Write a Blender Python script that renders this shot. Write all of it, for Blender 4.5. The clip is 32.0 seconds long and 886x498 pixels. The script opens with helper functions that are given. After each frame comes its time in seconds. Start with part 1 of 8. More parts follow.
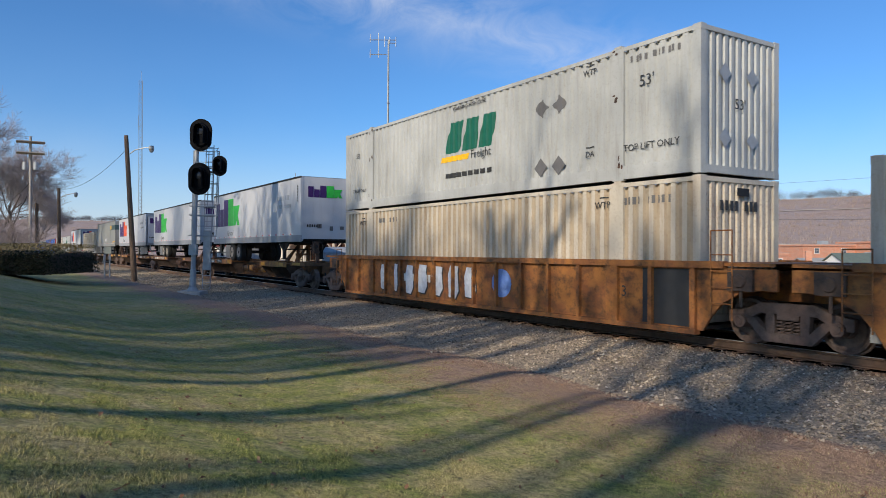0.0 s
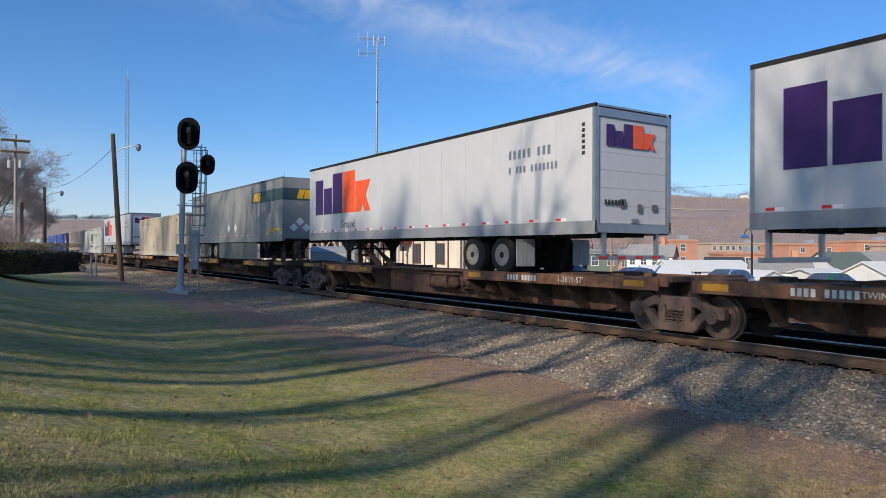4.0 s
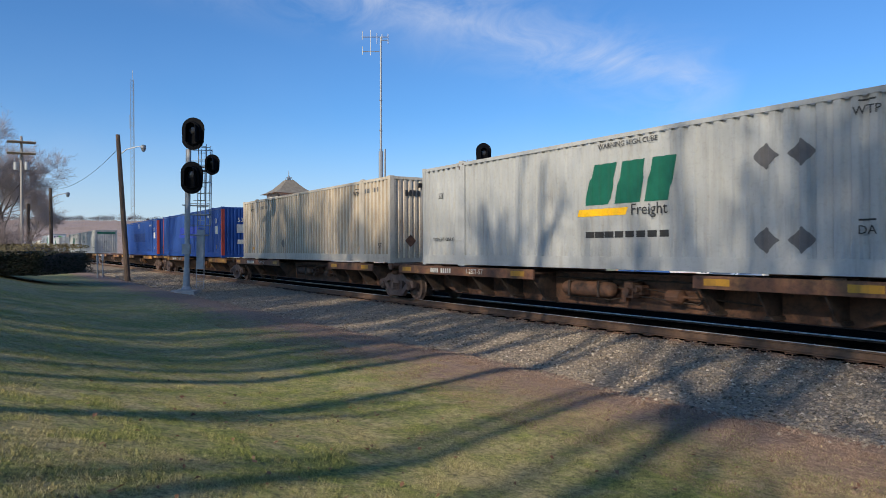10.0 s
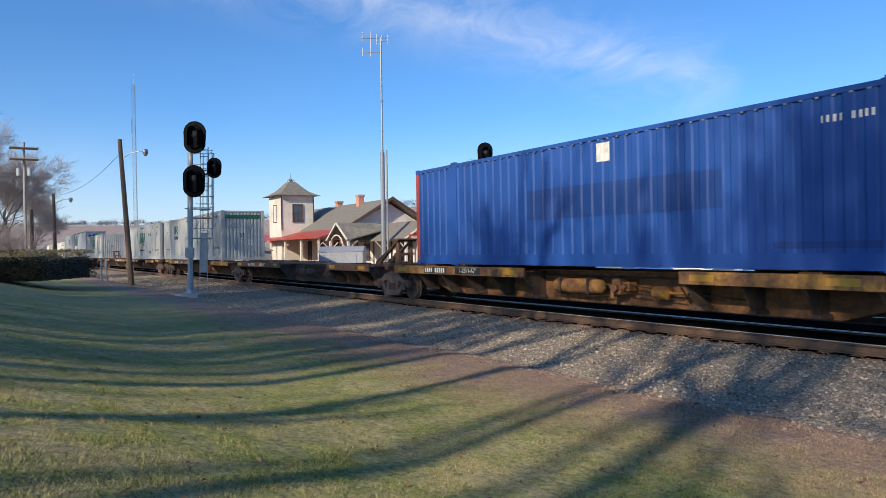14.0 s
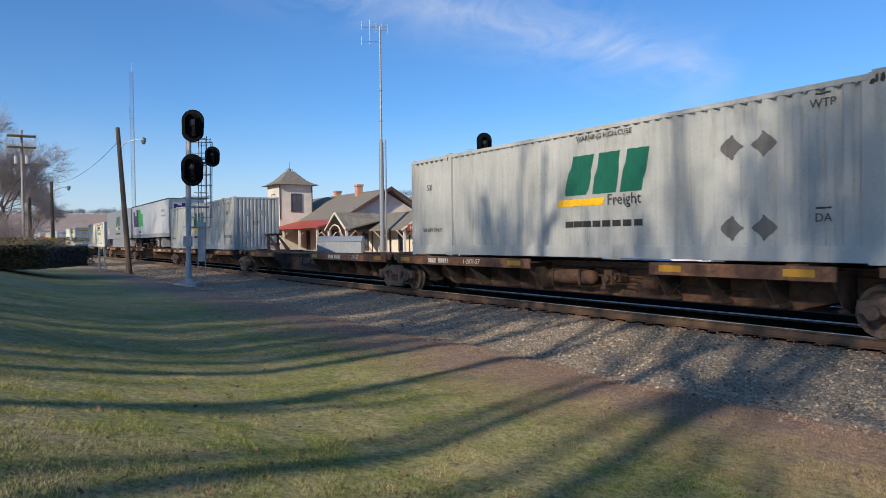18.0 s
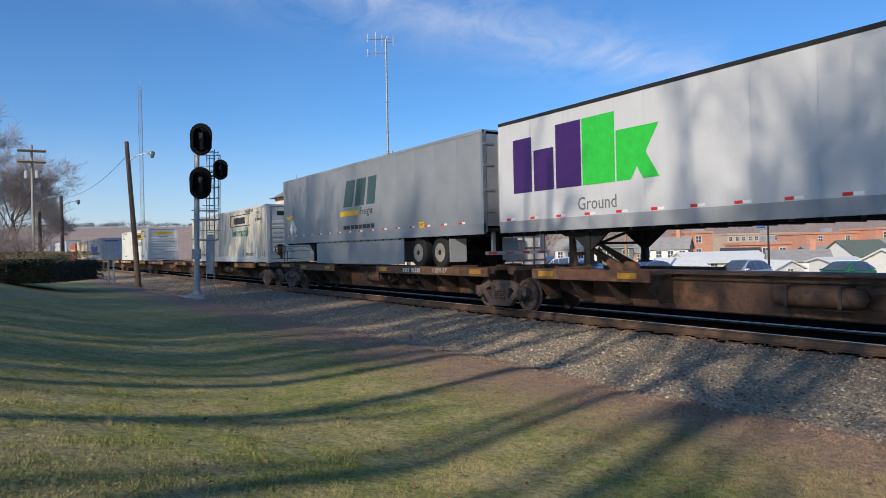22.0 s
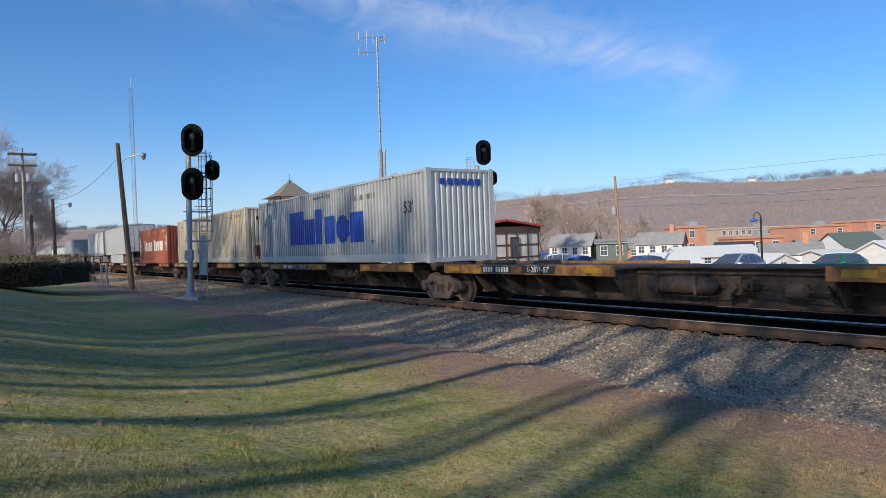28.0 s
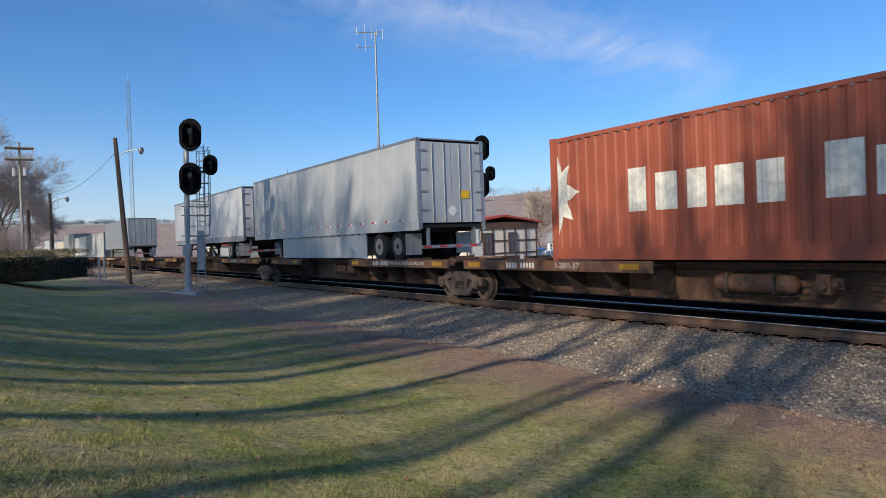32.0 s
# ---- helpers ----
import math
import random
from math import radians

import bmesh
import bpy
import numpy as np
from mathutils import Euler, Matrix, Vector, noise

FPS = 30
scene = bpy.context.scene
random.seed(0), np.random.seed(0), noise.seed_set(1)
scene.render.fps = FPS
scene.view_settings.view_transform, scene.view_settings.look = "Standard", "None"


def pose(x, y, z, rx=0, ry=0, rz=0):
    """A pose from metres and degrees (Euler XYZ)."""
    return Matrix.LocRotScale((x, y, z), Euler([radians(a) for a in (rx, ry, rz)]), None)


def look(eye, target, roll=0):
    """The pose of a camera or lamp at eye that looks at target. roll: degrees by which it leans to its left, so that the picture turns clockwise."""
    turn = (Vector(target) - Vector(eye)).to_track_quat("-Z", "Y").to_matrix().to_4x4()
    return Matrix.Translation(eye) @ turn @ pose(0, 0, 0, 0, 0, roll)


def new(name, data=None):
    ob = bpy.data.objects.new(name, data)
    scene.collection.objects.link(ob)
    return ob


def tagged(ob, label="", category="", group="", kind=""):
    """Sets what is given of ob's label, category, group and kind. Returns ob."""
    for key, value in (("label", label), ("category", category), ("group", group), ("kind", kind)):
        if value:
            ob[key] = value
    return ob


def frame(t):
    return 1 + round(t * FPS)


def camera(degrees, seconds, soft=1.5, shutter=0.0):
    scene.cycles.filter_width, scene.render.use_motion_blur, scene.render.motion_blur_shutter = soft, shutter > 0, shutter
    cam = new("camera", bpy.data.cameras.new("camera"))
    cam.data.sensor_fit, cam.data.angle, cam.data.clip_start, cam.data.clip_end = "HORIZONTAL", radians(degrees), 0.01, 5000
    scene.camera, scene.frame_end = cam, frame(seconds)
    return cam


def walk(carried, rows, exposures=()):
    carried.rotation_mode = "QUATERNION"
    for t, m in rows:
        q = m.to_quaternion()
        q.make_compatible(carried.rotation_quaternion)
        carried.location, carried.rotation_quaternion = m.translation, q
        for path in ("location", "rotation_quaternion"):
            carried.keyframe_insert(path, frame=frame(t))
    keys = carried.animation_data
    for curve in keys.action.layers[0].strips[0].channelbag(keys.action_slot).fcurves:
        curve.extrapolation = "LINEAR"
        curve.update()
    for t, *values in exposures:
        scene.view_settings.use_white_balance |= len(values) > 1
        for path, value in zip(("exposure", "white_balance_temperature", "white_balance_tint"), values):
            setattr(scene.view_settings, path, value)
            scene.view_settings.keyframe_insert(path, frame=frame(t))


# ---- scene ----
EXPOSURE = 0.0
cam = camera(65.0, 32.0, soft=0.75, shutter=0.05)
PATH = [
    (0, (0.013, -0.022, 1.707), (-1.669, 1.06, 1.712), 0.2),
    (0.5, (0.011, -0.023, 1.71), (-1.671, 1.059, 1.716), 0.5),
    (1, (0.008, -0.023, 1.708), (-1.672, 1.061, 1.721), 0.8),
    (1.5, (0.014, -0.028, 1.712), (-1.664, 1.061, 1.728), 0.3),
    (2, (0.027, -0.037, 1.717), (-1.647, 1.057, 1.732), 0.3),
    (2.5, (0.022, -0.035, 1.715), (-1.648, 1.065, 1.729), 0.2),
    (3, (0.025, -0.033, 1.717), (-1.642, 1.071, 1.726), 0.2),
    (3.5, (0.021, -0.035, 1.717), (-1.645, 1.072, 1.722), 0.2),
    (5.5, (0.019, -0.028, 1.713), (-1.644, 1.084, 1.705), 0.1),
    (6, (0.01, -0.023, 1.712), (-1.652, 1.089, 1.698), 0.1),
    (6.5, (0.006, -0.019, 1.707), (-1.655, 1.095, 1.695), 0.4),
    (7, (0.003, -0.017, 1.707), (-1.659, 1.096, 1.693), 0.5),
    (7.5, (0.01, -0.019, 1.703), (-1.654, 1.091, 1.69), 0.4),
    (8, (0.01, -0.018, 1.703), (-1.661, 1.082, 1.692), 0.2),
    (8.5, (0.015, -0.016, 1.706), (-1.657, 1.081, 1.698), -0.2),
    (9, (0.012, -0.013, 1.704), (-1.662, 1.082, 1.703), -0.3),
    (9.5, (0.018, -0.02, 1.705), (-1.657, 1.073, 1.703), -0.2),
    (10, (0.018, -0.018, 1.712), (-1.655, 1.078, 1.708), -0.3),
    (10.5, (0.013, -0.016, 1.707), (-1.659, 1.081, 1.712), -0.2),
    (11, (0.025, -0.024, 1.71), (-1.646, 1.075, 1.711), -0.3),
    (11.5, (0.017, -0.018, 1.701), (-1.661, 1.071, 1.697), -0.9),
    (12, (0.019, -0.006, 1.71), (-1.661, 1.079, 1.713), -1.0),
    (12.5, (0.025, -0.01, 1.708), (-1.659, 1.07, 1.716), -1.0),
    (13, (0.032, -0.027, 1.712), (-1.647, 1.06, 1.718), -1.1),
    (13.5, (0.035, -0.024, 1.712), (-1.644, 1.063, 1.714), -1.1),
    (14, (0.029, -0.021, 1.711), (-1.648, 1.068, 1.707), -1.1),
    (14.5, (0.016, -0.012, 1.706), (-1.658, 1.082, 1.698), -0.9),
    (16.5, (0.017, -0.023, 1.703), (-1.658, 1.07, 1.681), -0.6),
    (17, (0.014, -0.015, 1.708), (-1.661, 1.077, 1.679), -0.8),
    (17.5, (0.013, -0.007, 1.709), (-1.664, 1.084, 1.677), -0.8),
    (18, (0.018, -0.008, 1.709), (-1.657, 1.084, 1.677), -0.8),
    (18.5, (0.012, -0.012, 1.706), (-1.663, 1.08, 1.673), -0.7),
    (19, (0.0, 0.0, 1.7), (-1.679, 1.086, 1.669), -0.7),
    (19.5, (-0.005, 0.004, 1.698), (-1.686, 1.088, 1.676), -0.8),
    (20, (0.004, 0.0, 1.705), (-1.687, 1.068, 1.696), -0.8),
    (20.5, (-0.001, -0.003, 1.704), (-1.691, 1.066, 1.696), -0.5),
    (21, (0.002, -0.005, 1.702), (-1.689, 1.063, 1.702), -0.9),
    (21.5, (0.02, -0.013, 1.717), (-1.666, 1.061, 1.719), -1.0),
    (22, (0.031, -0.017, 1.718), (-1.656, 1.058, 1.716), -1.3),
    (22.5, (0.034, -0.009, 1.725), (-1.629, 1.102, 1.698), -2.0),
    (23, (0.031, 0.007, 1.715), (-1.625, 1.128, 1.681), -2.2),
    (23.5, (0.038, 0.007, 1.716), (-1.611, 1.138, 1.679), -2.3),
    (24, (0.034, 0.009, 1.711), (-1.613, 1.144, 1.674), -2.5),
    (24.5, (0.033, 0.011, 1.705), (-1.613, 1.146, 1.669), -2.7),
    (25, (0.028, 0.017, 1.707), (-1.62, 1.149, 1.67), -2.7),
    (25.5, (0.027, 0.023, 1.704), (-1.623, 1.153, 1.669), -2.9),
    (27.5, (0.026, 0.02, 1.705), (-1.643, 1.123, 1.692), -1.6),
    (28, (0.027, 0.02, 1.701), (-1.651, 1.108, 1.693), -2.1),
    (28.5, (0.037, 0.02, 1.706), (-1.647, 1.099, 1.699), -2.5),
    (29, (0.037, 0.006, 1.715), (-1.646, 1.085, 1.705), -2.5),
    (29.5, (0.04, 0.004, 1.715), (-1.642, 1.085, 1.702), -2.4),
    (30, (0.035, 0.006, 1.709), (-1.645, 1.091, 1.697), -2.2),
    (30.5, (0.023, 0.015, 1.703), (-1.657, 1.1, 1.687), -2.1),
    (31, (0.029, 0.004, 1.711), (-1.649, 1.091, 1.692), -2.1),
    (31.5, (0.03, 0.004, 1.718), (-1.647, 1.094, 1.696), -2.0),
    (32, (0.022, 0.003, 1.709), (-1.653, 1.096, 1.687), -2.0),
]
walk(cam, [(t, look(eye, aim, roll)) for t, eye, aim, roll in PATH], [(t, EXPOSURE + e) for t, e in ((0.0, 0.0), (11.5, 0.0), (13.0, 0.13), (14.5, 0.22), (16.0, 0.12), (18.0, 0.03), (22.0, 0.0), (25.0, -0.08), (28.0, 0.03), (30.5, 0.06), (32.0, 0.0))])

# ---- light ----
SUN_ELEVATION, SUN_X, SUN_Y = 26.0, 0.37, -0.93     # the low winter sun stands behind the lawn
world = bpy.data.worlds.new("sky")
scene.world = world
world.use_nodes = True
wn, wl = world.node_tree.nodes, world.node_tree.links
sky = wn.new("ShaderNodeTexSky")
sky.sky_type, sky.sun_disc = "NISHITA", False
sky.sun_elevation, sky.sun_rotation = radians(SUN_ELEVATION), math.atan2(SUN_X, SUN_Y)
sky.altitude, sky.air_density, sky.dust_density, sky.ozone_density = 200, 1.0, 0.6, 2.5


def sky_math(op, a, b=None):
    n = wn.new("ShaderNodeMath")
    n.operation = op
    for i, v in enumerate((a, b)):
        if isinstance(v, (int, float)):
            n.inputs[i].default_value = v
        elif v is not None:
            wl.new(v, n.inputs[i])
    return n.outputs[0]


# thin cirrus: stretched noise over the upper sky, thickest in one streak
coord = wn.new("ShaderNodeTexCoord")
sep = wn.new("ShaderNodeSeparateXYZ")
wl.new(coord.outputs["Generated"], sep.inputs[0])
turned = wn.new("ShaderNodeMapping")
turned.inputs["Rotation"].default_value = (0.35, 0.25, 0.6)
turned.inputs["Scale"].default_value = (2.0, 9.0, 14.0)
wl.new(coord.outputs["Generated"], turned.inputs[0])
wisps = wn.new("ShaderNodeTexNoise")
wisps.inputs["Scale"].default_value, wisps.inputs["Detail"].default_value = 1.3, 7.0
wisps.inputs["Roughness"].default_value, wisps.inputs["Distortion"].default_value = 0.62, 0.8
wl.new(turned.outputs[0], wisps.inputs[0])
streak = wn.new("ShaderNodeVectorMath")
streak.operation = "DOT_PRODUCT"
STREAK, STREAK_END = (-0.3944, -0.0399, -0.9181), (0.7388, 0.5803, -0.3426)     # the streak's great circle, and the way past its end
streak.inputs[1].default_value = STREAK
wl.new(coord.outputs["Generated"], streak.inputs[0])
end_way = wn.new("ShaderNodeVectorMath")
end_way.operation = "DOT_PRODUCT"
end_way.inputs[1].default_value = STREAK_END
wl.new(coord.outputs["Generated"], end_way.inputs[0])
off = sky_math("ABSOLUTE", streak.outputs["Value"])
band = sky_math("MAXIMUM", sky_math("SUBTRACT", 1.0, sky_math("MULTIPLY", off, 10.5)), 0.0)
tail = sky_math("MINIMUM", sky_math("MAXIMUM", sky_math("MULTIPLY", sky_math("SUBTRACT", 0.012, end_way.outputs["Value"]), 14.0), 0.0), 1.0)
band = sky_math("MULTIPLY", sky_math("MULTIPLY", band, band), tail)
cloud = sky_math("MULTIPLY", sky_math("MAXIMUM", sky_math("SUBTRACT", wisps.outputs["Fac"], 0.33), 0.0), sky_math("MULTIPLY", band, 1.5))
# a thin veil all round, between the horizon's haze and the upper blue
veil = wn.new("ShaderNodeTexNoise")
veil.inputs["Scale"].default_value, veil.inputs["Detail"].default_value, veil.inputs["Roughness"].default_value = 2.6, 5.0, 0.55
wl.new(coord.outputs["Generated"], veil.inputs[0])
lift = sky_math("MAXIMUM", sky_math("SUBTRACT", 1.0, sky_math("MULTIPLY", sky_math("ABSOLUTE", sky_math("SUBTRACT", sep.outputs["Z"], 0.13)), 6.5)), 0.0)
cloud = sky_math("ADD", cloud, sky_math("MULTIPLY", sky_math("MAXIMUM", sky_math("SUBTRACT", veil.outputs["Fac"], 0.46), 0.0), sky_math("MULTIPLY", lift, 0.28)))
low = sky_math("MAXIMUM", sky_math("SUBTRACT", 1.0, sky_math("MULTIPLY", sky_math("ABSOLUTE", sep.outputs["Z"]), 4.9)), 0.0)
haze = sky_math("MULTIPLY", sky_math("MULTIPLY", low, low), 0.84)
amount = sky_math("MINIMUM", sky_math("ADD", cloud, haze), 0.9)
mixed = wn.new("ShaderNodeMix")
mixed.data_type = "RGBA"
wl.new(amount, mixed.inputs["Factor"])
tint = wn.new("ShaderNodeMix")
tint.data_type, tint.blend_type = "RGBA", "MULTIPLY"
tint.inputs["Factor"].default_value = 1.0
tint.inputs["B"].default_value = (0.555, 0.955, 1.38, 1)
wl.new(sky.outputs[0], tint.inputs["A"])
wl.new(tint.outputs["Result"], mixed.inputs["A"])
mixed.inputs["B"].default_value = (6.8, 7.2, 8.2, 1)
background = wn["Background"]
background.inputs["Strength"].default_value = 0.108
wl.new(mixed.outputs["Result"], background.inputs["Color"])

sun_lamp = bpy.data.lights.new("sun", "SUN")
sun_lamp.energy, sun_lamp.angle, sun_lamp.color = 4.3, radians(0.53), (1.0, 0.88, 0.70)
sun = new("sun", sun_lamp)
flat = math.cos(radians(SUN_ELEVATION))
sun.matrix_basis = look((SUN_X * flat * 50, SUN_Y * flat * 50, 50 * math.sin(radians(SUN_ELEVATION))), (0, 0, 0))

# ---- materials ----
class Nodes:
    """A small builder for one node material."""

    def __init__(self, name, roughness=0.6, metallic=0.0):
        self.m = bpy.data.materials.new(name)
        self.m.use_nodes = True
        self.t = self.m.node_tree
        self.b = self.t.nodes["Principled BSDF"]
        self.b.inputs["Roughness"].default_value, self.b.inputs["Metallic"].default_value = roughness, metallic
        self.c = self.t.nodes.new("ShaderNodeTexCoord")

    def link(self, a, b):
        self.t.links.new(a, b)

    def noise(self, scale, detail=4.0, rough=0.55, stretch=(1, 1, 1), distortion=0.0):
        mp = self.t.nodes.new("ShaderNodeMapping")
        mp.inputs["Scale"].default_value = stretch
        self.link(self.c.outputs["Object"], mp.inputs[0])
        n = self.t.nodes.new("ShaderNodeTexNoise")
        n.inputs["Scale"].default_value, n.inputs["Detail"].default_value = scale, detail
        n.inputs["Roughness"].default_value, n.inputs["Distortion"].default_value = rough, distortion
        self.link(mp.outputs[0], n.inputs[0])
        return n.outputs["Fac"]

    def cells(self, scale):
        n = self.t.nodes.new("ShaderNodeTexVoronoi")
        n.inputs["Scale"].default_value = scale
        self.link(self.c.outputs["Object"], n.inputs[0])
        return n

    def ramp(self, fac, stops):
        r = self.t.nodes.new("ShaderNodeValToRGB")
        e = r.color_ramp.elements
        while len(e) < len(stops):
            e.new(0.5)
        for k, (p, c) in zip(e, stops):
            k.position = p
            k.color = (*c, 1) if isinstance(c, tuple) else (c, c, c, 1)
        self.link(fac, r.inputs[0])
        return r.outputs[0]

    def mix(self, fac, a, b, blend="MIX"):
        x = self.t.nodes.new("ShaderNodeMix")
        x.data_type, x.blend_type = "RGBA", blend
        for v, s in ((fac, "Factor"), (a, "A"), (b, "B")):
            if isinstance(v, (int, float)):
                x.inputs[s].default_value = v
            elif isinstance(v, tuple):
                x.inputs[s].default_value = (*v, 1)
            else:
                self.link(v, x.inputs[s])
        return x.outputs["Result"]

    def along_rail(self):
        """How much rust dust lies here: a ragged strip beside the near rail."""
        cut = self.t.nodes.new("ShaderNodeSeparateXYZ")
        self.link(self.c.outputs["Object"], cut.inputs[0])
        near = self.t.nodes.new("ShaderNodeMapRange")
        for s, v in (("From Min", 11.05), ("From Max", 11.75)):
            near.inputs[s].default_value = v
        self.link(cut.outputs["Y"], near.inputs["Value"])
        return self.mix(1.0, near.outputs["Result"], self.ramp(self.noise(2.2, 5, 0.7), [(0.36, 0.0), (0.6, 0.85)]), "MULTIPLY")

    def random(self):
        return self.t.nodes.new("ShaderNodeObjectInfo").outputs["Random"]

    def island(self):
        return self.t.nodes.new("ShaderNodeNewGeometry").outputs["Random Per Island"]

    def done(self, color, bump=None, strength=0.3, distance=0.01, rough=None):
        if isinstance(color, tuple):
            self.b.inputs["Base Color"].default_value = (*color, 1)
        else:
            self.link(color, self.b.inputs["Base Color"])
        if bump is not None:
            n = self.t.nodes.new("ShaderNodeBump")
            n.inputs["Strength"].default_value, n.inputs["Distance"].default_value = strength, distance
            self.link(bump, n.inputs["Height"])
            self.link(n.outputs[0], self.b.inputs["Normal"])
        if rough is not None:
            self.link(rough, self.b.inputs["Roughness"])
        return self.m


def painted(name, color, rough=0.45, dirt=(0.12, 0.08, 0.05), amount=0.5, metallic=0.0, streak=(3, 3, 0.35), fade=0.12):
    """Weathered paint: faded patches, vertical dirt streaks and fine grime."""
    k = Nodes(name, rough, metallic)
    big = k.noise(0.5, 3)
    pale = tuple(min(1.0, c * (1 + fade) + fade * 0.12) for c in color)
    dull = tuple(c * (1 - fade) for c in color)
    base = k.mix(k.ramp(big, [(0.35, 0.0), (0.65, 1.0)]), dull, pale)
    run = k.ramp(k.noise(1.6, 6, 0.65, streak), [(0.5, 0.0), (0.78, 1.0)])
    fine = k.ramp(k.noise(14, 5, 0.7), [(0.52, 0.0), (0.8, 1.0)])
    grime = k.mix(1.0, run, k.ramp(k.noise(0.9, 2), [(0.3, 0.2), (0.7, 1.0)]), "MULTIPLY")
    col = k.mix(k.mix(1.0, grime, (amount, amount, amount), "MULTIPLY"), base, dirt)
    col = k.mix(k.mix(1.0, fine, (amount * 0.5,) * 3, "MULTIPLY"), col, dirt)
    return k.done(col, k.noise(30, 4), 0.12, 0.004, k.ramp(big, [(0.3, rough - 0.08), (0.7, rough + 0.15)]))


def rusty(name, paint, rust=(0.16, 0.065, 0.025), dark=(0.05, 0.03, 0.022), cover=0.5, rough=0.75):
    """Paint that has worn to rust and soot."""
    k = Nodes(name, rough)
    a = k.ramp(k.noise(1.3, 7, 0.65, (1, 1, 1.6)), [(cover - 0.1, 0.0), (cover + 0.12, 1.0)])
    b = k.ramp(k.noise(4.5, 6, 0.7), [(0.45, 0.0), (0.68, 1.0)])
    col = k.mix(b, k.mix(a, paint, rust), dark)
    return k.done(col, k.noise(22, 6, 0.7), 0.35, 0.006)


def plain(name, color, rough=0.6, metallic=0.0, vary=0.12, scale=6.0, bump=0.15):
    k = Nodes(name, rough, metallic)
    n = k.noise(scale, 6, 0.6)
    col = k.mix(k.ramp(n, [(0.3, 0.0), (0.7, 1.0)]), tuple(c * (1 - vary) for c in color), tuple(min(1, c * (1 + vary)) for c in color))
    return k.done(col, k.noise(scale * 6, 4), bump, 0.004)


def ground_material(name):
    """Winter lawn: green, straw and bare patches, browner along the stone bed."""
    k = Nodes(name, 0.95)
    fine = k.noise(75, 7, 0.8)
    mid = k.noise(2.8, 7, 0.75)
    big = k.noise(0.55, 4)
    tuft = k.mix(0.55, fine, k.noise(17, 5, 0.75))
    green = k.mix(k.ramp(tuft, [(0.41, 0.0), (0.60, 1.0)]), (0.06, 0.085, 0.02), (0.40, 0.40, 0.105))
    straw = k.mix(k.ramp(tuft, [(0.41, 0.0), (0.60, 1.0)]), (0.13, 0.112, 0.045), (0.64, 0.52, 0.255))
    col = k.mix(k.ramp(k.mix(0.62, big, mid), [(0.43, 0.0), (0.57, 0.95)]), green, straw)
    sepp = k.t.nodes.new("ShaderNodeSeparateXYZ")
    k.link(k.c.outputs["Object"], sepp.inputs[0])
    edge = k.t.nodes.new("ShaderNodeMapRange")
    for s, v in (("From Min", 4.5), ("From Max", 5.7)):
        edge.inputs[s].default_value = v
    wob = k.t.nodes.new("ShaderNodeMath")
    wob.operation = "MULTIPLY_ADD"
    k.link(k.noise(0.8, 4), wob.inputs[0])
    wob.inputs[1].default_value = 3.4
    k.link(sepp.outputs["Y"], wob.inputs[2])
    shift = k.t.nodes.new("ShaderNodeMath")
    shift.operation = "SUBTRACT"
    k.link(wob.outputs[0], shift.inputs[0])
    shift.inputs[1].default_value = 1.7
    k.link(shift.outputs[0], edge.inputs["Value"])
    dead = k.mix(k.ramp(tuft, [(0.40, 0.0), (0.61, 1.0)]), (0.12, 0.07, 0.048), (0.50, 0.335, 0.235))
    col = k.mix(edge.outputs["Result"], col, dead)
    return k.done(col, k.noise(75, 7, 0.8), 0.7, 0.02)


def stone_material(name, colors, size, dust=0.5):
    """Broken stone: every chip its own tone."""
    k = Nodes(name, 0.9)
    v = k.cells(size)
    col = k.ramp(v.outputs["Color"], colors)
    col = k.mix(k.ramp(k.noise(0.8, 3), [(0.4, 0.0), (0.7, dust)]), col, (0.24, 0.17, 0.12))
    if dust:
        col = k.mix(k.along_rail(), col, (0.26, 0.125, 0.07))
    return k.done(col, v.outputs["Distance"], 0.8, 0.03)


def island_material(name, stops, rough=0.9):
    k = Nodes(name, rough)
    col = k.ramp(k.island(), stops)
    col = k.mix(0.35, col, k.ramp(k.noise(20, 3), [(0.3, 0.5), (0.7, 1.0)]), "MULTIPLY")
    if name == "ballast_stone":
        col = k.mix(k.along_rail(), col, (0.28, 0.135, 0.075))
    return k.done(col)


def blade_material(name):
    """Blades greener or more straw-coloured in the lawn's own patches."""
    k = Nodes(name, 0.9)
    patch = k.mix(0.62, k.noise(0.55, 4), k.noise(2.8, 7, 0.75))
    green = k.ramp(k.island(), [(0.0, (0.08, 0.105, 0.022)), (0.5, (0.265, 0.29, 0.068)), (1.0, (0.48, 0.47, 0.15))])
    straw = k.ramp(k.island(), [(0.0, (0.15, 0.13, 0.05)), (0.45, (0.41, 0.35, 0.145)), (1.0, (0.68, 0.57, 0.29))])
    return k.done(k.mix(k.ramp(patch, [(0.43, 0.0), (0.57, 0.95)]), green, straw))


def wood_material(name, a, b, rough=0.85):
    k = Nodes(name, rough)
    grain = k.noise(3, 6, 0.6, (9, 9, 0.6))
    col = k.mix(k.ramp(grain, [(0.35, 0.0), (0.65, 1.0)]), a, b)
    col = k.mix(0.35, col, k.ramp(k.random(), [(0.0, 0.6), (1.0, 1.0)]), "MULTIPLY")
    return k.done(col, grain, 0.4, 0.01)


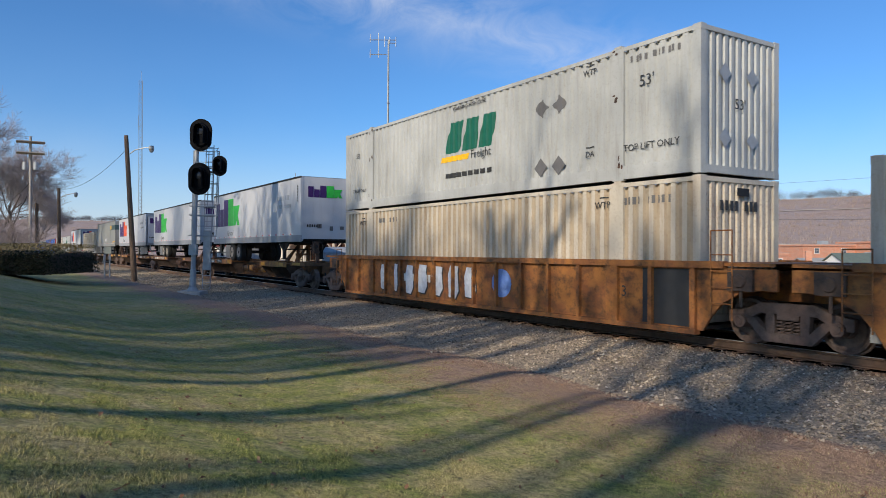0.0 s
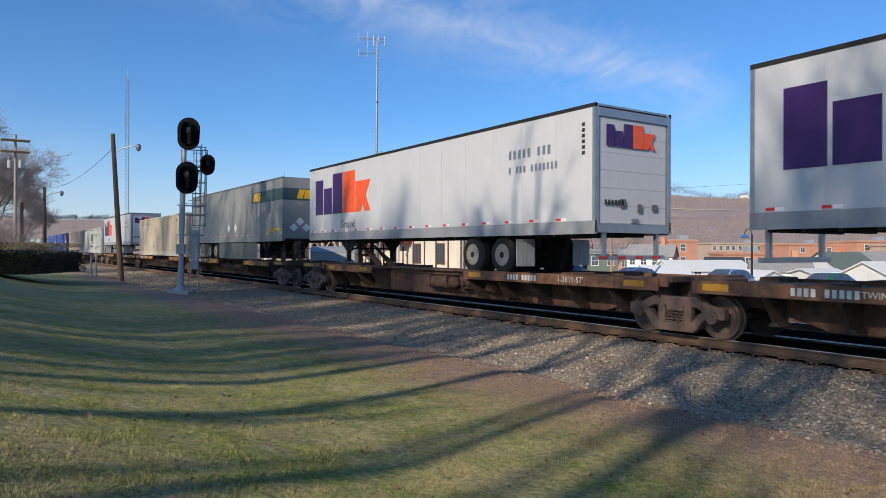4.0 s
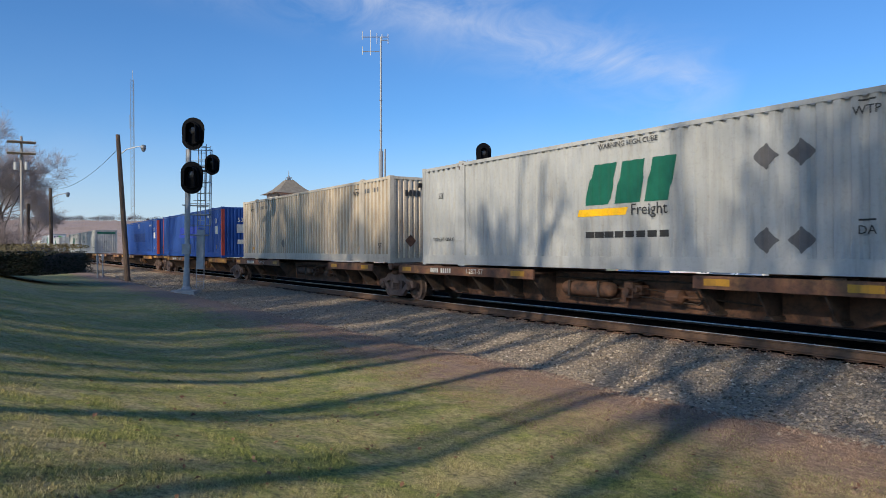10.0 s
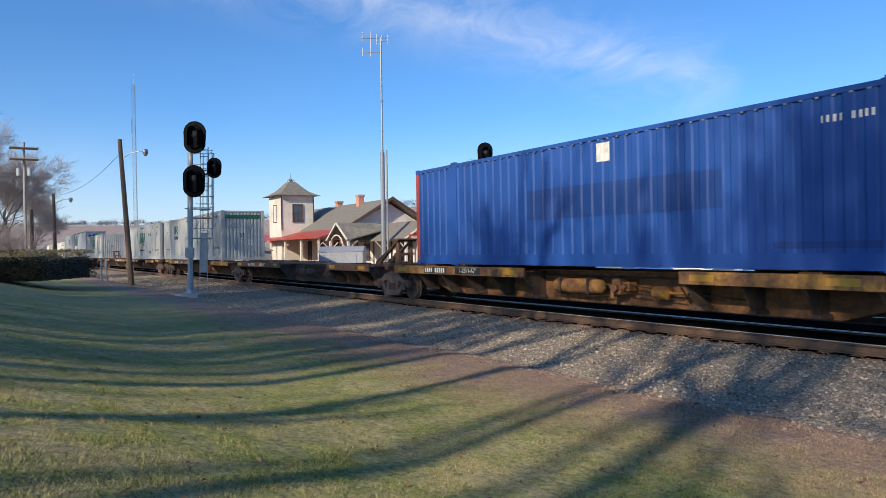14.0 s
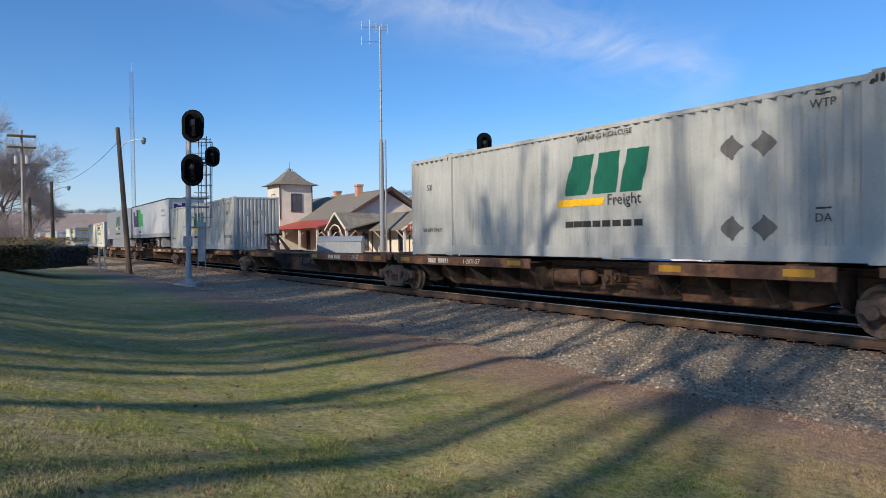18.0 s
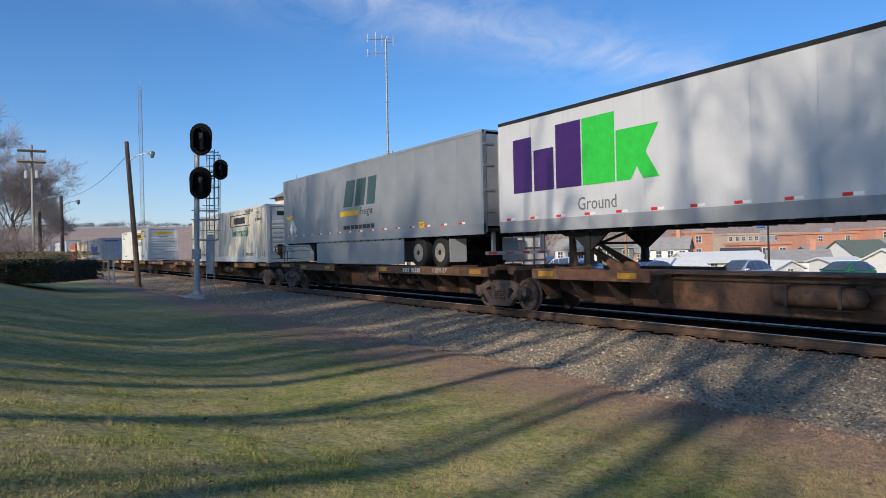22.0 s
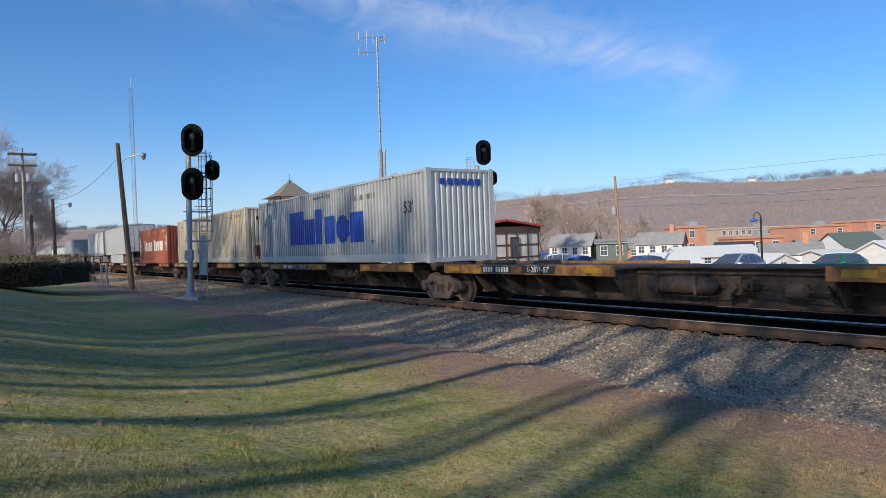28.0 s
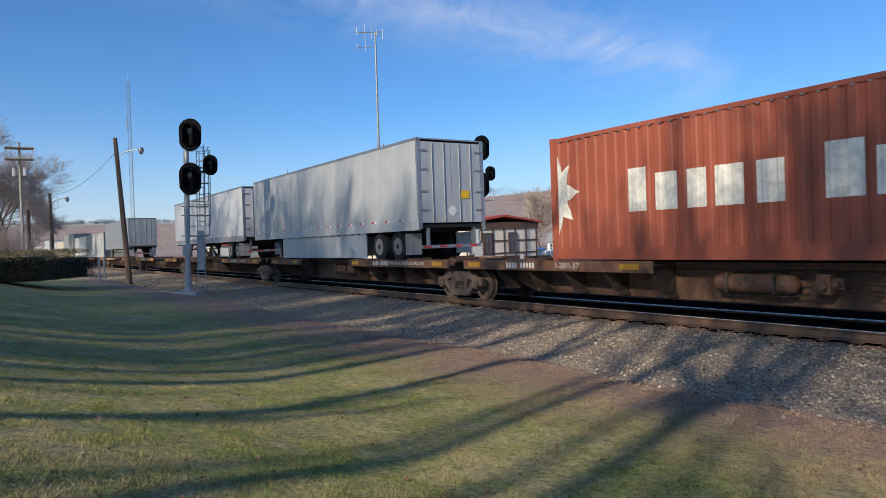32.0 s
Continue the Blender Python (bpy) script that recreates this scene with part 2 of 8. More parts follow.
def brick_material(name, brick, mortar):
    k = Nodes(name, 0.9)
    b = k.t.nodes.new("ShaderNodeTexBrick")
    b.inputs["Color1"].default_value = (*brick, 1)
    b.inputs["Color2"].default_value = (*(c * 0.75 for c in brick), 1)
    b.inputs["Mortar"].default_value = (*mortar, 1)
    b.inputs["Scale"].default_value = 2.2
    cut = k.t.nodes.new("ShaderNodeSeparateXYZ")
    k.link(k.c.outputs["Object"], cut.inputs[0])
    along = k.t.nodes.new("ShaderNodeMath")
    along.operation = "ADD"
    k.link(cut.outputs["X"], along.inputs[0])
    k.link(cut.outputs["Y"], along.inputs[1])
    flat_xz = k.t.nodes.new("ShaderNodeCombineXYZ")
    k.link(along.outputs[0], flat_xz.inputs["X"])
    k.link(cut.outputs["Z"], flat_xz.inputs["Y"])
    k.link(flat_xz.outputs[0], b.inputs[0])
    col = k.mix(0.5, b.outputs["Color"], k.ramp(k.noise(0.4, 4), [(0.3, 0.7), (0.7, 1.0)]), "MULTIPLY")
    return k.done(col)


M = {}
M["ground"] = ground_material("winter_grass")
M["blade"] = blade_material("grass_blades")
M["dead_blade"] = island_material("dead_grass_blades", [(0.0, (0.12, 0.072, 0.048)), (0.5, (0.33, 0.21, 0.145)), (1.0, (0.60, 0.43, 0.31))])
M["ballast"] = stone_material("ballast", [(0.0, (0.09, 0.07, 0.052)), (0.4, (0.31, 0.245, 0.17)), (0.75, (0.44, 0.345, 0.245)), (1.0, (0.58, 0.48, 0.36))], 30)
M["stone"] = island_material("ballast_stone", [(0.0, (0.10, 0.08, 0.056)), (0.45, (0.34, 0.27, 0.19)), (0.9, (0.48, 0.385, 0.28)), (1.0, (0.68, 0.58, 0.46))])
# near-black: oil, and the shade under the train put into the colour
M["oily_shade"] = stone_material("oily_shaded_ballast", [(0.0, (0.004, 0.004, 0.004)), (0.5, (0.009, 0.008, 0.007)), (1.0, (0.022, 0.019, 0.016))], 24, 0.0)
M["rail"] = plain("rusted_rail_steel", (0.14, 0.082, 0.05), 0.7, 0.0, 0.3, 5)
M["rail_head"] = plain("polished_rail_head", (0.85, 0.87, 0.9), 0.45, 0.4, 0.06)
# darker than creosote alone: includes the shade under the train
M["tie"] = wood_material("shaded_creosoted_tie", (0.008, 0.006, 0.005), (0.026, 0.019, 0.014))
M["yellow"] = rusty("worn_yellow_paint", (0.52, 0.25, 0.04), (0.25, 0.105, 0.045), (0.09, 0.05, 0.032), cover=0.45)
M["sill_rust"] = rusty("rusty_side_sill", (0.36, 0.19, 0.07), (0.20, 0.09, 0.05), (0.08, 0.045, 0.032), cover=0.36)
M["marker"] = painted("reflective_yellow", (0.52, 0.255, 0.015), 0.4, amount=0.9)
M["rust"] = rusty("rust_brown_steel", (0.19, 0.09, 0.05), (0.12, 0.062, 0.04), (0.045, 0.032, 0.025), cover=0.5)
M["rust_orange"] = rusty("orange_brown_steel", (0.28, 0.125, 0.045), (0.15, 0.065, 0.028), (0.06, 0.035, 0.022), cover=0.48)
M["well"] = rusty("rusty_orange_well", (0.40, 0.155, 0.035), (0.24, 0.085, 0.028), (0.09, 0.045, 0.02), cover=0.5)
M["soot"] = rusty("sooty_steel", (0.075, 0.05, 0.036), (0.105, 0.062, 0.042), (0.02, 0.017, 0.015), cover=0.55)
M["truck"] = rusty("dusty_truck_steel", (0.19, 0.13, 0.10), (0.13, 0.08, 0.062), (0.065, 0.046, 0.038), cover=0.5)
M["tread"] = plain("worn_wheel_tread", (0.20, 0.15, 0.13), 0.4, 0.7, 0.2)
M["grey_box"] = painted("pale_grey_container_paint", (0.42, 0.425, 0.41), 0.5, (0.16, 0.13, 0.10), 0.65)
M["tan_end"] = painted("rust_streaked_cream_paint", (0.58, 0.50, 0.39), 0.6, (0.16, 0.065, 0.03), 1.4, streak=(5, 5, 0.22))
M["tan_box"] = painted("dirty_cream_container_paint", (0.57, 0.505, 0.405), 0.55, (0.20, 0.11, 0.055), 0.8)
M["blue_box"] = painted("faded_blue_container_paint", (0.004, 0.062, 0.285), 0.6, (0.02, 0.025, 0.07), 0.35, fade=0.12)
M["blue_patch"] = painted("fresh_blue_patch", (0.010, 0.045, 0.42), 0.4, (0.02, 0.02, 0.08), 0.2)
M["red_post"] = painted("faded_red_post_paint", (0.42, 0.055, 0.035), 0.5, (0.1, 0.03, 0.03), 0.4)
M["alu_box"] = painted("silver_container_skin", (0.50, 0.51, 0.515), 0.42, (0.16, 0.15, 0.14), 0.6, 0.25)
M["brick_box"] = painted("brick_red_container_paint", (0.33, 0.075, 0.035), 0.5, (0.10, 0.03, 0.02), 0.5)
M["white_box"] = painted("white_container_paint", (0.66, 0.65, 0.60), 0.45, (0.22, 0.20, 0.16), 0.5)
M["white_trailer"] = painted("white_trailer_skin", (0.54, 0.545, 0.57), 0.35, (0.3, 0.29, 0.28), 0.3, fade=0.05)
M["grey_trailer"] = painted("grey_trailer_skin", (0.28, 0.28, 0.265), 0.4, (0.2, 0.18, 0.16), 0.5, 0.1)
M["alu_trailer"] = painted("silver_trailer_skin", (0.30, 0.315, 0.34), 0.4, (0.3, 0.29, 0.28), 0.4, 0.3)
# rib recesses: their shade is put into the colour, along with dirt
M["alu_rib"] = painted("shade_in_silver_ribs", (0.31, 0.315, 0.33), 0.5, (0.1, 0.09, 0.08), 0.6)
M["tan_rib"] = painted("shade_and_dirt_in_tan_ribs", (0.45, 0.36, 0.25), 0.6, (0.16, 0.085, 0.04), 0.9)
M["pale_rib"] = painted("shade_and_stain_in_pale_ribs", (0.60, 0.535, 0.42), 0.6, (0.25, 0.15, 0.08), 0.6)
M["old_blue"] = painted("dull_dark_blue_patch", (0.003, 0.040, 0.195), 0.6, (0.02, 0.025, 0.07), 0.3)
M["spray_yellow"] = plain("faded_yellow_spray_paint", (0.34, 0.26, 0.04), 0.7, vary=0.4, scale=5)
M["skirt"] = painted("grey_green_skirt_panel", (0.13, 0.145, 0.13), 0.5, (0.1, 0.08, 0.06), 0.5)
M["trim"] = plain("aluminium_trim", (0.42, 0.42, 0.43), 0.4, 0.8)
M["dark"] = plain("black_underbody", (0.012, 0.011, 0.011), 0.7)
M["tyre"] = plain("tyre_rubber", (0.018, 0.018, 0.018), 0.85)
M["rim"] = painted("dirty_white_wheel_paint", (0.30, 0.27, 0.23), 0.6, (0.14, 0.08, 0.045), 1.3, streak=(4, 4, 4))
M["red_tape"] = plain("red_reflective_tape", (0.62, 0.03, 0.03), 0.35)
M["white_tape"] = plain("white_reflective_tape", (0.75, 0.75, 0.75), 0.35)
M["purple"] = plain("purple_vinyl", (0.045, 0.012, 0.11), 0.4)
M["orange"] = plain("orange_vinyl", (0.82, 0.10, 0.02), 0.4)
M["green"] = plain("bright_green_vinyl", (0.03, 0.48, 0.05), 0.4)
M["dark_green"] = plain("dark_green_vinyl", (0.008, 0.115, 0.07), 0.45)
M["slate"] = plain("slate_vinyl", (0.045, 0.085, 0.09), 0.45)
M["gold"] = plain("yellow_vinyl", (0.85, 0.48, 0.01), 0.4)
M["black_ink"] = plain("black_lettering", (0.03, 0.03, 0.03), 0.6)
M["blue_ink"] = plain("blue_lettering", (0.012, 0.06, 0.36), 0.45)
M["white_ink"] = plain("white_lettering", (0.68, 0.65, 0.57), 0.6, vary=0.25, scale=6)
M["grey_ink"] = plain("grey_placard", (0.13, 0.125, 0.125), 0.6)
M["teal"] = plain("teal_lettering", (0.01, 0.26, 0.20), 0.5)
M["spray"] = plain("chrome_spray_paint", (0.62, 0.64, 0.68), 0.45, vary=0.2)
M["scuff"] = rusty("scuffed_bare_steel", (0.05, 0.03, 0.022), (0.12, 0.05, 0.025), (0.02, 0.016, 0.014))
M["spray_blue"] = plain("blue_spray_paint", (0.16, 0.26, 0.55), 0.6, vary=0.35, scale=3)
M["signal"] = plain("black_signal_paint", (0.0014, 0.002, 0.004), 0.6, bump=0.0)
M["signal"].node_tree.nodes["Principled BSDF"].inputs["Specular IOR Level"].default_value = 0.1
# no sheen, so the painted-in shade stays black
for dull in ("oily_shade", "tie"):
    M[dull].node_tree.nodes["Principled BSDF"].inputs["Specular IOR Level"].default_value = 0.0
M["lens"] = plain("dark_glass_lens", (0.03, 0.03, 0.035), 0.08)
M["galv"] = plain("galvanised_steel", (0.30, 0.31, 0.32), 0.5, 0.5)
M["alu_paint"] = plain("aluminium_paint", (0.36, 0.37, 0.385), 0.5, 0.2)
M["concrete"] = plain("concrete", (0.42, 0.41, 0.39), 0.9, 0, 0.12, 4)
M["pole"] = wood_material("brown_utility_pole", (0.085, 0.055, 0.036), (0.19, 0.125, 0.085))
M["tan_pole"] = wood_material("tan_utility_pole", (0.30, 0.18, 0.105), (0.46, 0.30, 0.185))
M["grey_pole"] = wood_material("silvered_utility_pole", (0.26, 0.23, 0.21), (0.42, 0.38, 0.34))
M["bark"] = wood_material("bark", (0.06, 0.048, 0.040), (0.15, 0.12, 0.10))
# paler and greyer: distance haze is put into the twig colour
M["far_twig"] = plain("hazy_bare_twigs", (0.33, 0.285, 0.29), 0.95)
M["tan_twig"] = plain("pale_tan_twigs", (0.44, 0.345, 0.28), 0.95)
M["mud_flap"] = painted("dirty_pale_flap", (0.42, 0.42, 0.42), 0.6, (0.15, 0.12, 0.1), 0.8)
M["kick_band"] = painted("grey_lower_side_band", (0.30, 0.31, 0.33), 0.45, (0.12, 0.1, 0.08), 0.5)
M["twig"] = plain("bare_twigs", (0.24, 0.19, 0.18), 0.9)
M["hedge"] = island_material("evergreen_hedge", [(0.0, (0.016, 0.024, 0.012)), (0.6, (0.034, 0.042, 0.02)), (1.0, (0.07, 0.065, 0.03))])
M["leaf"] = island_material("fallen_leaf", [(0.0, (0.10, 0.05, 0.03)), (0.6, (0.24, 0.12, 0.065)), (1.0, (0.40, 0.25, 0.14))])
M["hedge_top"] = island_material("dry_hedge_top", [(0.0, (0.20, 0.15, 0.06)), (1.0, (0.44, 0.33, 0.14))])
M["stucco"] = painted("cream_stucco", (0.70, 0.635, 0.54), 0.85, (0.4, 0.33, 0.22), 0.25)
M["timber"] = plain("dark_brown_timber", (0.10, 0.06, 0.045), 0.7)
M["shingle"] = plain("grey_brown_shingles", (0.21, 0.185, 0.15), 0.9, 0, 0.22, 3)
M["red_roof"] = plain("red_standing_seam_roof", (0.46, 0.075, 0.045), 0.5, 0, 0.15, 2)
M["slate_roof"] = plain("dark_slate_roof", (0.06, 0.065, 0.075), 0.6)
M["grey_roof"] = plain("weathered_grey_roof", (0.32, 0.31, 0.295), 0.85, 0, 0.15, 1)
M["red_brick"] = brick_material("red_brick", (0.66, 0.27, 0.16), (0.5, 0.42, 0.34))
M["tan_brick"] = brick_material("tan_brick", (0.60, 0.43, 0.31), (0.55, 0.5, 0.43))
M["siding"] = plain("white_siding", (0.72, 0.72, 0.69), 0.7, 0, 0.06, 2)
M["green_siding"] = plain("dark_green_siding", (0.13, 0.16, 0.135), 0.8, 0, 0.12, 2)
M["peach"] = plain("peach_painted_wall", (0.62, 0.40, 0.29), 0.8, 0, 0.08, 2)
M["glass"] = plain("dark_window_glass", (0.07, 0.09, 0.12), 0.06, 0.0, 0.1)
# pale blue base stands in for sky mirrored in the panes
M["car_glass"] = plain("sky_toned_car_glass", (0.30, 0.37, 0.45), 0.08, 0.6, 0.1)
M["asphalt"] = plain("asphalt", (0.06, 0.06, 0.062), 0.9, 0, 0.2, 3)
M["car_silver"] = plain("silver_car_paint", (0.46, 0.54, 0.66), 0.25, 0.4, 0.03)
M["car_blue"] = plain("pale_blue_car_paint", (0.09, 0.20, 0.48), 0.25, 0.2, 0.03)
M["car_green"] = plain("bright_green_car_paint", (0.02, 0.17, 0.07), 0.25, 0.1, 0.03)
M["car_white"] = plain("white_car_paint", (0.72, 0.72, 0.72), 0.25, 0.0, 0.03)
M["tail"] = plain("red_lamp_plastic", (0.4, 0.02, 0.02), 0.2)
M["chrome"] = plain("brushed_metal", (0.6, 0.6, 0.6), 0.3, 0.9)


def hill_material():
    """Leafless woods seen from afar: rosy and grey-brown stands, darker hollows, fine upright grain."""
    k = Nodes("leafless_hill_woods", 0.95)
    col = k.ramp(k.noise(0.011, 6, 0.65, (1, 1, 2.0)), [(0.32, (0.29, 0.21, 0.18)), (0.45, (0.43, 0.315, 0.26)), (0.56, (0.37, 0.295, 0.275)), (0.68, (0.50, 0.375, 0.30))])
    col = k.mix(0.55, col, k.ramp(k.noise(0.22, 6, 0.8, (1, 1, 0.3)), [(0.32, 0.45), (0.68, 1.0)]), "MULTIPLY")
    return k.done(col)


M["hill"] = hill_material()
M["woods"] = island_material("far_bare_trees", [(0.0, (0.25, 0.19, 0.165)), (0.6, (0.32, 0.25, 0.215)), (1.0, (0.38, 0.30, 0.26))])
M["ridge_twig"] = island_material("ridge_tree_twigs", [(0.0, (0.16, 0.12, 0.105)), (1.0, (0.27, 0.21, 0.19))])
M["meadow"] = plain("dry_meadow", (0.50, 0.41, 0.33), 0.95, 0, 0.3, 0.05)

# ---- building helpers ----
def box(bm, x0, x1, y0, y1, z0, z1):
    v = [bm.verts.new(p) for p in ((x0, y0, z0), (x1, y0, z0), (x1, y1, z0), (x0, y1, z0), (x0, y0, z1), (x1, y0, z1), (x1, y1, z1), (x0, y1, z1))]
    for f in ((0, 3, 2, 1), (4, 5, 6, 7), (0, 1, 5, 4), (1, 2, 6, 5), (2, 3, 7, 6), (3, 0, 4, 7)):
        bm.faces.new([v[i] for i in f])
    return v


def prism(bm, pts, a, b, axis="y"):
    """A closed outline in two axes, drawn out along the third from a to b."""
    def at(p, w):
        return (p[0], w, p[1]) if axis == "y" else (w, p[0], p[1]) if axis == "x" else (p[0], p[1], w)
    lo, hi = [bm.verts.new(at(p, a)) for p in pts], [bm.verts.new(at(p, b)) for p in pts]
    n = len(pts)
    faces = [bm.faces.new(lo), bm.faces.new(hi)]
    for i in range(n):
        faces.append(bm.faces.new((lo[i], lo[(i + 1) % n], hi[(i + 1) % n], hi[i])))
    bmesh.ops.recalc_face_normals(bm, faces=faces)


def tube(bm, p, q, r0, r1=None, n=8, caps=True):
    p, q = Vector(p), Vector(q)
    r1 = r0 if r1 is None else r1
    way = (q - p).normalized()
    side = way.orthogonal().normalized()
    up = way.cross(side)
    rings = []
    for c, r in ((p, r0), (q, r1)):
        rings.append([bm.verts.new(c + r * (math.cos(2 * math.pi * i / n) * side + math.sin(2 * math.pi * i / n) * up)) for i in range(n)])
    for i in range(n):
        bm.faces.new((rings[0][i], rings[0][(i + 1) % n], rings[1][(i + 1) % n], rings[1][i]))
    if caps:
        bm.faces.new(rings[0][::-1])
        bm.faces.new(rings[1])


def lathe(bm, profile, n=20, axis="y", centre=(0, 0, 0)):
    """A turned shape: (radius, along) pairs round an axis."""
    cx, cy, cz = centre
    rings = []
    for r, a in profile:
        ring = []
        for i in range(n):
            c, s = r * math.cos(2 * math.pi * i / n), r * math.sin(2 * math.pi * i / n)
            ring.append(bm.verts.new((cx + c, cy + a, cz + s) if axis == "y" else (cx + c, cy + s, cz + a) if axis == "z" else (cx + a, cy + c, cz + s)))
        rings.append(ring)
    faces = []
    for a, b in zip(rings, rings[1:]):
        for i in range(n):
            faces.append(bm.faces.new((a[i], a[(i + 1) % n], b[(i + 1) % n], b[i])))
    faces += [bm.faces.new(rings[0]), bm.faces.new(rings[-1])]
    bmesh.ops.recalc_face_normals(bm, faces=faces)


def mesh_of(name, bm, material, bevel=0.0, smooth=False):
    if bevel:
        edges = [e for e in bm.edges if len(e.link_faces) == 2 and e.calc_face_angle(0) > 0.6]
        bmesh.ops.bevel(bm, geom=edges, offset=bevel, segments=1, affect="EDGES", clamp_overlap=True)
    me = bpy.data.meshes.new(name)
    bm.to_mesh(me)
    bm.free()
    me.materials.append(M[material])
    if smooth:
        for p in me.polygons:
            p.use_smooth = True
    return me


def part(name, bm, material, parent, label="", bevel=0.0, smooth=False, at=None):
    """Links a bmesh, or a mesh that others share, as one mesh object under a thing or a part."""
    me = bm if isinstance(bm, bpy.types.Mesh) else mesh_of(name, bm, material, bevel, smooth)
    ob = new(name, me)
    ob.parent = parent
    if at is not None:
        ob.matrix_basis = at
    return tagged(ob, label)


def thing(name, label, category, at=None, group="", kind=""):
    ob = new(name)
    ob.empty_display_size = 0.2
    if at is not None:
        ob.matrix_basis = at
    return tagged(ob, label, category, group, kind)


def new_bm():
    return bmesh.new()


def raw_mesh(name, verts, faces, material, smooth=False):
    me = bpy.data.meshes.new(name)
    me.from_pydata(verts, [], faces)
    me.materials.append(M[material])
    if smooth:
        me.polygons.foreach_set("use_smooth", [True] * len(me.polygons))
    return me


LETTERS = {}
SHIFT = [0.0]      # how far the marks of the next container stand above or below the usual height


def letters(body, size, material, squeeze=1.0):
    """The mesh of a line of lettering, upright in x and z, facing -y, its middle at the origin."""
    key = (body, size, material, squeeze)
    if key not in LETTERS:
        cu = bpy.data.curves.new("lettering", "FONT")
        cu.body, cu.size, cu.align_x, cu.align_y, cu.extrude, cu.resolution_u = body, size, "CENTER", "CENTER", 0.002, 2
        ob = bpy.data.objects.new("lettering", cu)
        scene.collection.objects.link(ob)
        bpy.context.view_layer.update()
        me = bpy.data.meshes.new_from_object(ob.evaluated_get(bpy.context.evaluated_depsgraph_get()))
        me.transform(pose(0, 0, 0, 90) @ Matrix.Diagonal((squeeze, 1, 1, 1)))
        bpy.data.objects.remove(ob)
        me.materials.clear()
        me.materials.append(M[material])
        LETTERS[key] = me
    return LETTERS[key]


def write(body, size, material, parent, x, y, z, face="side", squeeze=1.0):
    turn = 0 if face == "side" else 90
    return part("lettering", letters(body, size, material, squeeze), material, parent, at=pose(x, y, z + SHIFT[0], 0, 0, turn))


def slab(bm, pts, y0, y1):
    prism(bm, pts, y0, y1)


RIBS = {}          # thing: start, rib step, wall y, rib depth, lowest and highest z of the ribbed wall


def cut_strip(pts, x0, x1):
    """The piece of an outline between two uprights."""
    for edge, keep in ((x0, 1), (x1, -1)):
        out = []
        for p, q in zip(pts, pts[1:] + pts[:1]):
            a, b = (p[0] - edge) * keep, (q[0] - edge) * keep
            if a >= 0:
                out.append(p)
            if a * b < 0:
                f = a / (a - b)
                out.append((edge, p[1] + (q[1] - p[1]) * f))
        pts = out
        if len(pts) < 3:
            return []
    return pts


def follow_ribs(bm, pts, ribs, lift):
    """Paint on a ribbed wall: the outline is cut at every fold and laid on the slopes and flats."""
    start, step, wall, depth = ribs[:4]
    lo, hi = min(p[0] for p in pts), max(p[0] for p in pts)
    k = math.floor((lo - start) / step)
    while start + k * step < hi:
        a = start + k * step
        for f0, f1, d0, d1 in ((0.0, 0.42, 0, 0), (0.42, 0.54, 0, 1), (0.54, 0.88, 1, 1), (0.88, 1.0, 1, 0)):
            x0, x1 = a + f0 * step, a + f1 * step
            piece = cut_strip(list(pts), x0, x1)
            if len(piece) < 3:
                continue
            v = [bm.verts.new((p, wall - 0.003 + lift + depth * (d0 + (d1 - d0) * (p - x0) / (x1 - x0)), q)) for p, q in piece]
            bm.faces.new(v)
        k += 1


def decal(name, shapes, material, parent, y, face="side", x=0.0, label=""):
    """Flat painted shapes, each an outline in (along, up), a few millimetres proud of a wall."""
    if name in ("brand_mark", "brand_accent") and len(shapes) > 1:
        return [decal("brand_block", [s], material, parent, y, face, x, label) for s in shapes]
    bm = new_bm()
    ribs = RIBS.get(parent.name) if face == "side" else None
    for pts in shapes:
        pts = [(p[0], p[1] + SHIFT[0]) for p in pts]
        zs = [p[1] for p in pts]
        if ribs and ribs[4] < min(zs) and max(zs) < ribs[5]:
            follow_ribs(bm, pts, ribs, y + HALF)
        else:
            prism(bm, pts, y - 0.004, y)
    bmesh.ops.remove_doubles(bm, verts=bm.verts[:], dist=0.0005)
    m = mesh_of(name, bm, material)
    ob = part(name, m, material, parent, label, at=None if face == "side" else pose(x, 0, 0, 0, 0, 90))
    return tagged(ob, label, kind="stuff") if len(shapes) > 5 else ob


def bar(x, z, w, h, slant=0.0):
    return [(x, z), (x + w, z), (x + w + slant, z + h), (x + slant, z + h)]


def disc(x, z, rx, rz, n=14):
    return [(x + rx * math.cos(2 * math.pi * i / n), z + rz * math.sin(2 * math.pi * i / n)) for i in range(n)]


def diamond(x, z, r):
    return [(x, z - r), (x + r, z), (x, z + r), (x - r, z)]


def limb_tubes(verts, faces, pts, radii, n):
    rings = []
    for i, p in enumerate(pts):
        way = (pts[min(i + 1, len(pts) - 1)] - pts[max(i - 1, 0)]).normalized()
        side = way.orthogonal().normalized()
        up = way.cross(side)
        base = len(verts)
        for k in range(n):
            a = 2 * math.pi * k / n
            verts.append(tuple(p + radii[i] * (math.cos(a) * side + math.sin(a) * up)))
        rings.append(base)
    for a, b in zip(rings, rings[1:]):
        for k in range(n):
            faces.append((a + k, a + (k + 1) % n, b + (k + 1) % n, b + k))

# ---- ground, stone bed and tracks ----
TRACK_Y, SECOND_Y, GAUGE = 12.7, 17.0, 0.7535
rng = random.Random(7)


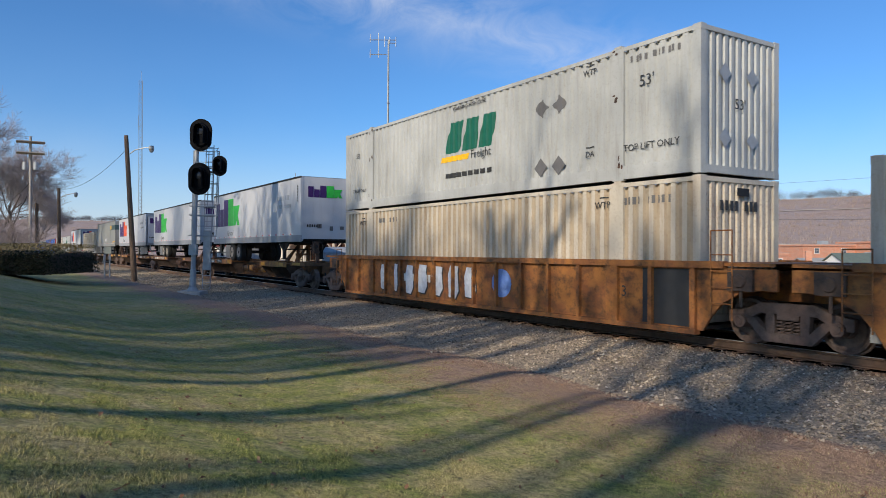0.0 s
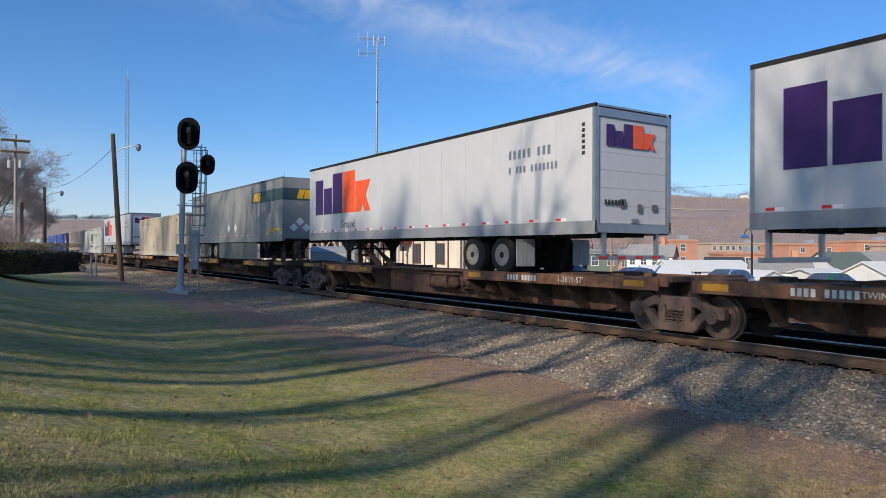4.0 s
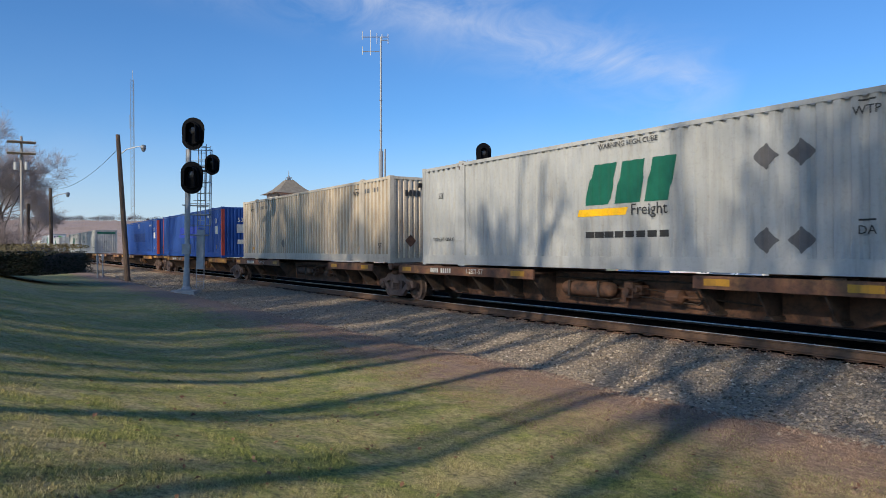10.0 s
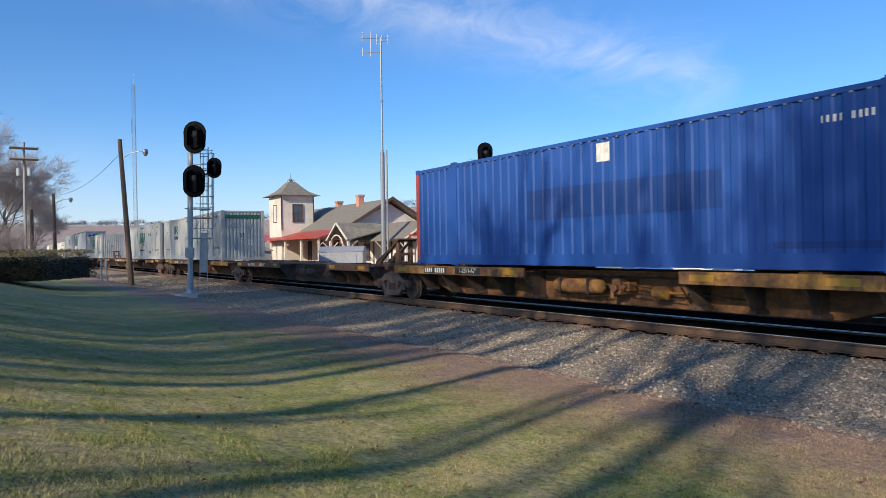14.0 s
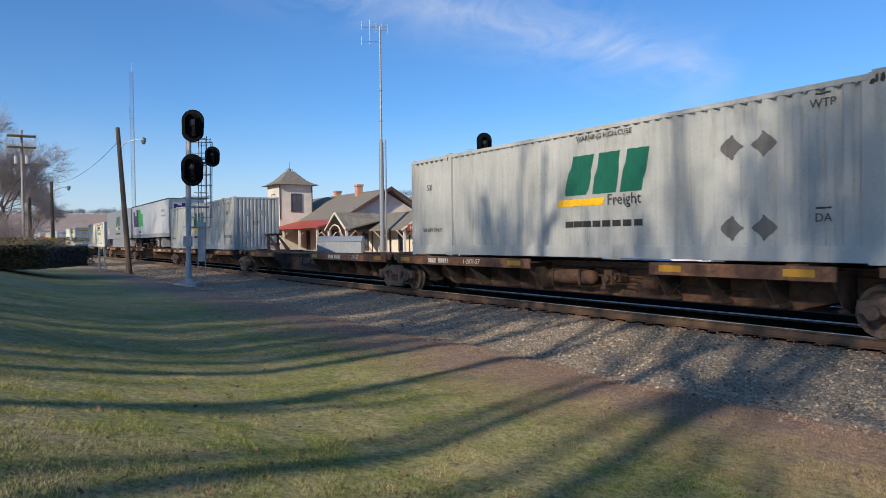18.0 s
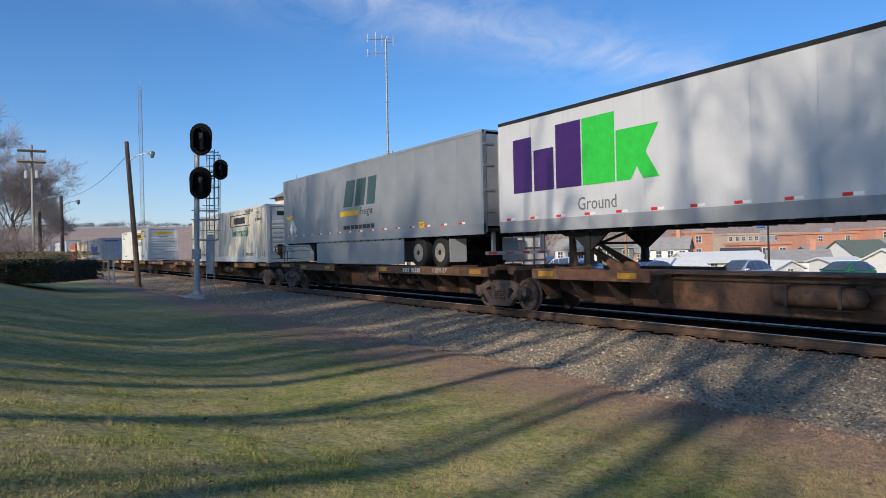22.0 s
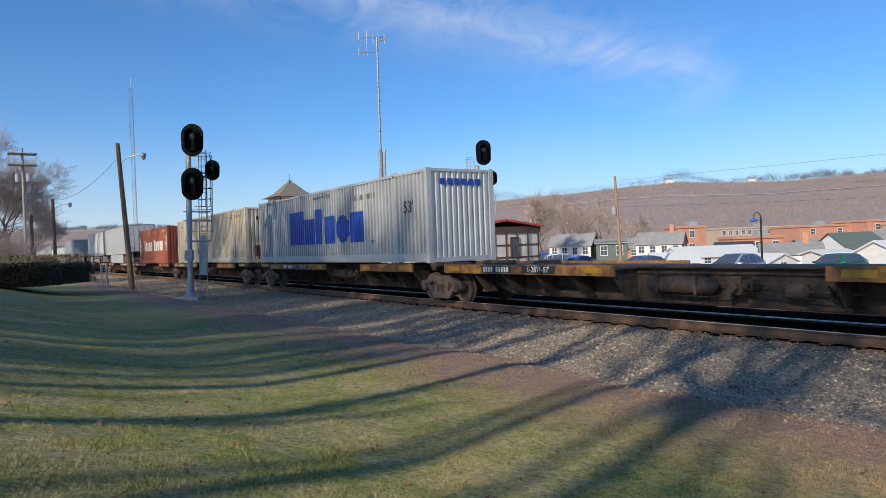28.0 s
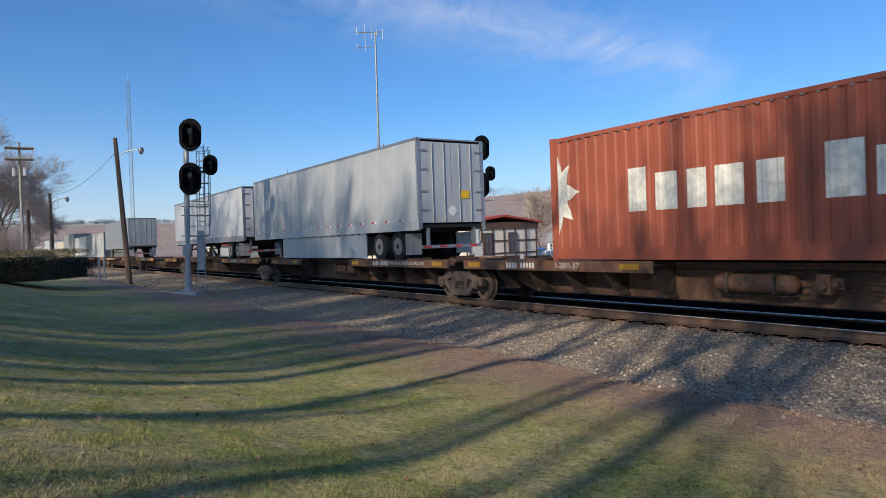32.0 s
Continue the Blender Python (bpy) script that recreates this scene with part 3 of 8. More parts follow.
def ground_height(x, y):
    """The lawn falls gently to the stone bed; behind the station the town lies lower."""
    z = 0.02
    if y > 3:
        z -= 0.17 * min(1.0, (y - 3) / 4.0)
    if 6.5 < y < 20:
        z -= 0.22 * min(1.0, (y - 6.5) / 1.5, (20 - y) / 2.0)
    if y > 33:
        z -= 1.0 * min(1.0, (y - 33) / 6) + 1.6 * min(1.0, max(0.0, y - 48) / 40)
    bank = min(1.0, max(0.0, (3.1 - y) / 4.4))
    z += (0.98 if x < -4 else 0.98 - 0.73 * min(1.0, (x + 4) / 3.0)) * bank ** 1.35
    z += 0.035 * noise.noise((x * 0.35, y * 0.35, 0.0)) + 0.012 * noise.noise((x * 1.7, y * 1.7, 3.0))
    return z


def axis_steps(near0, near1, step, far0, far1):
    out, v, s = [], near0, step
    while v < near1:
        out.append(v)
        v += s
    s = step
    while v < far1:
        out.append(v)
        s *= 1.35
        v += s
    out.append(far1)
    v, s, low = near0, step, []
    while v > far0:
        s *= 1.35
        v -= s
        low.append(max(v, far0))
    return low[::-1] + out


def build_ground():
    xs, ys = axis_steps(-34, 8, 0.35, -4500, 4500), axis_steps(-6, 40, 0.35, -4500, 4500)
    verts = [(x, y, ground_height(x, y) if abs(x) < 900 and abs(y) < 900 else ground_height(0, y)) for y in ys for x in xs]
    n = len(xs)
    faces = [(j * n + i, j * n + i + 1, (j + 1) * n + i + 1, (j + 1) * n + i) for j in range(len(ys) - 1) for i in range(n - 1)]
    ob = new("ground", raw_mesh("ground", verts, faces, "ground", True))
    tagged(ob, "mown winter lawn, green and straw-coloured, flat to the horizon", "ground", kind="structure")


def bed_height(x, y):
    """Stone bed: level under the tracks, shoulder and long gentle foot towards the lawn."""
    near = 7.15 + 0.35 * noise.noise((x * 0.25, 1.0, 0.0)) + 0.2 * noise.noise((x * 0.9, 5.0, 0.0))
    if x < -12:
        near += min(0.8, (-12 - x) * 0.02)
    foot = min(1.0, max(0.0, (y - near) / 3.6))
    back = min(1.0, max(0.0, (21.0 - y) / 1.6))
    top = -0.215
    z = -0.27 + (top + 0.27) * foot ** 1.2
    if y < near:
        z = -0.27 - (near - y) * 0.25
    if 11.9 < y < 14.4:
        z -= 0.06
    if y > 19.4:
        z = min(z, top - (1 - back) * 0.25)
    return z + 0.02 * noise.noise((x * 2.2, y * 2.2, 1.0)) + 0.015 * noise.noise((x * 7, y * 7, 2.0))


def build_bed():
    xs = axis_steps(-30, 6, 0.16, -700, 300)
    ys = [6.0 + 0.14 * i for i in range(46)] + [12.5 + 0.5 * i for i in range(18)]
    n = len(xs)
    verts = [(x, y, bed_height(x, y)) for y in ys for x in xs]
    faces = [(j * n + i, j * n + i + 1, (j + 1) * n + i + 1, (j + 1) * n + i) for j in range(len(ys) - 1) for i in range(n - 1)]
    ob = new("trackbed", raw_mesh("trackbed", verts, faces, "ballast", True))
    tagged(ob, "grey and tan crushed stone bed under the tracks", "ballast", kind="structure")


def build_stones(count, x0, x1, y0, y1, name, smallest, largest, bunch=1.5):
    """Loose broken stones lying on the bed, joined."""
    verts, faces = [], []
    r = random.Random(11)
    for _ in range(count):
        x = x1 - (x1 - x0) * r.random() ** bunch
        y = r.uniform(y0, y1)
        if y < 7.7 and r.random() > ((y - y0) / (7.7 - y0)) ** 2 * 0.9:
            continue
        if abs(y - TRACK_Y + GAUGE) < 0.12:
            continue
        z = max(bed_height(x, y), ground_height(x, y))
        s = smallest + (largest - smallest) * r.random() ** 2
        base = len(verts)
        a = r.random() * 6.28
        for k in range(4):
            b = a + k * 1.571 + r.uniform(-0.4, 0.4)
            verts.append((x + s * math.cos(b) * r.uniform(0.6, 1), y + s * math.sin(b) * r.uniform(0.6, 1), z + s * r.uniform(-0.1, 0.5)))
        verts.append((x + s * r.uniform(-0.3, 0.3), y + s * r.uniform(-0.3, 0.3), z + s * r.uniform(0.6, 0.95)))
        verts.append((x, y, z - s * 0.3))
        for k in range(4):
            faces.append((base + k, base + (k + 1) % 4, base + 4))
            faces.append((base + (k + 1) % 4, base + k, base + 5))
    ob = new(name, raw_mesh(name, verts, faces, "stone"))
    tagged(ob, "loose broken ballast stones in greys and tans", "stones", kind="stuff")


def tall(x, y):
    """Tufts: how much higher the grass stands here than in the gaps between."""
    return max(0.25, 0.8 + 1.3 * noise.noise((x * 3.1, y * 3.1, 8.0)) + 0.8 * noise.noise((x * 9.0, y * 9.0, 2.0)))


def build_grass(count, name, mat, seed, y_low, y_full, y_high, label):
    """Short flattened blades over the near lawn, thinning out towards y_high."""
    verts, faces = [], []
    r = random.Random(seed)
    made = 0
    while made < count:
        d, turn = 2.2 + 22 * r.random() ** 1.7, r.uniform(92, 200)
        a = radians(turn)
        if r.random() > min(1.0, d / 4.0) * max(0.0, 1.0 - max(0.0, 108 - turn, turn - 186) / 16.0):
            continue
        x, y = d * math.cos(a), d * math.sin(a)
        if y > y_high or y < y_low or r.random() < (d - 9) / 17:
            continue
        if y > y_full and r.random() < (y - y_full) / (y_high - y_full):
            continue
        made += 1
        z = ground_height(x, y)
        h, w, b = r.uniform(0.004, 0.020) * tall(x, y), r.uniform(0.0011, 0.0022) * (1 + d * 0.13), r.random() * 6.28
        lean, t = r.uniform(0.006, 0.028), r.random() * 6.28
        k = len(verts)
        verts += [(x - w * math.cos(b), y - w * math.sin(b), z - 0.004), (x + w * math.cos(b), y + w * math.sin(b), z - 0.004),
                  (x + lean * math.cos(t), y + lean * math.sin(t), z + h)]
        faces.append((k, k + 1, k + 2))
    tagged(new(name, raw_mesh(name, verts, faces, mat)), label, "grass", kind="stuff")


def build_leaves():
    """Single fallen leaves on the lawn."""
    r = random.Random(23)
    verts, faces = [], []
    for _ in range(620):
        d, a = 3.5 + 14 * r.random() ** 1.4, radians(r.uniform(95, 175))
        x, y = d * math.cos(a), d * math.sin(a)
        z = ground_height(x, y) + 0.018
        s, b, k = r.uniform(0.012, 0.03), r.random() * 6.28, len(verts)
        for j, f in enumerate((1.0, 0.6, 1.0, 0.6)):
            verts.append((x + s * f * math.cos(b + j * 1.57), y + s * f * math.sin(b + j * 1.57), z + r.uniform(-0.01, 0.02)))
        faces.append((k, k + 1, k + 2, k + 3))
    ob = new("fallen_leaves", raw_mesh("fallen_leaves", verts, faces, "leaf"))
    tagged(ob, "scattered dry brown leaves on the lawn", "leaves", kind="stuff")


RAIL_SHAPE = [(-0.07, -0.18), (0.07, -0.18), (0.07, -0.165), (0.012, -0.145), (0.01, -0.045), (0.036, -0.035), (0.036, -0.004), (-0.036, -0.004), (-0.036, -0.035), (-0.01, -0.045), (-0.012, -0.145), (-0.07, -0.165)]


def build_rails():
    for track, y in (("main track", TRACK_Y), ("second track", SECOND_Y)):
        for side in (-1, 1):
            c = y + side * GAUGE
            rail = thing("rail", "rust-brown steel rail with a bright worn head, " + track, "rail", pose(0, c, 0), "rails", "structure")
            bm = new_bm()
            prism(bm, RAIL_SHAPE, -900, 300, "x")
            part("web", bm, "rail", rail)
            bm = new_bm()
            prism(bm, [(side * a, b) for a, b in ((-0.0375, -0.018), (0.02, -0.018), (0.034, -0.004), (0.026, 0.0), (-0.026, 0.0), (-0.0375, -0.007))], -900, 300, "x")
            part("head", bm, "rail_head", rail, "polished steel running surface")


def tie_mesh():
    bm = new_bm()
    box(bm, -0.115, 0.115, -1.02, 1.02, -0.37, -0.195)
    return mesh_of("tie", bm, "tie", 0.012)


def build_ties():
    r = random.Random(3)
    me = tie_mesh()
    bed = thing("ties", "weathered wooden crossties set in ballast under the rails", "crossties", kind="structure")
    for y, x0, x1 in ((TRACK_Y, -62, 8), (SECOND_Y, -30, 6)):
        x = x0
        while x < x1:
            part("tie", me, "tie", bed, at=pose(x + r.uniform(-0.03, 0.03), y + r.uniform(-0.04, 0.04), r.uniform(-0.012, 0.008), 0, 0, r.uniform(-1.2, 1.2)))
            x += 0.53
    plate = new_bm()
    for y, x0, x1 in ((TRACK_Y, -62, 8),):
        x = x0
        while x < x1:
            for side in (-1, 1):
                box(plate, x - 0.1, x + 0.1, y + side * GAUGE - 0.17, y + side * GAUGE + 0.17, -0.192, -0.178)
            x += 0.53
    ob = new("tie_plates", mesh_of("tie_plates", plate, "rust"))
    tagged(ob, "rusty steel tie plates under the rails", "tie plates", kind="stuff")


def build_shaded_strip():
    """Stone between and beside the running rails, blackened for oil and the train's shade."""
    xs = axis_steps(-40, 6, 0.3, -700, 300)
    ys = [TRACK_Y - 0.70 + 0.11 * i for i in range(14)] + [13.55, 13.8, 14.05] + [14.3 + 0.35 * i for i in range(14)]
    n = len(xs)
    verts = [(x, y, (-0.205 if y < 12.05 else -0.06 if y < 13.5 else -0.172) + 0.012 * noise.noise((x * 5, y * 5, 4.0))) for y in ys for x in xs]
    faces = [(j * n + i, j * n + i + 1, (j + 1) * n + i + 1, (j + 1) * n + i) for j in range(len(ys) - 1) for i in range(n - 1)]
    ob = new("shaded_ballast", raw_mesh("shaded_ballast", verts, faces, "oily_shade", True))
    tagged(ob, "oil-dark stone between the running rails, train shade put into its colour", "ballast", kind="structure")


build_ground()
build_bed()
build_shaded_strip()
build_rails()

# ---- the train ----
SPEED, HALF = 14.1, 1.295
MOVERS = []          # (thing, where it stands at the start along the track)


def ride(ob, x):
    MOVERS.append((ob, x))
    return ob


def corrugated(bm, x0, x1, z0, z1, y, depth, pitch, inward=1):
    """A wall with upright trapezoid ribs, outer face at y, ribs going in by depth."""
    n = max(2, round((x1 - x0) / pitch))
    step = (x1 - x0) / n
    xs = []
    for i in range(n):
        a = x0 + i * step
        xs += [(a, y), (a + step * 0.42, y), (a + step * 0.54, y + inward * depth), (a + step * 0.88, y + inward * depth)]
    xs.append((x1, y))
    low, high = [bm.verts.new((x, yy, z0)) for x, yy in xs], [bm.verts.new((x, yy, z1)) for x, yy in xs]
    for i in range(len(xs) - 1):
        f = (low[i], low[i + 1], high[i + 1], high[i])
        # the recess and one slope of each rib take the shaded colour
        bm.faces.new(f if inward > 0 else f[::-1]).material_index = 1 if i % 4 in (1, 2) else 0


def scuffs(c, x, y, b, t, seed):
    """Torn paint and grease where the lifting gear grips a post."""
    r = random.Random(seed)
    marks = []
    for z, n in ((t - 0.12, 3), (b + 1.35, 3), (b + 0.5, 1)):
        for _ in range(n):
            u, v, w, h = x + r.uniform(-0.17, 0.1), z + r.uniform(-0.14, 0.1), r.uniform(0.02, 0.1), r.uniform(0.03, 0.16)
            v = min(v, t - h - 0.03)
            marks.append([(u, v + h * 0.2), (u + w * 0.6, v), (u + w, v + h * 0.4), (u + w * 0.8, v + h), (u + w * 0.2, v + h * 0.8)])
    tagged(decal("scuff", marks, "scuff", c, y), "dark scuffed paint and grease", kind="stuff")


def container(name, label, at_x, length, paint, bottom=1.19, height=2.98, post="", lift=True, ribs=0.28, depth=0.05, louvre=False, recess="", group="containers on the train"):
    """A corrugated box: walls, roof, posts, rails and castings are parts. Its middle stands at the origin, near side towards -y."""
    c = ride(thing(name, label, "container", group=group), at_x)
    h, b, t = length / 2, bottom, bottom + height
    post = post or paint
    for s, nm in ((-1, "side_wall"), (1, "side_wall")):
        bm = new_bm()
        corrugated(bm, -h + 0.16, h - 0.16, b + 0.30, t - 0.10, s * (HALF - 0.012), depth, ribs, -s)
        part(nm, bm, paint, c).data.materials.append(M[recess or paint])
        n = max(2, round((length - 0.32) / ribs))
        RIBS[c.name] = (-h + 0.16, (length - 0.32) / n, -HALF + 0.012, depth, b + 0.30, t - 0.10)
    bm = new_bm()
    if louvre:
        box(bm, h - 0.10, h - 0.05, -HALF + 0.16, HALF - 0.16, b + 0.2, t - 0.12)
        slat = new_bm()
        prism(slat, [(h - 0.052, 0), (h - 0.018, 0.03), (h - 0.018, 0.15), (h - 0.052, 0.18)], -HALF + 0.3, HALF - 0.3)
        slat = mesh_of("slat", slat, paint)
    else:
        n = 11
        step = (2 * HALF - 0.3) / n
        ys = []
        for i in range(n):
            a = -HALF + 0.15 + i * step
            ys += [(a, h - 0.02), (a + step * 0.45, h - 0.02), (a + step * 0.57, h - 0.065), (a + step * 0.88, h - 0.065)]
        ys.append((HALF - 0.15, h - 0.02))
        lo, hi = [bm.verts.new((x, y, b + 0.16)) for y, x in ys], [bm.verts.new((x, y, t - 0.09)) for y, x in ys]
        for i in range(len(ys) - 1):
            bm.faces.new((lo[i], lo[i + 1], hi[i + 1], hi[i]))
    end = part("end_wall", bm, "tan_end" if paint == "tan_box" else paint, c)
    if louvre:
        for i in range(7):
            part("slat", slat, paint, end, at=pose(0, 0, b + 0.55 + i * 0.235))
    for s in (-1, 1):
        bm = new_bm()
        box(bm, -h + 0.02, -h + 0.06, s * 0.02 if s > 0 else -HALF + 0.14, HALF - 0.14 if s > 0 else -0.02, b + 0.15, t - 0.12)
        door = part("rear_door", bm, paint, c)
        bm = new_bm()
        for k in (0.35, 0.85):
            tube(bm, (-h, s * k, b + 0.2), (-h, s * k, t - 0.16), 0.02, n=6)
        part("lock_rod", bm, "galv", door)
    for z0, z1 in ((b + 0.02, b + 0.17), (t - 0.105, t - 0.012)):
        bm = new_bm()
        box(bm, h - 0.1, h - 0.004, -HALF + 0.172, HALF - 0.172, z0, z1)
        part("end_rail", bm, paint, c, bevel=0.01)
    bm = new_bm()
    box(bm, -h + 0.03, h - 0.03, -HALF + 0.03, HALF - 0.03, t - 0.05, t - 0.02)
    part("roof", bm, paint, c)
    bm = new_bm()
    box(bm, -h + 0.05, h - 0.05, -HALF + 0.06, HALF - 0.06, b + 0.04, b + 0.15)
    part("floor", bm, "dark", c)
    for s in (-1, 1):
        bm = new_bm()
        y0, y1 = sorted((s * HALF, s * (HALF - 0.09)))
        box(bm, -h + 0.17, h - 0.17, y0, y1, b + 0.03, b + 0.305)
        part("bottom_rail", bm, paint, c, bevel=0.012)
        bm = new_bm()
        box(bm, -h + 0.17, h - 0.17, y0, y1, t - 0.105, t - 0.015)
        part("top_rail", bm, paint, c, bevel=0.012)
        for e in (-1, 1):
            bm = new_bm()
            x0, x1 = sorted((e * h, e * (h - 0.175)))
            w0, w1 = sorted((s * HALF, s * (HALF - 0.17)))
            box(bm, x0, x1, w0, w1, b + 0.12, t - 0.12)
            part("corner_post", bm, post, c, bevel=0.015)
            for z in (b, t - 0.125):
                bm = new_bm()
                box(bm, x0 - 0.004, x1 + 0.004, w0 - 0.004, w1 + 0.004, z, z + 0.13)
                part("corner_casting", bm, paint, c, bevel=0.012)
            if lift and length > 13:
                bm = new_bm()
                a = e * 5.95
                box(bm, a - 0.16, a + 0.16, y0 - 0.004, y1 + 0.004, b, t)
                box(bm, a - 0.1, a + 0.1, y0 - 0.01, y1 + 0.01, t - 0.02, t + 0.035)
                part("lifting_post", bm, post if post == paint else paint, c, bevel=0.012)
                if s < 0:
                    scuffs(c, a, y0 - 0.006, b, t, int(at_x * 10) + e)
    bm = new_bm()
    n = int(length / 0.28)
    for i in range(n):
        x = -h + 0.3 + i * (length - 0.6) / n
        box(bm, x, x + 0.06, -HALF - 0.003, -HALF + 0.02, t - 0.13, t - 0.1)
    tagged(part("drip_edge", bm, "trim", c), kind="stuff")
    return c


OUT = -HALF - 0.006     # just proud of the near side


def serial_bar(parent, x, z, n=11, h=0.14, gap=0.1, mat="grey_ink", y=OUT):
    """A number that stays unread: short upright bars."""
    decal("serial_number", [bar(x + i * gap, z, gap * 0.5, h * 0.8) for i in range(n) if i != 4], mat, parent, y)


def placard_set(c, x, z, mat="grey_ink", y=OUT, r=0.24, dx=0.62, dz=1.55):
    for i in (0, 1):
        for j in (0, 1):
            decal("placard", [diamond(x + i * dx, z + j * dz, r)], mat, c, y)


def grey_markings(c, mat="dark_green", placards=True, ink="black_ink"):
    """Slanted three-block mark with a yellow bar, size marks and diamonds."""
    y = OUT
    x, z = -1.02, 2.65
    decal("brand_mark", [bar(x, z, 0.72, 0.9, 0.28), bar(x + 0.92, z, 0.66, 0.9, 0.18), bar(x + 1.74, z, 0.6, 0.9, 0.18)], mat, c, y)
    decal("brand_bar", [bar(x - 0.22, z - 0.25, 1.45, 0.16, 0.06)], "gold", c, y)
    write("Freight", 0.34, "black_ink", c, x + 1.85, y, z - 0.16)
    decal("small_print", [bar(x + 0.02 + i * 0.3, z - 0.74, 0.24, 0.14) for i in range(8)], "black_ink", c, y)
    write("WARNING HIGH CUBE", 0.16, ink, c, x + 1.27, y, z + 1.28)
    if placards:
        placard_set(c, 3.4, 1.81, dx=0.65, dz=1.48)
    size_marks(c, ink)


def size_marks(c, ink="black_ink", top_lift=True):
    y = OUT
    write("53'", 0.34, ink, c, 6.75, y, 3.32)
    write("53'", 0.24, ink, c, -7.0, y, 3.25)
    write("WTP", 0.2, ink, c, 5.1, y, 3.82)
    write("DA", 0.2, ink, c, 5.1, y, 1.95)
    decal("mark_bar", [bar(4.97, 3.97, 0.26, 0.03), bar(4.97, 2.1, 0.26, 0.03)], ink, c, y)
    if top_lift:
        write("TOP LIFT ONLY", 0.21, ink, c, 6.85, y, 1.95)
        write("TOP LIFT ONLY", 0.16, ink, c, -6.9, y, 1.95)
    serial_bar(c, 6.3, 3.78, 11, 0.17, 0.12, "grey_ink")
    e = 8.075 + 0.003
    for k in ((-0.55, 2.0), (0.35, 2.0), (-0.55, 3.3), (0.35, 3.3)):
        decal("placard", [diamond(k[0], k[1], 0.2)], "alu_paint", c, 0, "end", e)
    write("53'", 0.3, ink, c, e, -0.05, 2.7, "end")


def tan_markings(c):
    y = OUT
    write("53'", 0.26, "black_ink", c, 7.35, y, 1.78)
    write("WTP", 0.22, "black_ink", c, 5.5, y, 3.7)
    write("WTP", 0.24, "black_ink", c, -6.55, y, 3.67)
    decal("mark_bar", [bar(-6.68, 3.84, 0.26, 0.03)], "black_ink", c, y)
    serial_bar(c, -5.3, 3.66, 10, 0.19, 0.13)
    decal("mark_bar", [bar(5.36, 3.86, 0.28, 0.03)], "black_ink", c, y)
    serial_bar(c, 6.1, 3.68, 10, 0.2, 0.13)
    decal("placard", [diamond(-2.2, 1.95, 0.2)], "grey_ink", c, y)
    decal("warning_label", [bar(5.75, 1.66, 0.32, 0.14)], "marker", c, y)
    decal("warning_label", [bar(-6.62, 1.66, 0.3, 0.14)], "marker", c, y)
    decal("door_number", [bar(-0.7 + i * 0.16, 3.5, 0.1, 0.2) for i in range(8) if i != 4], "black_ink", c, 0, "end", 8.078)
    decal("vent_hood", [bar(-0.2, 3.8, 0.4, 0.16)], "dark", c, -0.05, "end", 8.06)
    decal("rust_patch", [diamond(-0.5, 1.95, 0.22)], "rust", c, 0, "end", 8.078)


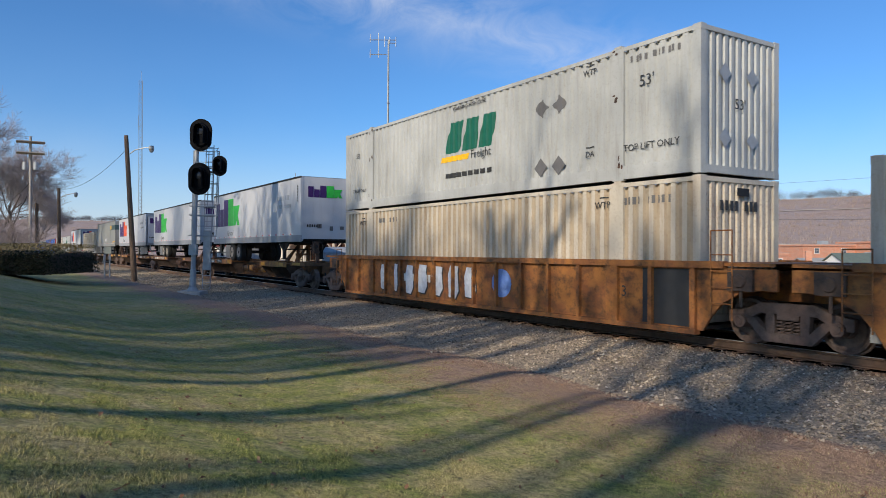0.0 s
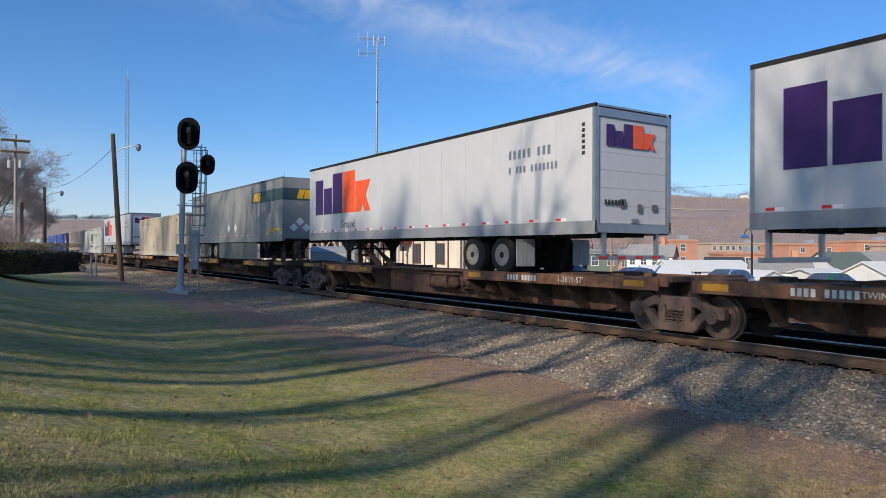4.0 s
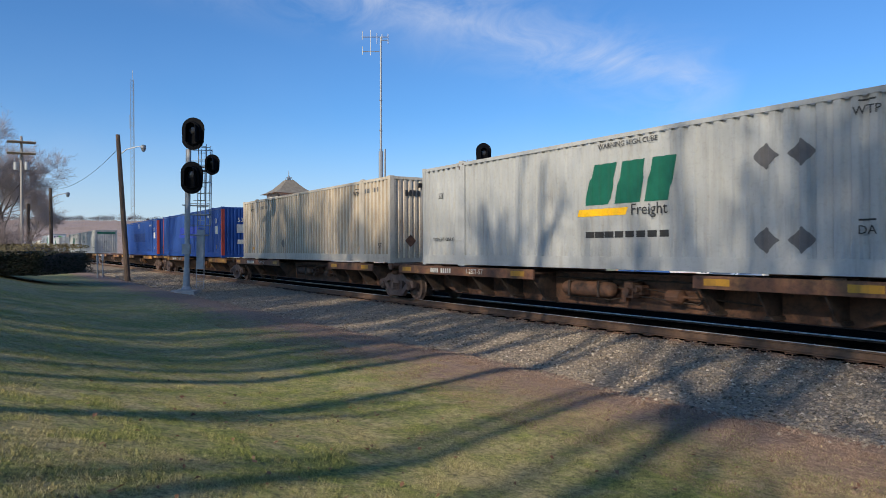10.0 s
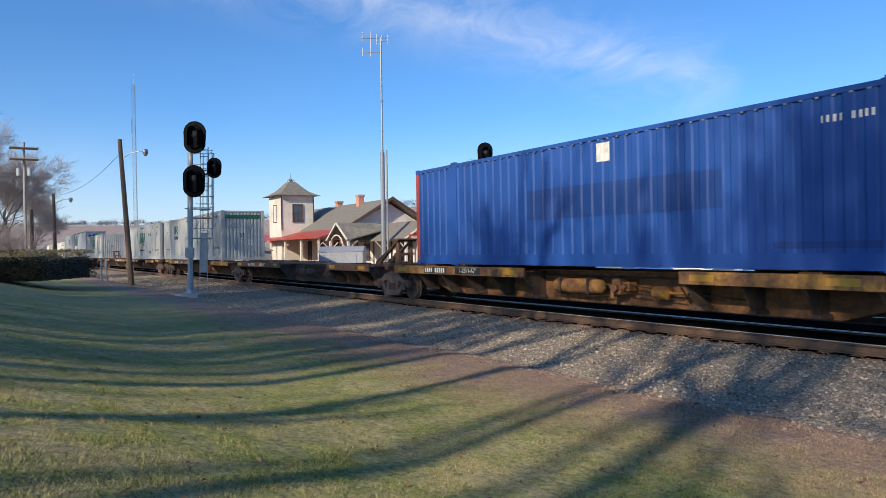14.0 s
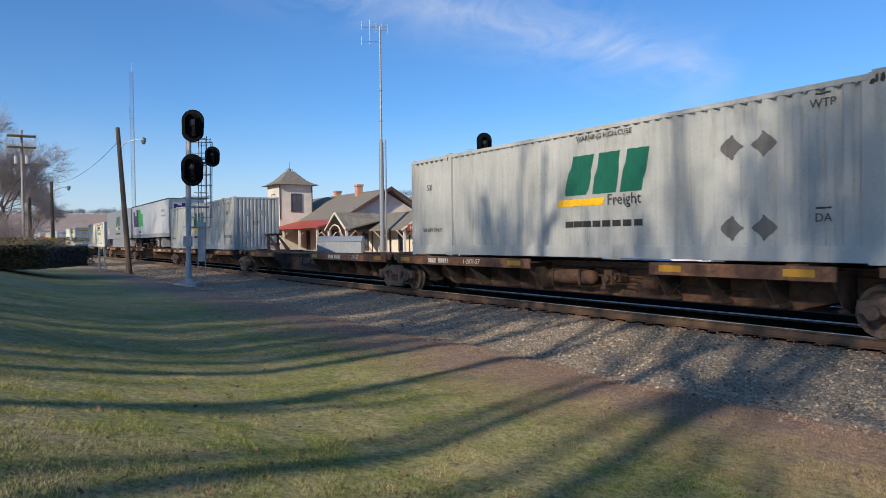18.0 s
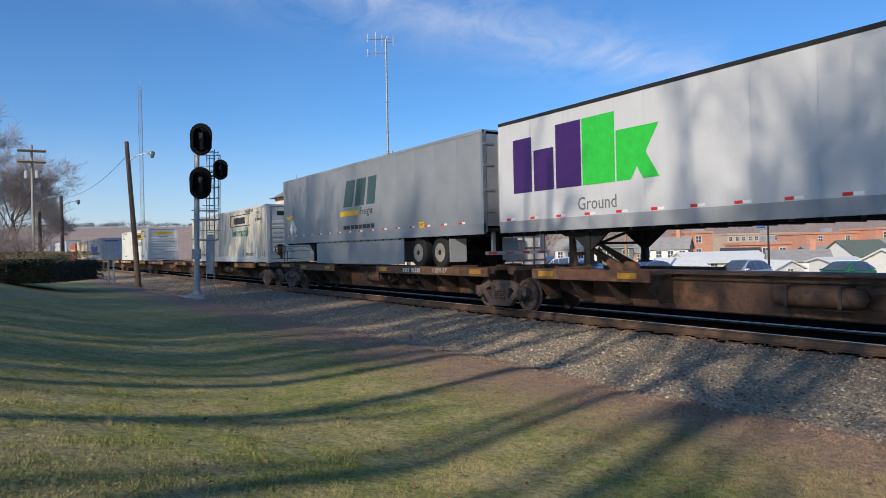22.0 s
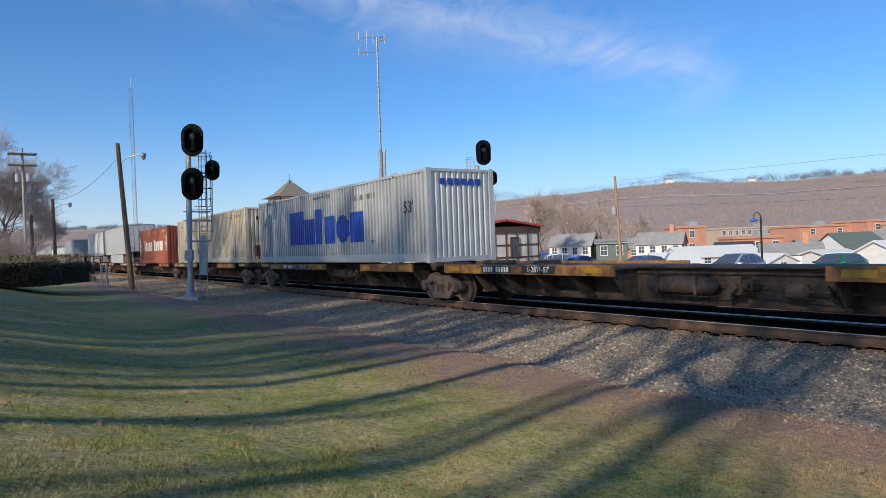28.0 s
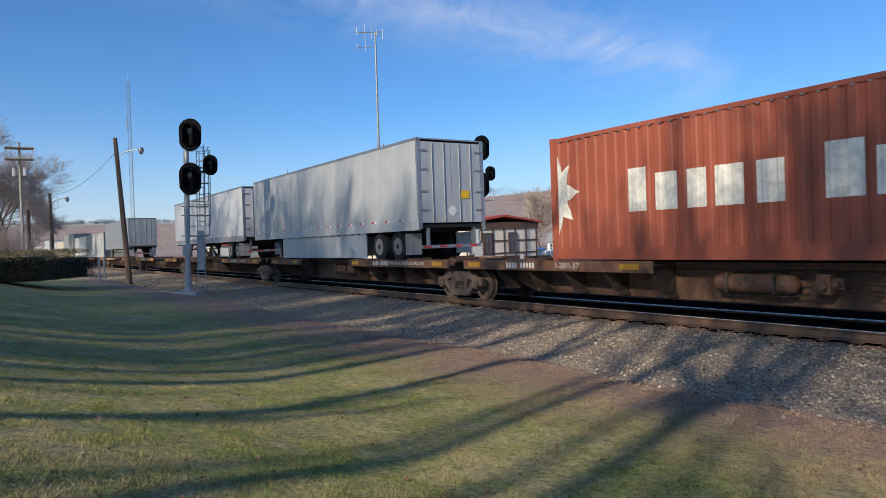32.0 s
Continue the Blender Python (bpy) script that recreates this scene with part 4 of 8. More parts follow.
def trailer(name, label, at_x, length, skin, rear_right, top_band="dark", skirt=False, bogie_in=2.3, roll_door=False, group="trailers on the train"):
    """A road trailer: smooth riveted sides, rails, landing gear, tandem wheels with dual tyres, bumper. rear_right: its doors face the train's head."""
    t = ride(thing(name, label, "trailer", group=group), at_x)
    h, b, top = length / 2, 2.12, 5.03
    r = 1 if rear_right else -1
    for s in (-1, 1):
        y0, y1 = sorted((s * HALF, s * (HALF - 0.05)))
        bm = new_bm()
        box(bm, -h + 0.05, h - 0.05, min(s * (HALF - 0.006), s * (HALF - 0.06)), max(s * (HALF - 0.006), s * (HALF - 0.06)), b + 0.15, top - 0.1)
        wall = part("side_wall", bm, skin, t)
        n = round(length / 1.22)
        wide = (length - 0.16) / n
        bm = new_bm()
        box(bm, 0, wide - 0.004, *sorted((s * HALF, s * (HALF - 0.005))), b + 0.27, top - 0.085)
        sheet = mesh_of("panel", bm, skin)
        for i in range(n):
            part("panel", sheet, skin, wall, at=pose(-h + 0.08 + i * wide, 0, 0))
        bm = new_bm()
        box(bm, -h, h, y0 - 0.01, y1 + 0.01, b - 0.03, b + 0.27)
        part("bottom_rail", bm, "kick_band" if skin == "white_trailer" else skin, t, bevel=0.01)
        bm = new_bm()
        box(bm, -h, h, y0 - 0.01, y1 + 0.01, top - 0.085, top)
        part("top_rail", bm, top_band, t, bevel=0.02)
        for e in (-1, 1):
            bm = new_bm()
            x0, x1 = sorted((e * h, e * (h - 0.09)))
            w0, w1 = sorted((s * (HALF + 0.004), s * (HALF - 0.12)))
            box(bm, x0, x1, w0, w1, b + 0.02, top - 0.02)
            part("corner_post", bm, "trim" if e == r else skin, t, bevel=0.02)
    bm = new_bm()
    x0, x1 = sorted((-r * (h - 0.01), -r * (h - 0.06)))
    box(bm, x0, x1, -HALF + 0.1, HALF - 0.1, b + 0.1, top - 0.04)
    part("nose_wall", bm, skin, t, bevel=0.02)
    if roll_door:
        bm = new_bm()
        x0, x1 = sorted((r * (h - 0.03), r * (h - 0.07)))
        box(bm, x0 - r * 0.02, x1 - r * 0.02, -HALF + 0.16, HALF - 0.16, b + 0.2, top - 0.26)
        door = part("roll_door", bm, skin, t, "white roll-up rear door")
        bm = new_bm()
        box(bm, x0, x1, -HALF + 0.16, HALF - 0.16, 0, (top - b - 0.5) / 6 - 0.006)
        sheet = mesh_of("door_panel", bm, skin)
        for i in range(6):
            part("door_panel", sheet, skin, door, at=pose(0, 0, b + 0.22 + i * (top - b - 0.5) / 6))
        bm = new_bm()
        x0, x1 = sorted((r * (h + 0.004), r * (h - 0.06)))
        box(bm, x0, x1, -HALF + 0.12, HALF - 0.12, top - 0.28, top - 0.09)
        box(bm, x0, x1, -HALF + 0.12, HALF - 0.12, b + 0.0, b + 0.2)
        part("door_header", bm, "trim", t)
        bm = new_bm()
        box(bm, min(r * (h - 0.03), r * (h + 0.02)), max(r * (h - 0.03), r * (h + 0.02)), -0.12, 0.12, b + 0.24, b + 0.34)
        part("door_latch", bm, "galv", door)
    for s in (-1, 1):
        if roll_door:
            break
        bm = new_bm()
        x0, x1 = sorted((r * (h - 0.01), r * (h - 0.05)))
        box(bm, x0, x1, 0.01 if s > 0 else -HALF + 0.13, HALF - 0.13 if s > 0 else -0.01, b + 0.2, top - 0.12)
        door = part("rear_door", bm, skin, t)
        bm = new_bm()
        for k in (0.3, 0.75):
            tube(bm, (r * (h + 0.01), s * k, b + 0.2), (r * (h + 0.01), s * k, top - 0.14), 0.018, n=6)
        part("lock_rod", bm, "galv", door)
        bm = new_bm()
        for z in (2.7, 3.3, 4.0, 4.6):
            box(bm, min(r * (h - 0.02), r * (h + 0.015)), max(r * (h - 0.02), r * (h + 0.015)), min(s * (HALF - 0.03), s * (HALF - 0.35)), max(s * (HALF - 0.03), s * (HALF - 0.35)), z, z + 0.06)
        part("hinge", bm, "galv", door)
    bm = new_bm()
    box(bm, -h + 0.02, h - 0.02, -HALF + 0.02, HALF - 0.02, top - 0.05, top - 0.005)
    part("roof", bm, "trim", t)
    bm = new_bm()
    box(bm, -h + 0.05, h - 0.05, -HALF + 0.05, HALF - 0.05, b + 0.04, b + 0.14)
    for i in range(int(length / 0.6)):
        x = -h + 0.3 + i * 0.6
        box(bm, x, x + 0.08, -HALF + 0.06, HALF - 0.06, b - 0.08, b + 0.04)
    part("floor_frame", bm, "dark", t)
    # tandem
    wx = r * (h - bogie_in)
    bm = new_bm()
    for s in (-1, 1):
        box(bm, wx - 1.4, wx + 1.4, s * 0.5 - 0.06, s * 0.5 + 0.06, b - 0.32, b - 0.06)
        for k in (-0.66, 0.66):
            box(bm, wx + k - 0.12, wx + k + 0.12, s * 0.5 - 0.05, s * 0.5 + 0.05, 1.55, b - 0.3)
    for k in (-0.66, 0.66):
        tube(bm, (wx + k, -1.0, 1.59), (wx + k, 1.0, 1.59), 0.07)
    part("suspension", bm, "dark", t)
    for k in (-0.66, 0.66):
        for s in (-1, 1):
            wheel = part("wheel", TYRE, "tyre", t, at=pose(wx + k, s * 1.02, 1.59, 0, 0, 0 if s < 0 else 180))
            part("rim", RIM, "rim", wheel)
            part("hub", HUB, "dark", wheel)
    for s in (-1, 1):
        bm = new_bm()
        box(bm, wx + r * 1.42 - 0.015, wx + r * 1.42 + 0.015, s * HALF - 0.3 * s - 0.3, s * HALF - 0.3 * s + 0.3, 1.3, 2.0)
        part("mud_flap", bm, "mud_flap", t, "pale hanging mud flap")
    # rear bumper
    bm = new_bm()
    xb = r * (h - 0.12)
    box(bm, xb - 0.05, xb + 0.05, -1.15, 1.15, 1.5, 1.6)
    for y in (-0.9, 0.9):
        box(bm, xb - 0.04, xb + 0.04, y - 0.05, y + 0.05, 1.6, b + 0.05)
    part("bumper", bm, "trim", t)
    decal("bumper_tape", [bar(-1.1 + i * 0.3, 1.52, 0.28, 0.06) for i in range(0, 8, 2)], "red_tape", t, 0, "end", xb + r * 0.052)
    # landing gear
    lx = -r * (h - 3.0)
    for s in (-1, 1):
        bm = new_bm()
        box(bm, lx - 0.07, lx + 0.07, s * 0.95 - 0.07, s * 0.95 + 0.07, 1.3, b + 0.05)
        box(bm, lx - 0.12, lx + 0.12, s * 0.95 - 0.12, s * 0.95 + 0.12, 1.27, 1.31)
        prism(bm, [(lx - 0.75, b - 0.02), (lx + 0.75, b - 0.02), (lx + 0.1, b - 0.5), (lx - 0.1, b - 0.5)], s * 0.95 - 0.03, s * 0.95 + 0.03)
        part("landing_leg", bm, "dark", t)
    bm = new_bm()
    tube(bm, (lx, -0.95, 1.65), (lx + 0.9 * r, -0.4, b - 0.05), 0.035)
    tube(bm, (lx, 0.95, 1.65), (lx + 0.9 * r, 0.4, b - 0.05), 0.035)
    tube(bm, (lx, -0.95, 1.75), (lx, 0.95, 1.75), 0.03)
    part("landing_brace", bm, "dark", t)
    if skirt:
        for s in (-1, 1):
            bm = new_bm()
            a, e = sorted((wx - r * 1.55, lx + r * 0.75))
            box(bm, a, e, s * 1.2 - 0.015, s * 1.2 + 0.015, 1.2, b + 0.01)
            part("side_skirt", bm, "skirt" if skin == "grey_trailer" else skin, t)
    # marker tape
    red, white = [], []
    n = int(length / 1.0)
    for i in range(n):
        x = -h + 0.3 + i * (length - 0.6) / n
        red += [bar(x, b + 0.29, 0.17, 0.06)]
        white += [bar(x + 0.17, b + 0.29, 0.17, 0.06)]
    decal("red_tape", red, "red_tape", t, -HALF - 0.002)
    decal("white_tape", white, "white_tape", t, -HALF - 0.002)
    return t


def tyre_mesh():
    bm = new_bm()
    for y in (0.0, 0.33):
        lathe(bm, [(0.30, y - 0.15), (0.46, y - 0.14), (0.505, y - 0.1), (0.505, y + 0.1), (0.46, y + 0.14), (0.30, y + 0.15)], 24)
    return mesh_of("tyre", bm, "tyre", smooth=False)


def rim_mesh():
    bm = new_bm()
    lathe(bm, [(0.29, -0.155), (0.305, -0.14), (0.27, -0.10), (0.17, -0.02), (0.14, -0.05), (0.10, -0.13), (0.06, -0.15)], 20)
    return mesh_of("rim", bm, "rim")


def hub_mesh():
    bm = new_bm()
    lathe(bm, [(0.115, -0.03), (0.11, -0.1), (0.085, -0.16), (0.03, -0.17)], 14)
    for i in range(10):
        a = i * 0.628
        # dark discs stand in for the shaded hand holes of the rim
        tube(bm, (0.225 * math.cos(a), -0.045, 0.225 * math.sin(a)), (0.225 * math.cos(a), -0.082, 0.225 * math.sin(a)), 0.036, n=8)
        tube(bm, (0.145 * math.cos(a), -0.03, 0.145 * math.sin(a)), (0.145 * math.cos(a), -0.075, 0.145 * math.sin(a)), 0.014, n=6)
    return mesh_of("hub", bm, "dark")


TYRE, RIM, HUB = tyre_mesh(), rim_mesh(), hub_mesh()


def parcel_mark(t, x, z, size, accent, face="side", end_x=0.0):
    """Three purple blocks and two in the accent colour, drawn as plain shapes."""
    y = -HALF - 0.004 if face == "side" else 0
    s = size
    decal("brand_mark", [bar(x, z, 0.72 * s, 1.35 * s), bar(x + 0.8 * s, z, 0.72 * s, 1.0 * s), bar(x + 1.6 * s, z, 0.84 * s, 1.5 * s)], "purple", t, y, face, end_x)
    decal("brand_accent", [bar(x + 2.48 * s, z, 0.98 * s, 1.5 * s), [(x + 3.5 * s, z), (x + 3.9 * s, z), (x + 4.06 * s, z + 0.26 * s), (x + 4.22 * s, z), (x + 4.64 * s, z), (x + 4.3 * s, z + 0.54 * s), (x + 4.64 * s, z + 1.08 * s), (x + 3.5 * s, z + 1.08 * s)]], accent, t, y, face, end_x)
    if face == "side":
        write("Ground", 0.42 * s, "grey_ink", t, x + 2.9 * s, y, z - 0.42 * s, squeeze=0.9)


def parcel_trailer(label, at_x, length, accent, rear_right):
    t = trailer("parcel_trailer", label, at_x, length, "white_trailer", rear_right, bogie_in=4.15, roll_door=rear_right)
    h = length / 2
    parcel_mark(t, -h + 0.62, 3.1, 1.03, accent)
    parcel_mark(t, -0.95, 4.1, 0.36, accent, "end", h + 0.002)
    decal("small_print", [bar(h - 3.05 + i * 0.185, 4.05, 0.1, 0.22) for i in range(9) if i != 5] + [bar(h - 3.05 + i * 0.145, 3.68, 0.08, 0.17) for i in range(13) if i not in (1, 5)], "trim", t, -HALF - 0.003)
    decal("serial_number", [bar(h - 0.42, 3.9 + i * 0.13, 0.1, 0.08) for i in range(6)], "black_ink", t, -HALF - 0.003)
    decal("serial_number", [bar(-1.0 + i * 0.11, 2.75, 0.07, 0.12) for i in range(6)], "black_ink", t, 0, "end", h + 0.003)
    decal("door_placard", [bar(-0.5, 2.7, 0.2, 0.2), bar(0.1, 2.6, 0.16, 0.2), bar(0.6, 2.65, 0.2, 0.16)], "grey_ink", t, 0, "end", h + 0.003)
    return t


# ---- spine cars, trucks and the well car ----
def wheel_mesh():
    bm = new_bm()
    for s in (-1, 1):
        y = s * GAUGE
        lathe(bm, [(0.06, y - s * 0.09), (0.46, y - s * 0.075), (0.455, y - s * 0.045), (0.425, y - s * 0.03), (0.42, y + s * 0.075), (0.36, y + s * 0.075), (0.30, y + s * 0.02), (0.16, y + s * 0.02), (0.13, y + s * 0.10), (0.06, y + s * 0.10)], 24)
    tube(bm, (0, -1.02, 0), (0, 1.02, 0), 0.075, n=10)
    me = mesh_of("wheelset", bm, "truck")
    return me


def side_frame_mesh(s):
    bm = new_bm()
    y0, y1 = sorted((s * 0.96, s * 1.1))
    prism(bm, [(-1.14, 0.62), (-0.8, 0.66), (-0.5, 0.80), (0.5, 0.80), (0.8, 0.66), (1.14, 0.62), (1.14, 0.40), (0.99, 0.40), (0.94, 0.50), (0.76, 0.46), (0.52, 0.60), (-0.52, 0.60), (-0.76, 0.46), (-0.94, 0.50), (-0.99, 0.40), (-1.14, 0.40)], y0, y1)
    prism(bm, [(-0.86, 0.52), (-0.62, 0.52), (-0.36, 0.27), (0.36, 0.27), (0.62, 0.52), (0.86, 0.52), (0.44, 0.10), (-0.44, 0.10)], y0, y1)
    for k in (-1, 1):
        prism(bm, [(k * 0.235, 0.2), (k * 0.40, 0.2), (k * 0.40, 0.66), (k * 0.235, 0.66)], y0, y1)
        tube(bm, (k * 0.89, s * 0.95, 0.43), (k * 0.89, s * 1.16, 0.43), 0.13, 0.12, 12)
        tube(bm, (k * 0.89, s * 1.16, 0.43), (k * 0.89, s * 1.18, 0.43), 0.07, 0.07, 8)
    return mesh_of("side_frame", bm, "truck", 0.012)


def spring_mesh():
    """One coil spring: a round bar wound six times."""
    verts, faces = [], []
    pts = [Vector((0.064 * math.cos(i * 0.7), 0.064 * math.sin(i * 0.7), 0.25 + i * 0.0065)) for i in range(54)]
    limb_tubes(verts, faces, pts, [0.014] * len(pts), 4)
    return raw_mesh("spring", verts, faces, "truck")


WHEELSET, FRAMES, SPRINGS = wheel_mesh(), (side_frame_mesh(-1), side_frame_mesh(1)), spring_mesh()
ROLLERS = []


def truck(at_x):
    t = ride(thing("rail_truck", "dusty dark steel two-axle truck with coil springs on the rail", "train truck", group="trucks under the train"), at_x)
    for i in (0, 1):
        part("side_frame", FRAMES[i], "truck", t)
        for k in (-0.155, 0.0, 0.155):
            part("spring", SPRINGS, "truck", t, at=pose(k, 1.03 * (2 * i - 1), 0))
    bm = new_bm()
    box(bm, -0.2, 0.2, -1.1, 1.1, 0.5, 0.68)
    lathe(bm, [(0.2, 0.66), (0.2, 0.74), (0.05, 0.74)], 14, "z")
    part("bolster", bm, "truck", t, bevel=0.02)
    bm = new_bm()
    for k in (-1, 1):
        box(bm, k * 0.42 - 0.06, k * 0.42 + 0.06, -0.9, 0.9, 0.36, 0.46)
        box(bm, k * 0.46 - 0.04, k * 0.46 + 0.04, -0.85, -0.66, 0.3, 0.52)
    part("brake_beam", bm, "soot", t)
    for k in (-0.87, 0.87):
        w = part("wheelset", WHEELSET, "truck", t, "steel wheels with worn bright treads", at=pose(k, 0, 0.42))
        ROLLERS.append((w, at_x, k))
    return t


def ladder_rail(bm, x, y, z0, z1, w=0.45):
    for a in (x, x + w):
        tube(bm, (a, y, z0), (a, y, z1), 0.014, n=6)
    tube(bm, (x, y, z1), (x + w, y, z1), 0.014, n=6)
    n = int((z1 - z0) / 0.3)
    for i in range(1, n):
        tube(bm, (x, y, z0 + i * 0.3), (x + w, y, z0 + i * 0.3), 0.012, n=6)


def spine_platform(x_front, x_rear, front_end, rear_end, hitch_at=None, deck_side="rear", color="rust", deck_text=""):
    """One platform of an articulated spine car between two trucks: spine, side sills, wheel decks, brackets, hitch stand, end gear."""
    mid, h = (x_front + x_rear) / 2, (x_front - x_rear) / 2
    marks = "yellow" if color != "rust" else "sill_rust"
    c = ride(thing("spine_car", "rust-brown skeletal spine car with worn yellow side sills" if marks == "yellow" else "rust-brown skeletal spine car with rusty sills and orange reflectors", "rail car", group="spine cars of the train"), mid)
    f, r = h + (0.9 if front_end else -0.25), -h - (0.9 if rear_end else -0.25)
    bm = new_bm()
    prism(bm, [(r, 0.62), (r, 1.06), (f, 1.06), (f, 0.62), (h - 1.5, 0.62), (h - 2.6, 0.30), (-h + 2.6, 0.30), (-h + 1.5, 0.62)], -0.46, 0.46)
    part("centre_sill", bm, color, c, bevel=0.015)
    bm = new_bm()
    box(bm, r, f, -0.60, 0.60, 1.06, 1.10)
    part("top_plate", bm, color, c)
    decks = [(-h + 0.4, -h + 7.2), (h - 5.3, h - 1.5)]
    if deck_side == "front":
        decks = [(h - 7.2, h - 0.4), (-h + 1.5, -h + 5.3)]
    for a, b in decks:
        for s in (-1, 1):
            bm = new_bm()
            y0, y1 = sorted((s * HALF, s * (HALF - 0.05)))
            box(bm, a, b, y0, y1, 0.90, 1.15)
            part("side_sill", bm, marks, c, "worn yellow side sill" if marks == "yellow" else "rusty side sill with flaking yellow paint", bevel=0.008)
            bm = new_bm()
            w0, w1 = sorted((s * 0.60, s * (HALF - 0.05)))
            box(bm, a, b, w0, w1, 1.04, 1.075)
            part("wheel_deck", bm, color, c)
            n = max(2, int((b - a) / 1.15))
            for i in range(n + 1):
                x = a + 0.1 + i * (b - a - 0.2) / n
                bm = new_bm()
                prism(bm, [(s * 0.46, 1.04), (s * (HALF - 0.05), 1.04), (s * (HALF - 0.05), 0.92), (s * 0.86, 0.42), (s * 0.46, 0.36)], x - 0.02, x + 0.02, "x")
                prism(bm, [(x - 0.1, 0.36), (x + 0.1, 0.36), (x + 0.06, 0.43), (x - 0.06, 0.43)], min(s * 0.46, s * 0.86), max(s * 0.46, s * 0.86))
                part("bracket", bm, "soot", c)
        for q in (a + 0.25, b - 0.9):
            decal("reflector", [bar(q, 0.965, 0.55, 0.13)], "marker", c, -HALF - 0.002)
    # container pedestals
    for x in (-8.0 if h > 8.2 else -h + 0.2, -5.95, 5.95, h - 0.3):
        for s in (-1, 1):
            bm = new_bm()
            box(bm, x - 0.2, x + 0.2, min(s * 0.5, s * 1.22), max(s * 0.5, s * 1.22), 1.08, 1.19)
            prism(bm, [(x - 0.1, 0.98), (x + 0.1, 0.98), (x + 0.15, 1.185), (x - 0.15, 1.185)], s * 1.2 - 0.04, s * 1.2 + 0.04)
            part("pedestal", bm, color, c, bevel=0.01)
    # air gear hung on the spine
    gear = "yellow" if color == "rust_orange" else "soot" if color == "soot" else "rust"
    bm = new_bm()
    lathe(bm, [(0.05, -0.86), (0.15, -0.8), (0.18, -0.7), (0.18, 0.66), (0.15, 0.76), (0.05, 0.82)], 16, "x", (0.0, -0.74, 0.72))
    part("air_reservoir", bm, gear, c, smooth=True)
    for x in (-0.5, 0.45):
        bm = new_bm()
        box(bm, x - 0.03, x + 0.03, -0.935, -0.46, 0.88, 0.92)
        box(bm, x - 0.03, x + 0.03, -0.945, -0.915, 0.55, 0.9)
        part("tank_strap", bm, "soot", c)
    bm = new_bm()
    box(bm, 1.18, 1.42, -0.86, -0.52, 0.58, 0.92)
    box(bm, 1.42, 1.62, -0.80, -0.56, 0.66, 0.86)
    tube(bm, (1.3, -0.86, 0.72), (1.3, -0.96, 0.72), 0.09, n=10)
    tube(bm, (1.52, -0.8, 0.76), (1.52, -0.9, 0.76), 0.06, n=8)
    box(bm, 1.06, 1.16, -0.8, -0.62, 0.48, 0.7)
    part("control_valve", bm, gear, c, bevel=0.012)
    bm = new_bm()
    lathe(bm, [(0.05, 2.25), (0.14, 2.27), (0.15, 2.6), (0.06, 2.64), (0.03, 2.66), (0.03, 3.1)], 12, "x", (0.0, -0.7, 0.66))
    part("brake_cylinder", bm, gear, c)
    bm = new_bm()
    tube(bm, (3.1, -0.7, 0.66), (4.6, -0.62, 0.58), 0.018, n=6)
    tube(bm, (3.05, -0.85, 0.8), (3.05, -0.55, 0.45), 0.022, n=6)
    part("brake_lever", bm, "soot", c)
    bm = new_bm()
    tube(bm, (-h + 1.0, -0.5, 0.95), (h - 1.0, -0.5, 0.95), 0.022, n=6)
    for x0, z0, x1, z1 in ((1.62, 0.8, 2.25, 0.72), (0.82, 0.78, 1.18, 0.8), (1.5, 0.62, 3.0, 0.52), (3.0, 0.52, 3.3, 0.8), (1.24, 0.58, 0.6, 0.5), (0.6, 0.5, -0.9, 0.52)):
        tube(bm, (x0, -0.72, z0), (x1, -0.68, z1), 0.016, n=6)
    part("brake_pipe", bm, "soot", c)
    if hitch_at is not None:
        x, d = hitch_at, (1 if hitch_at < 0 else -1)
        stand = []
        bm = new_bm()
        for s in (-1, 1):
            prism(bm, [(x - 0.13, 1.1), (x + 0.13, 1.1), (x + 0.07 - d * 0.05, 2.0), (x - 0.08 - d * 0.05, 2.0)], s * 0.26 - 0.05, s * 0.26 + 0.05)
        box(bm, x - 0.12, x + 0.12, -0.34, 0.34, 1.45, 1.55)
        leg = part("hitch_stand", bm, color, c, "rusty folding trailer hitch", bevel=0.01)
        bm = new_bm()
        prism(bm, [(x - 0.2, 1.96), (x + 0.2, 1.96), (x + 0.34, 2.03), (x + 0.3, 2.07), (x - 0.3, 2.07), (x - 0.34, 2.03)], -0.38, 0.38)
        part("hitch_plate", bm, "soot", leg)
        for s in (-1, 1):
            bm = new_bm()
            prism(bm, [(x + d * 0.05, 1.92), (x + d * 0.2, 1.86), (x + d * 1.6, 1.26), (x + d * 1.7, 1.1), (x + d * 1.3, 1.1), (x + d * 1.2, 1.24)], s * 0.26 - 0.05, s * 0.26 + 0.05)
            part("hitch_strut", bm, color, leg)
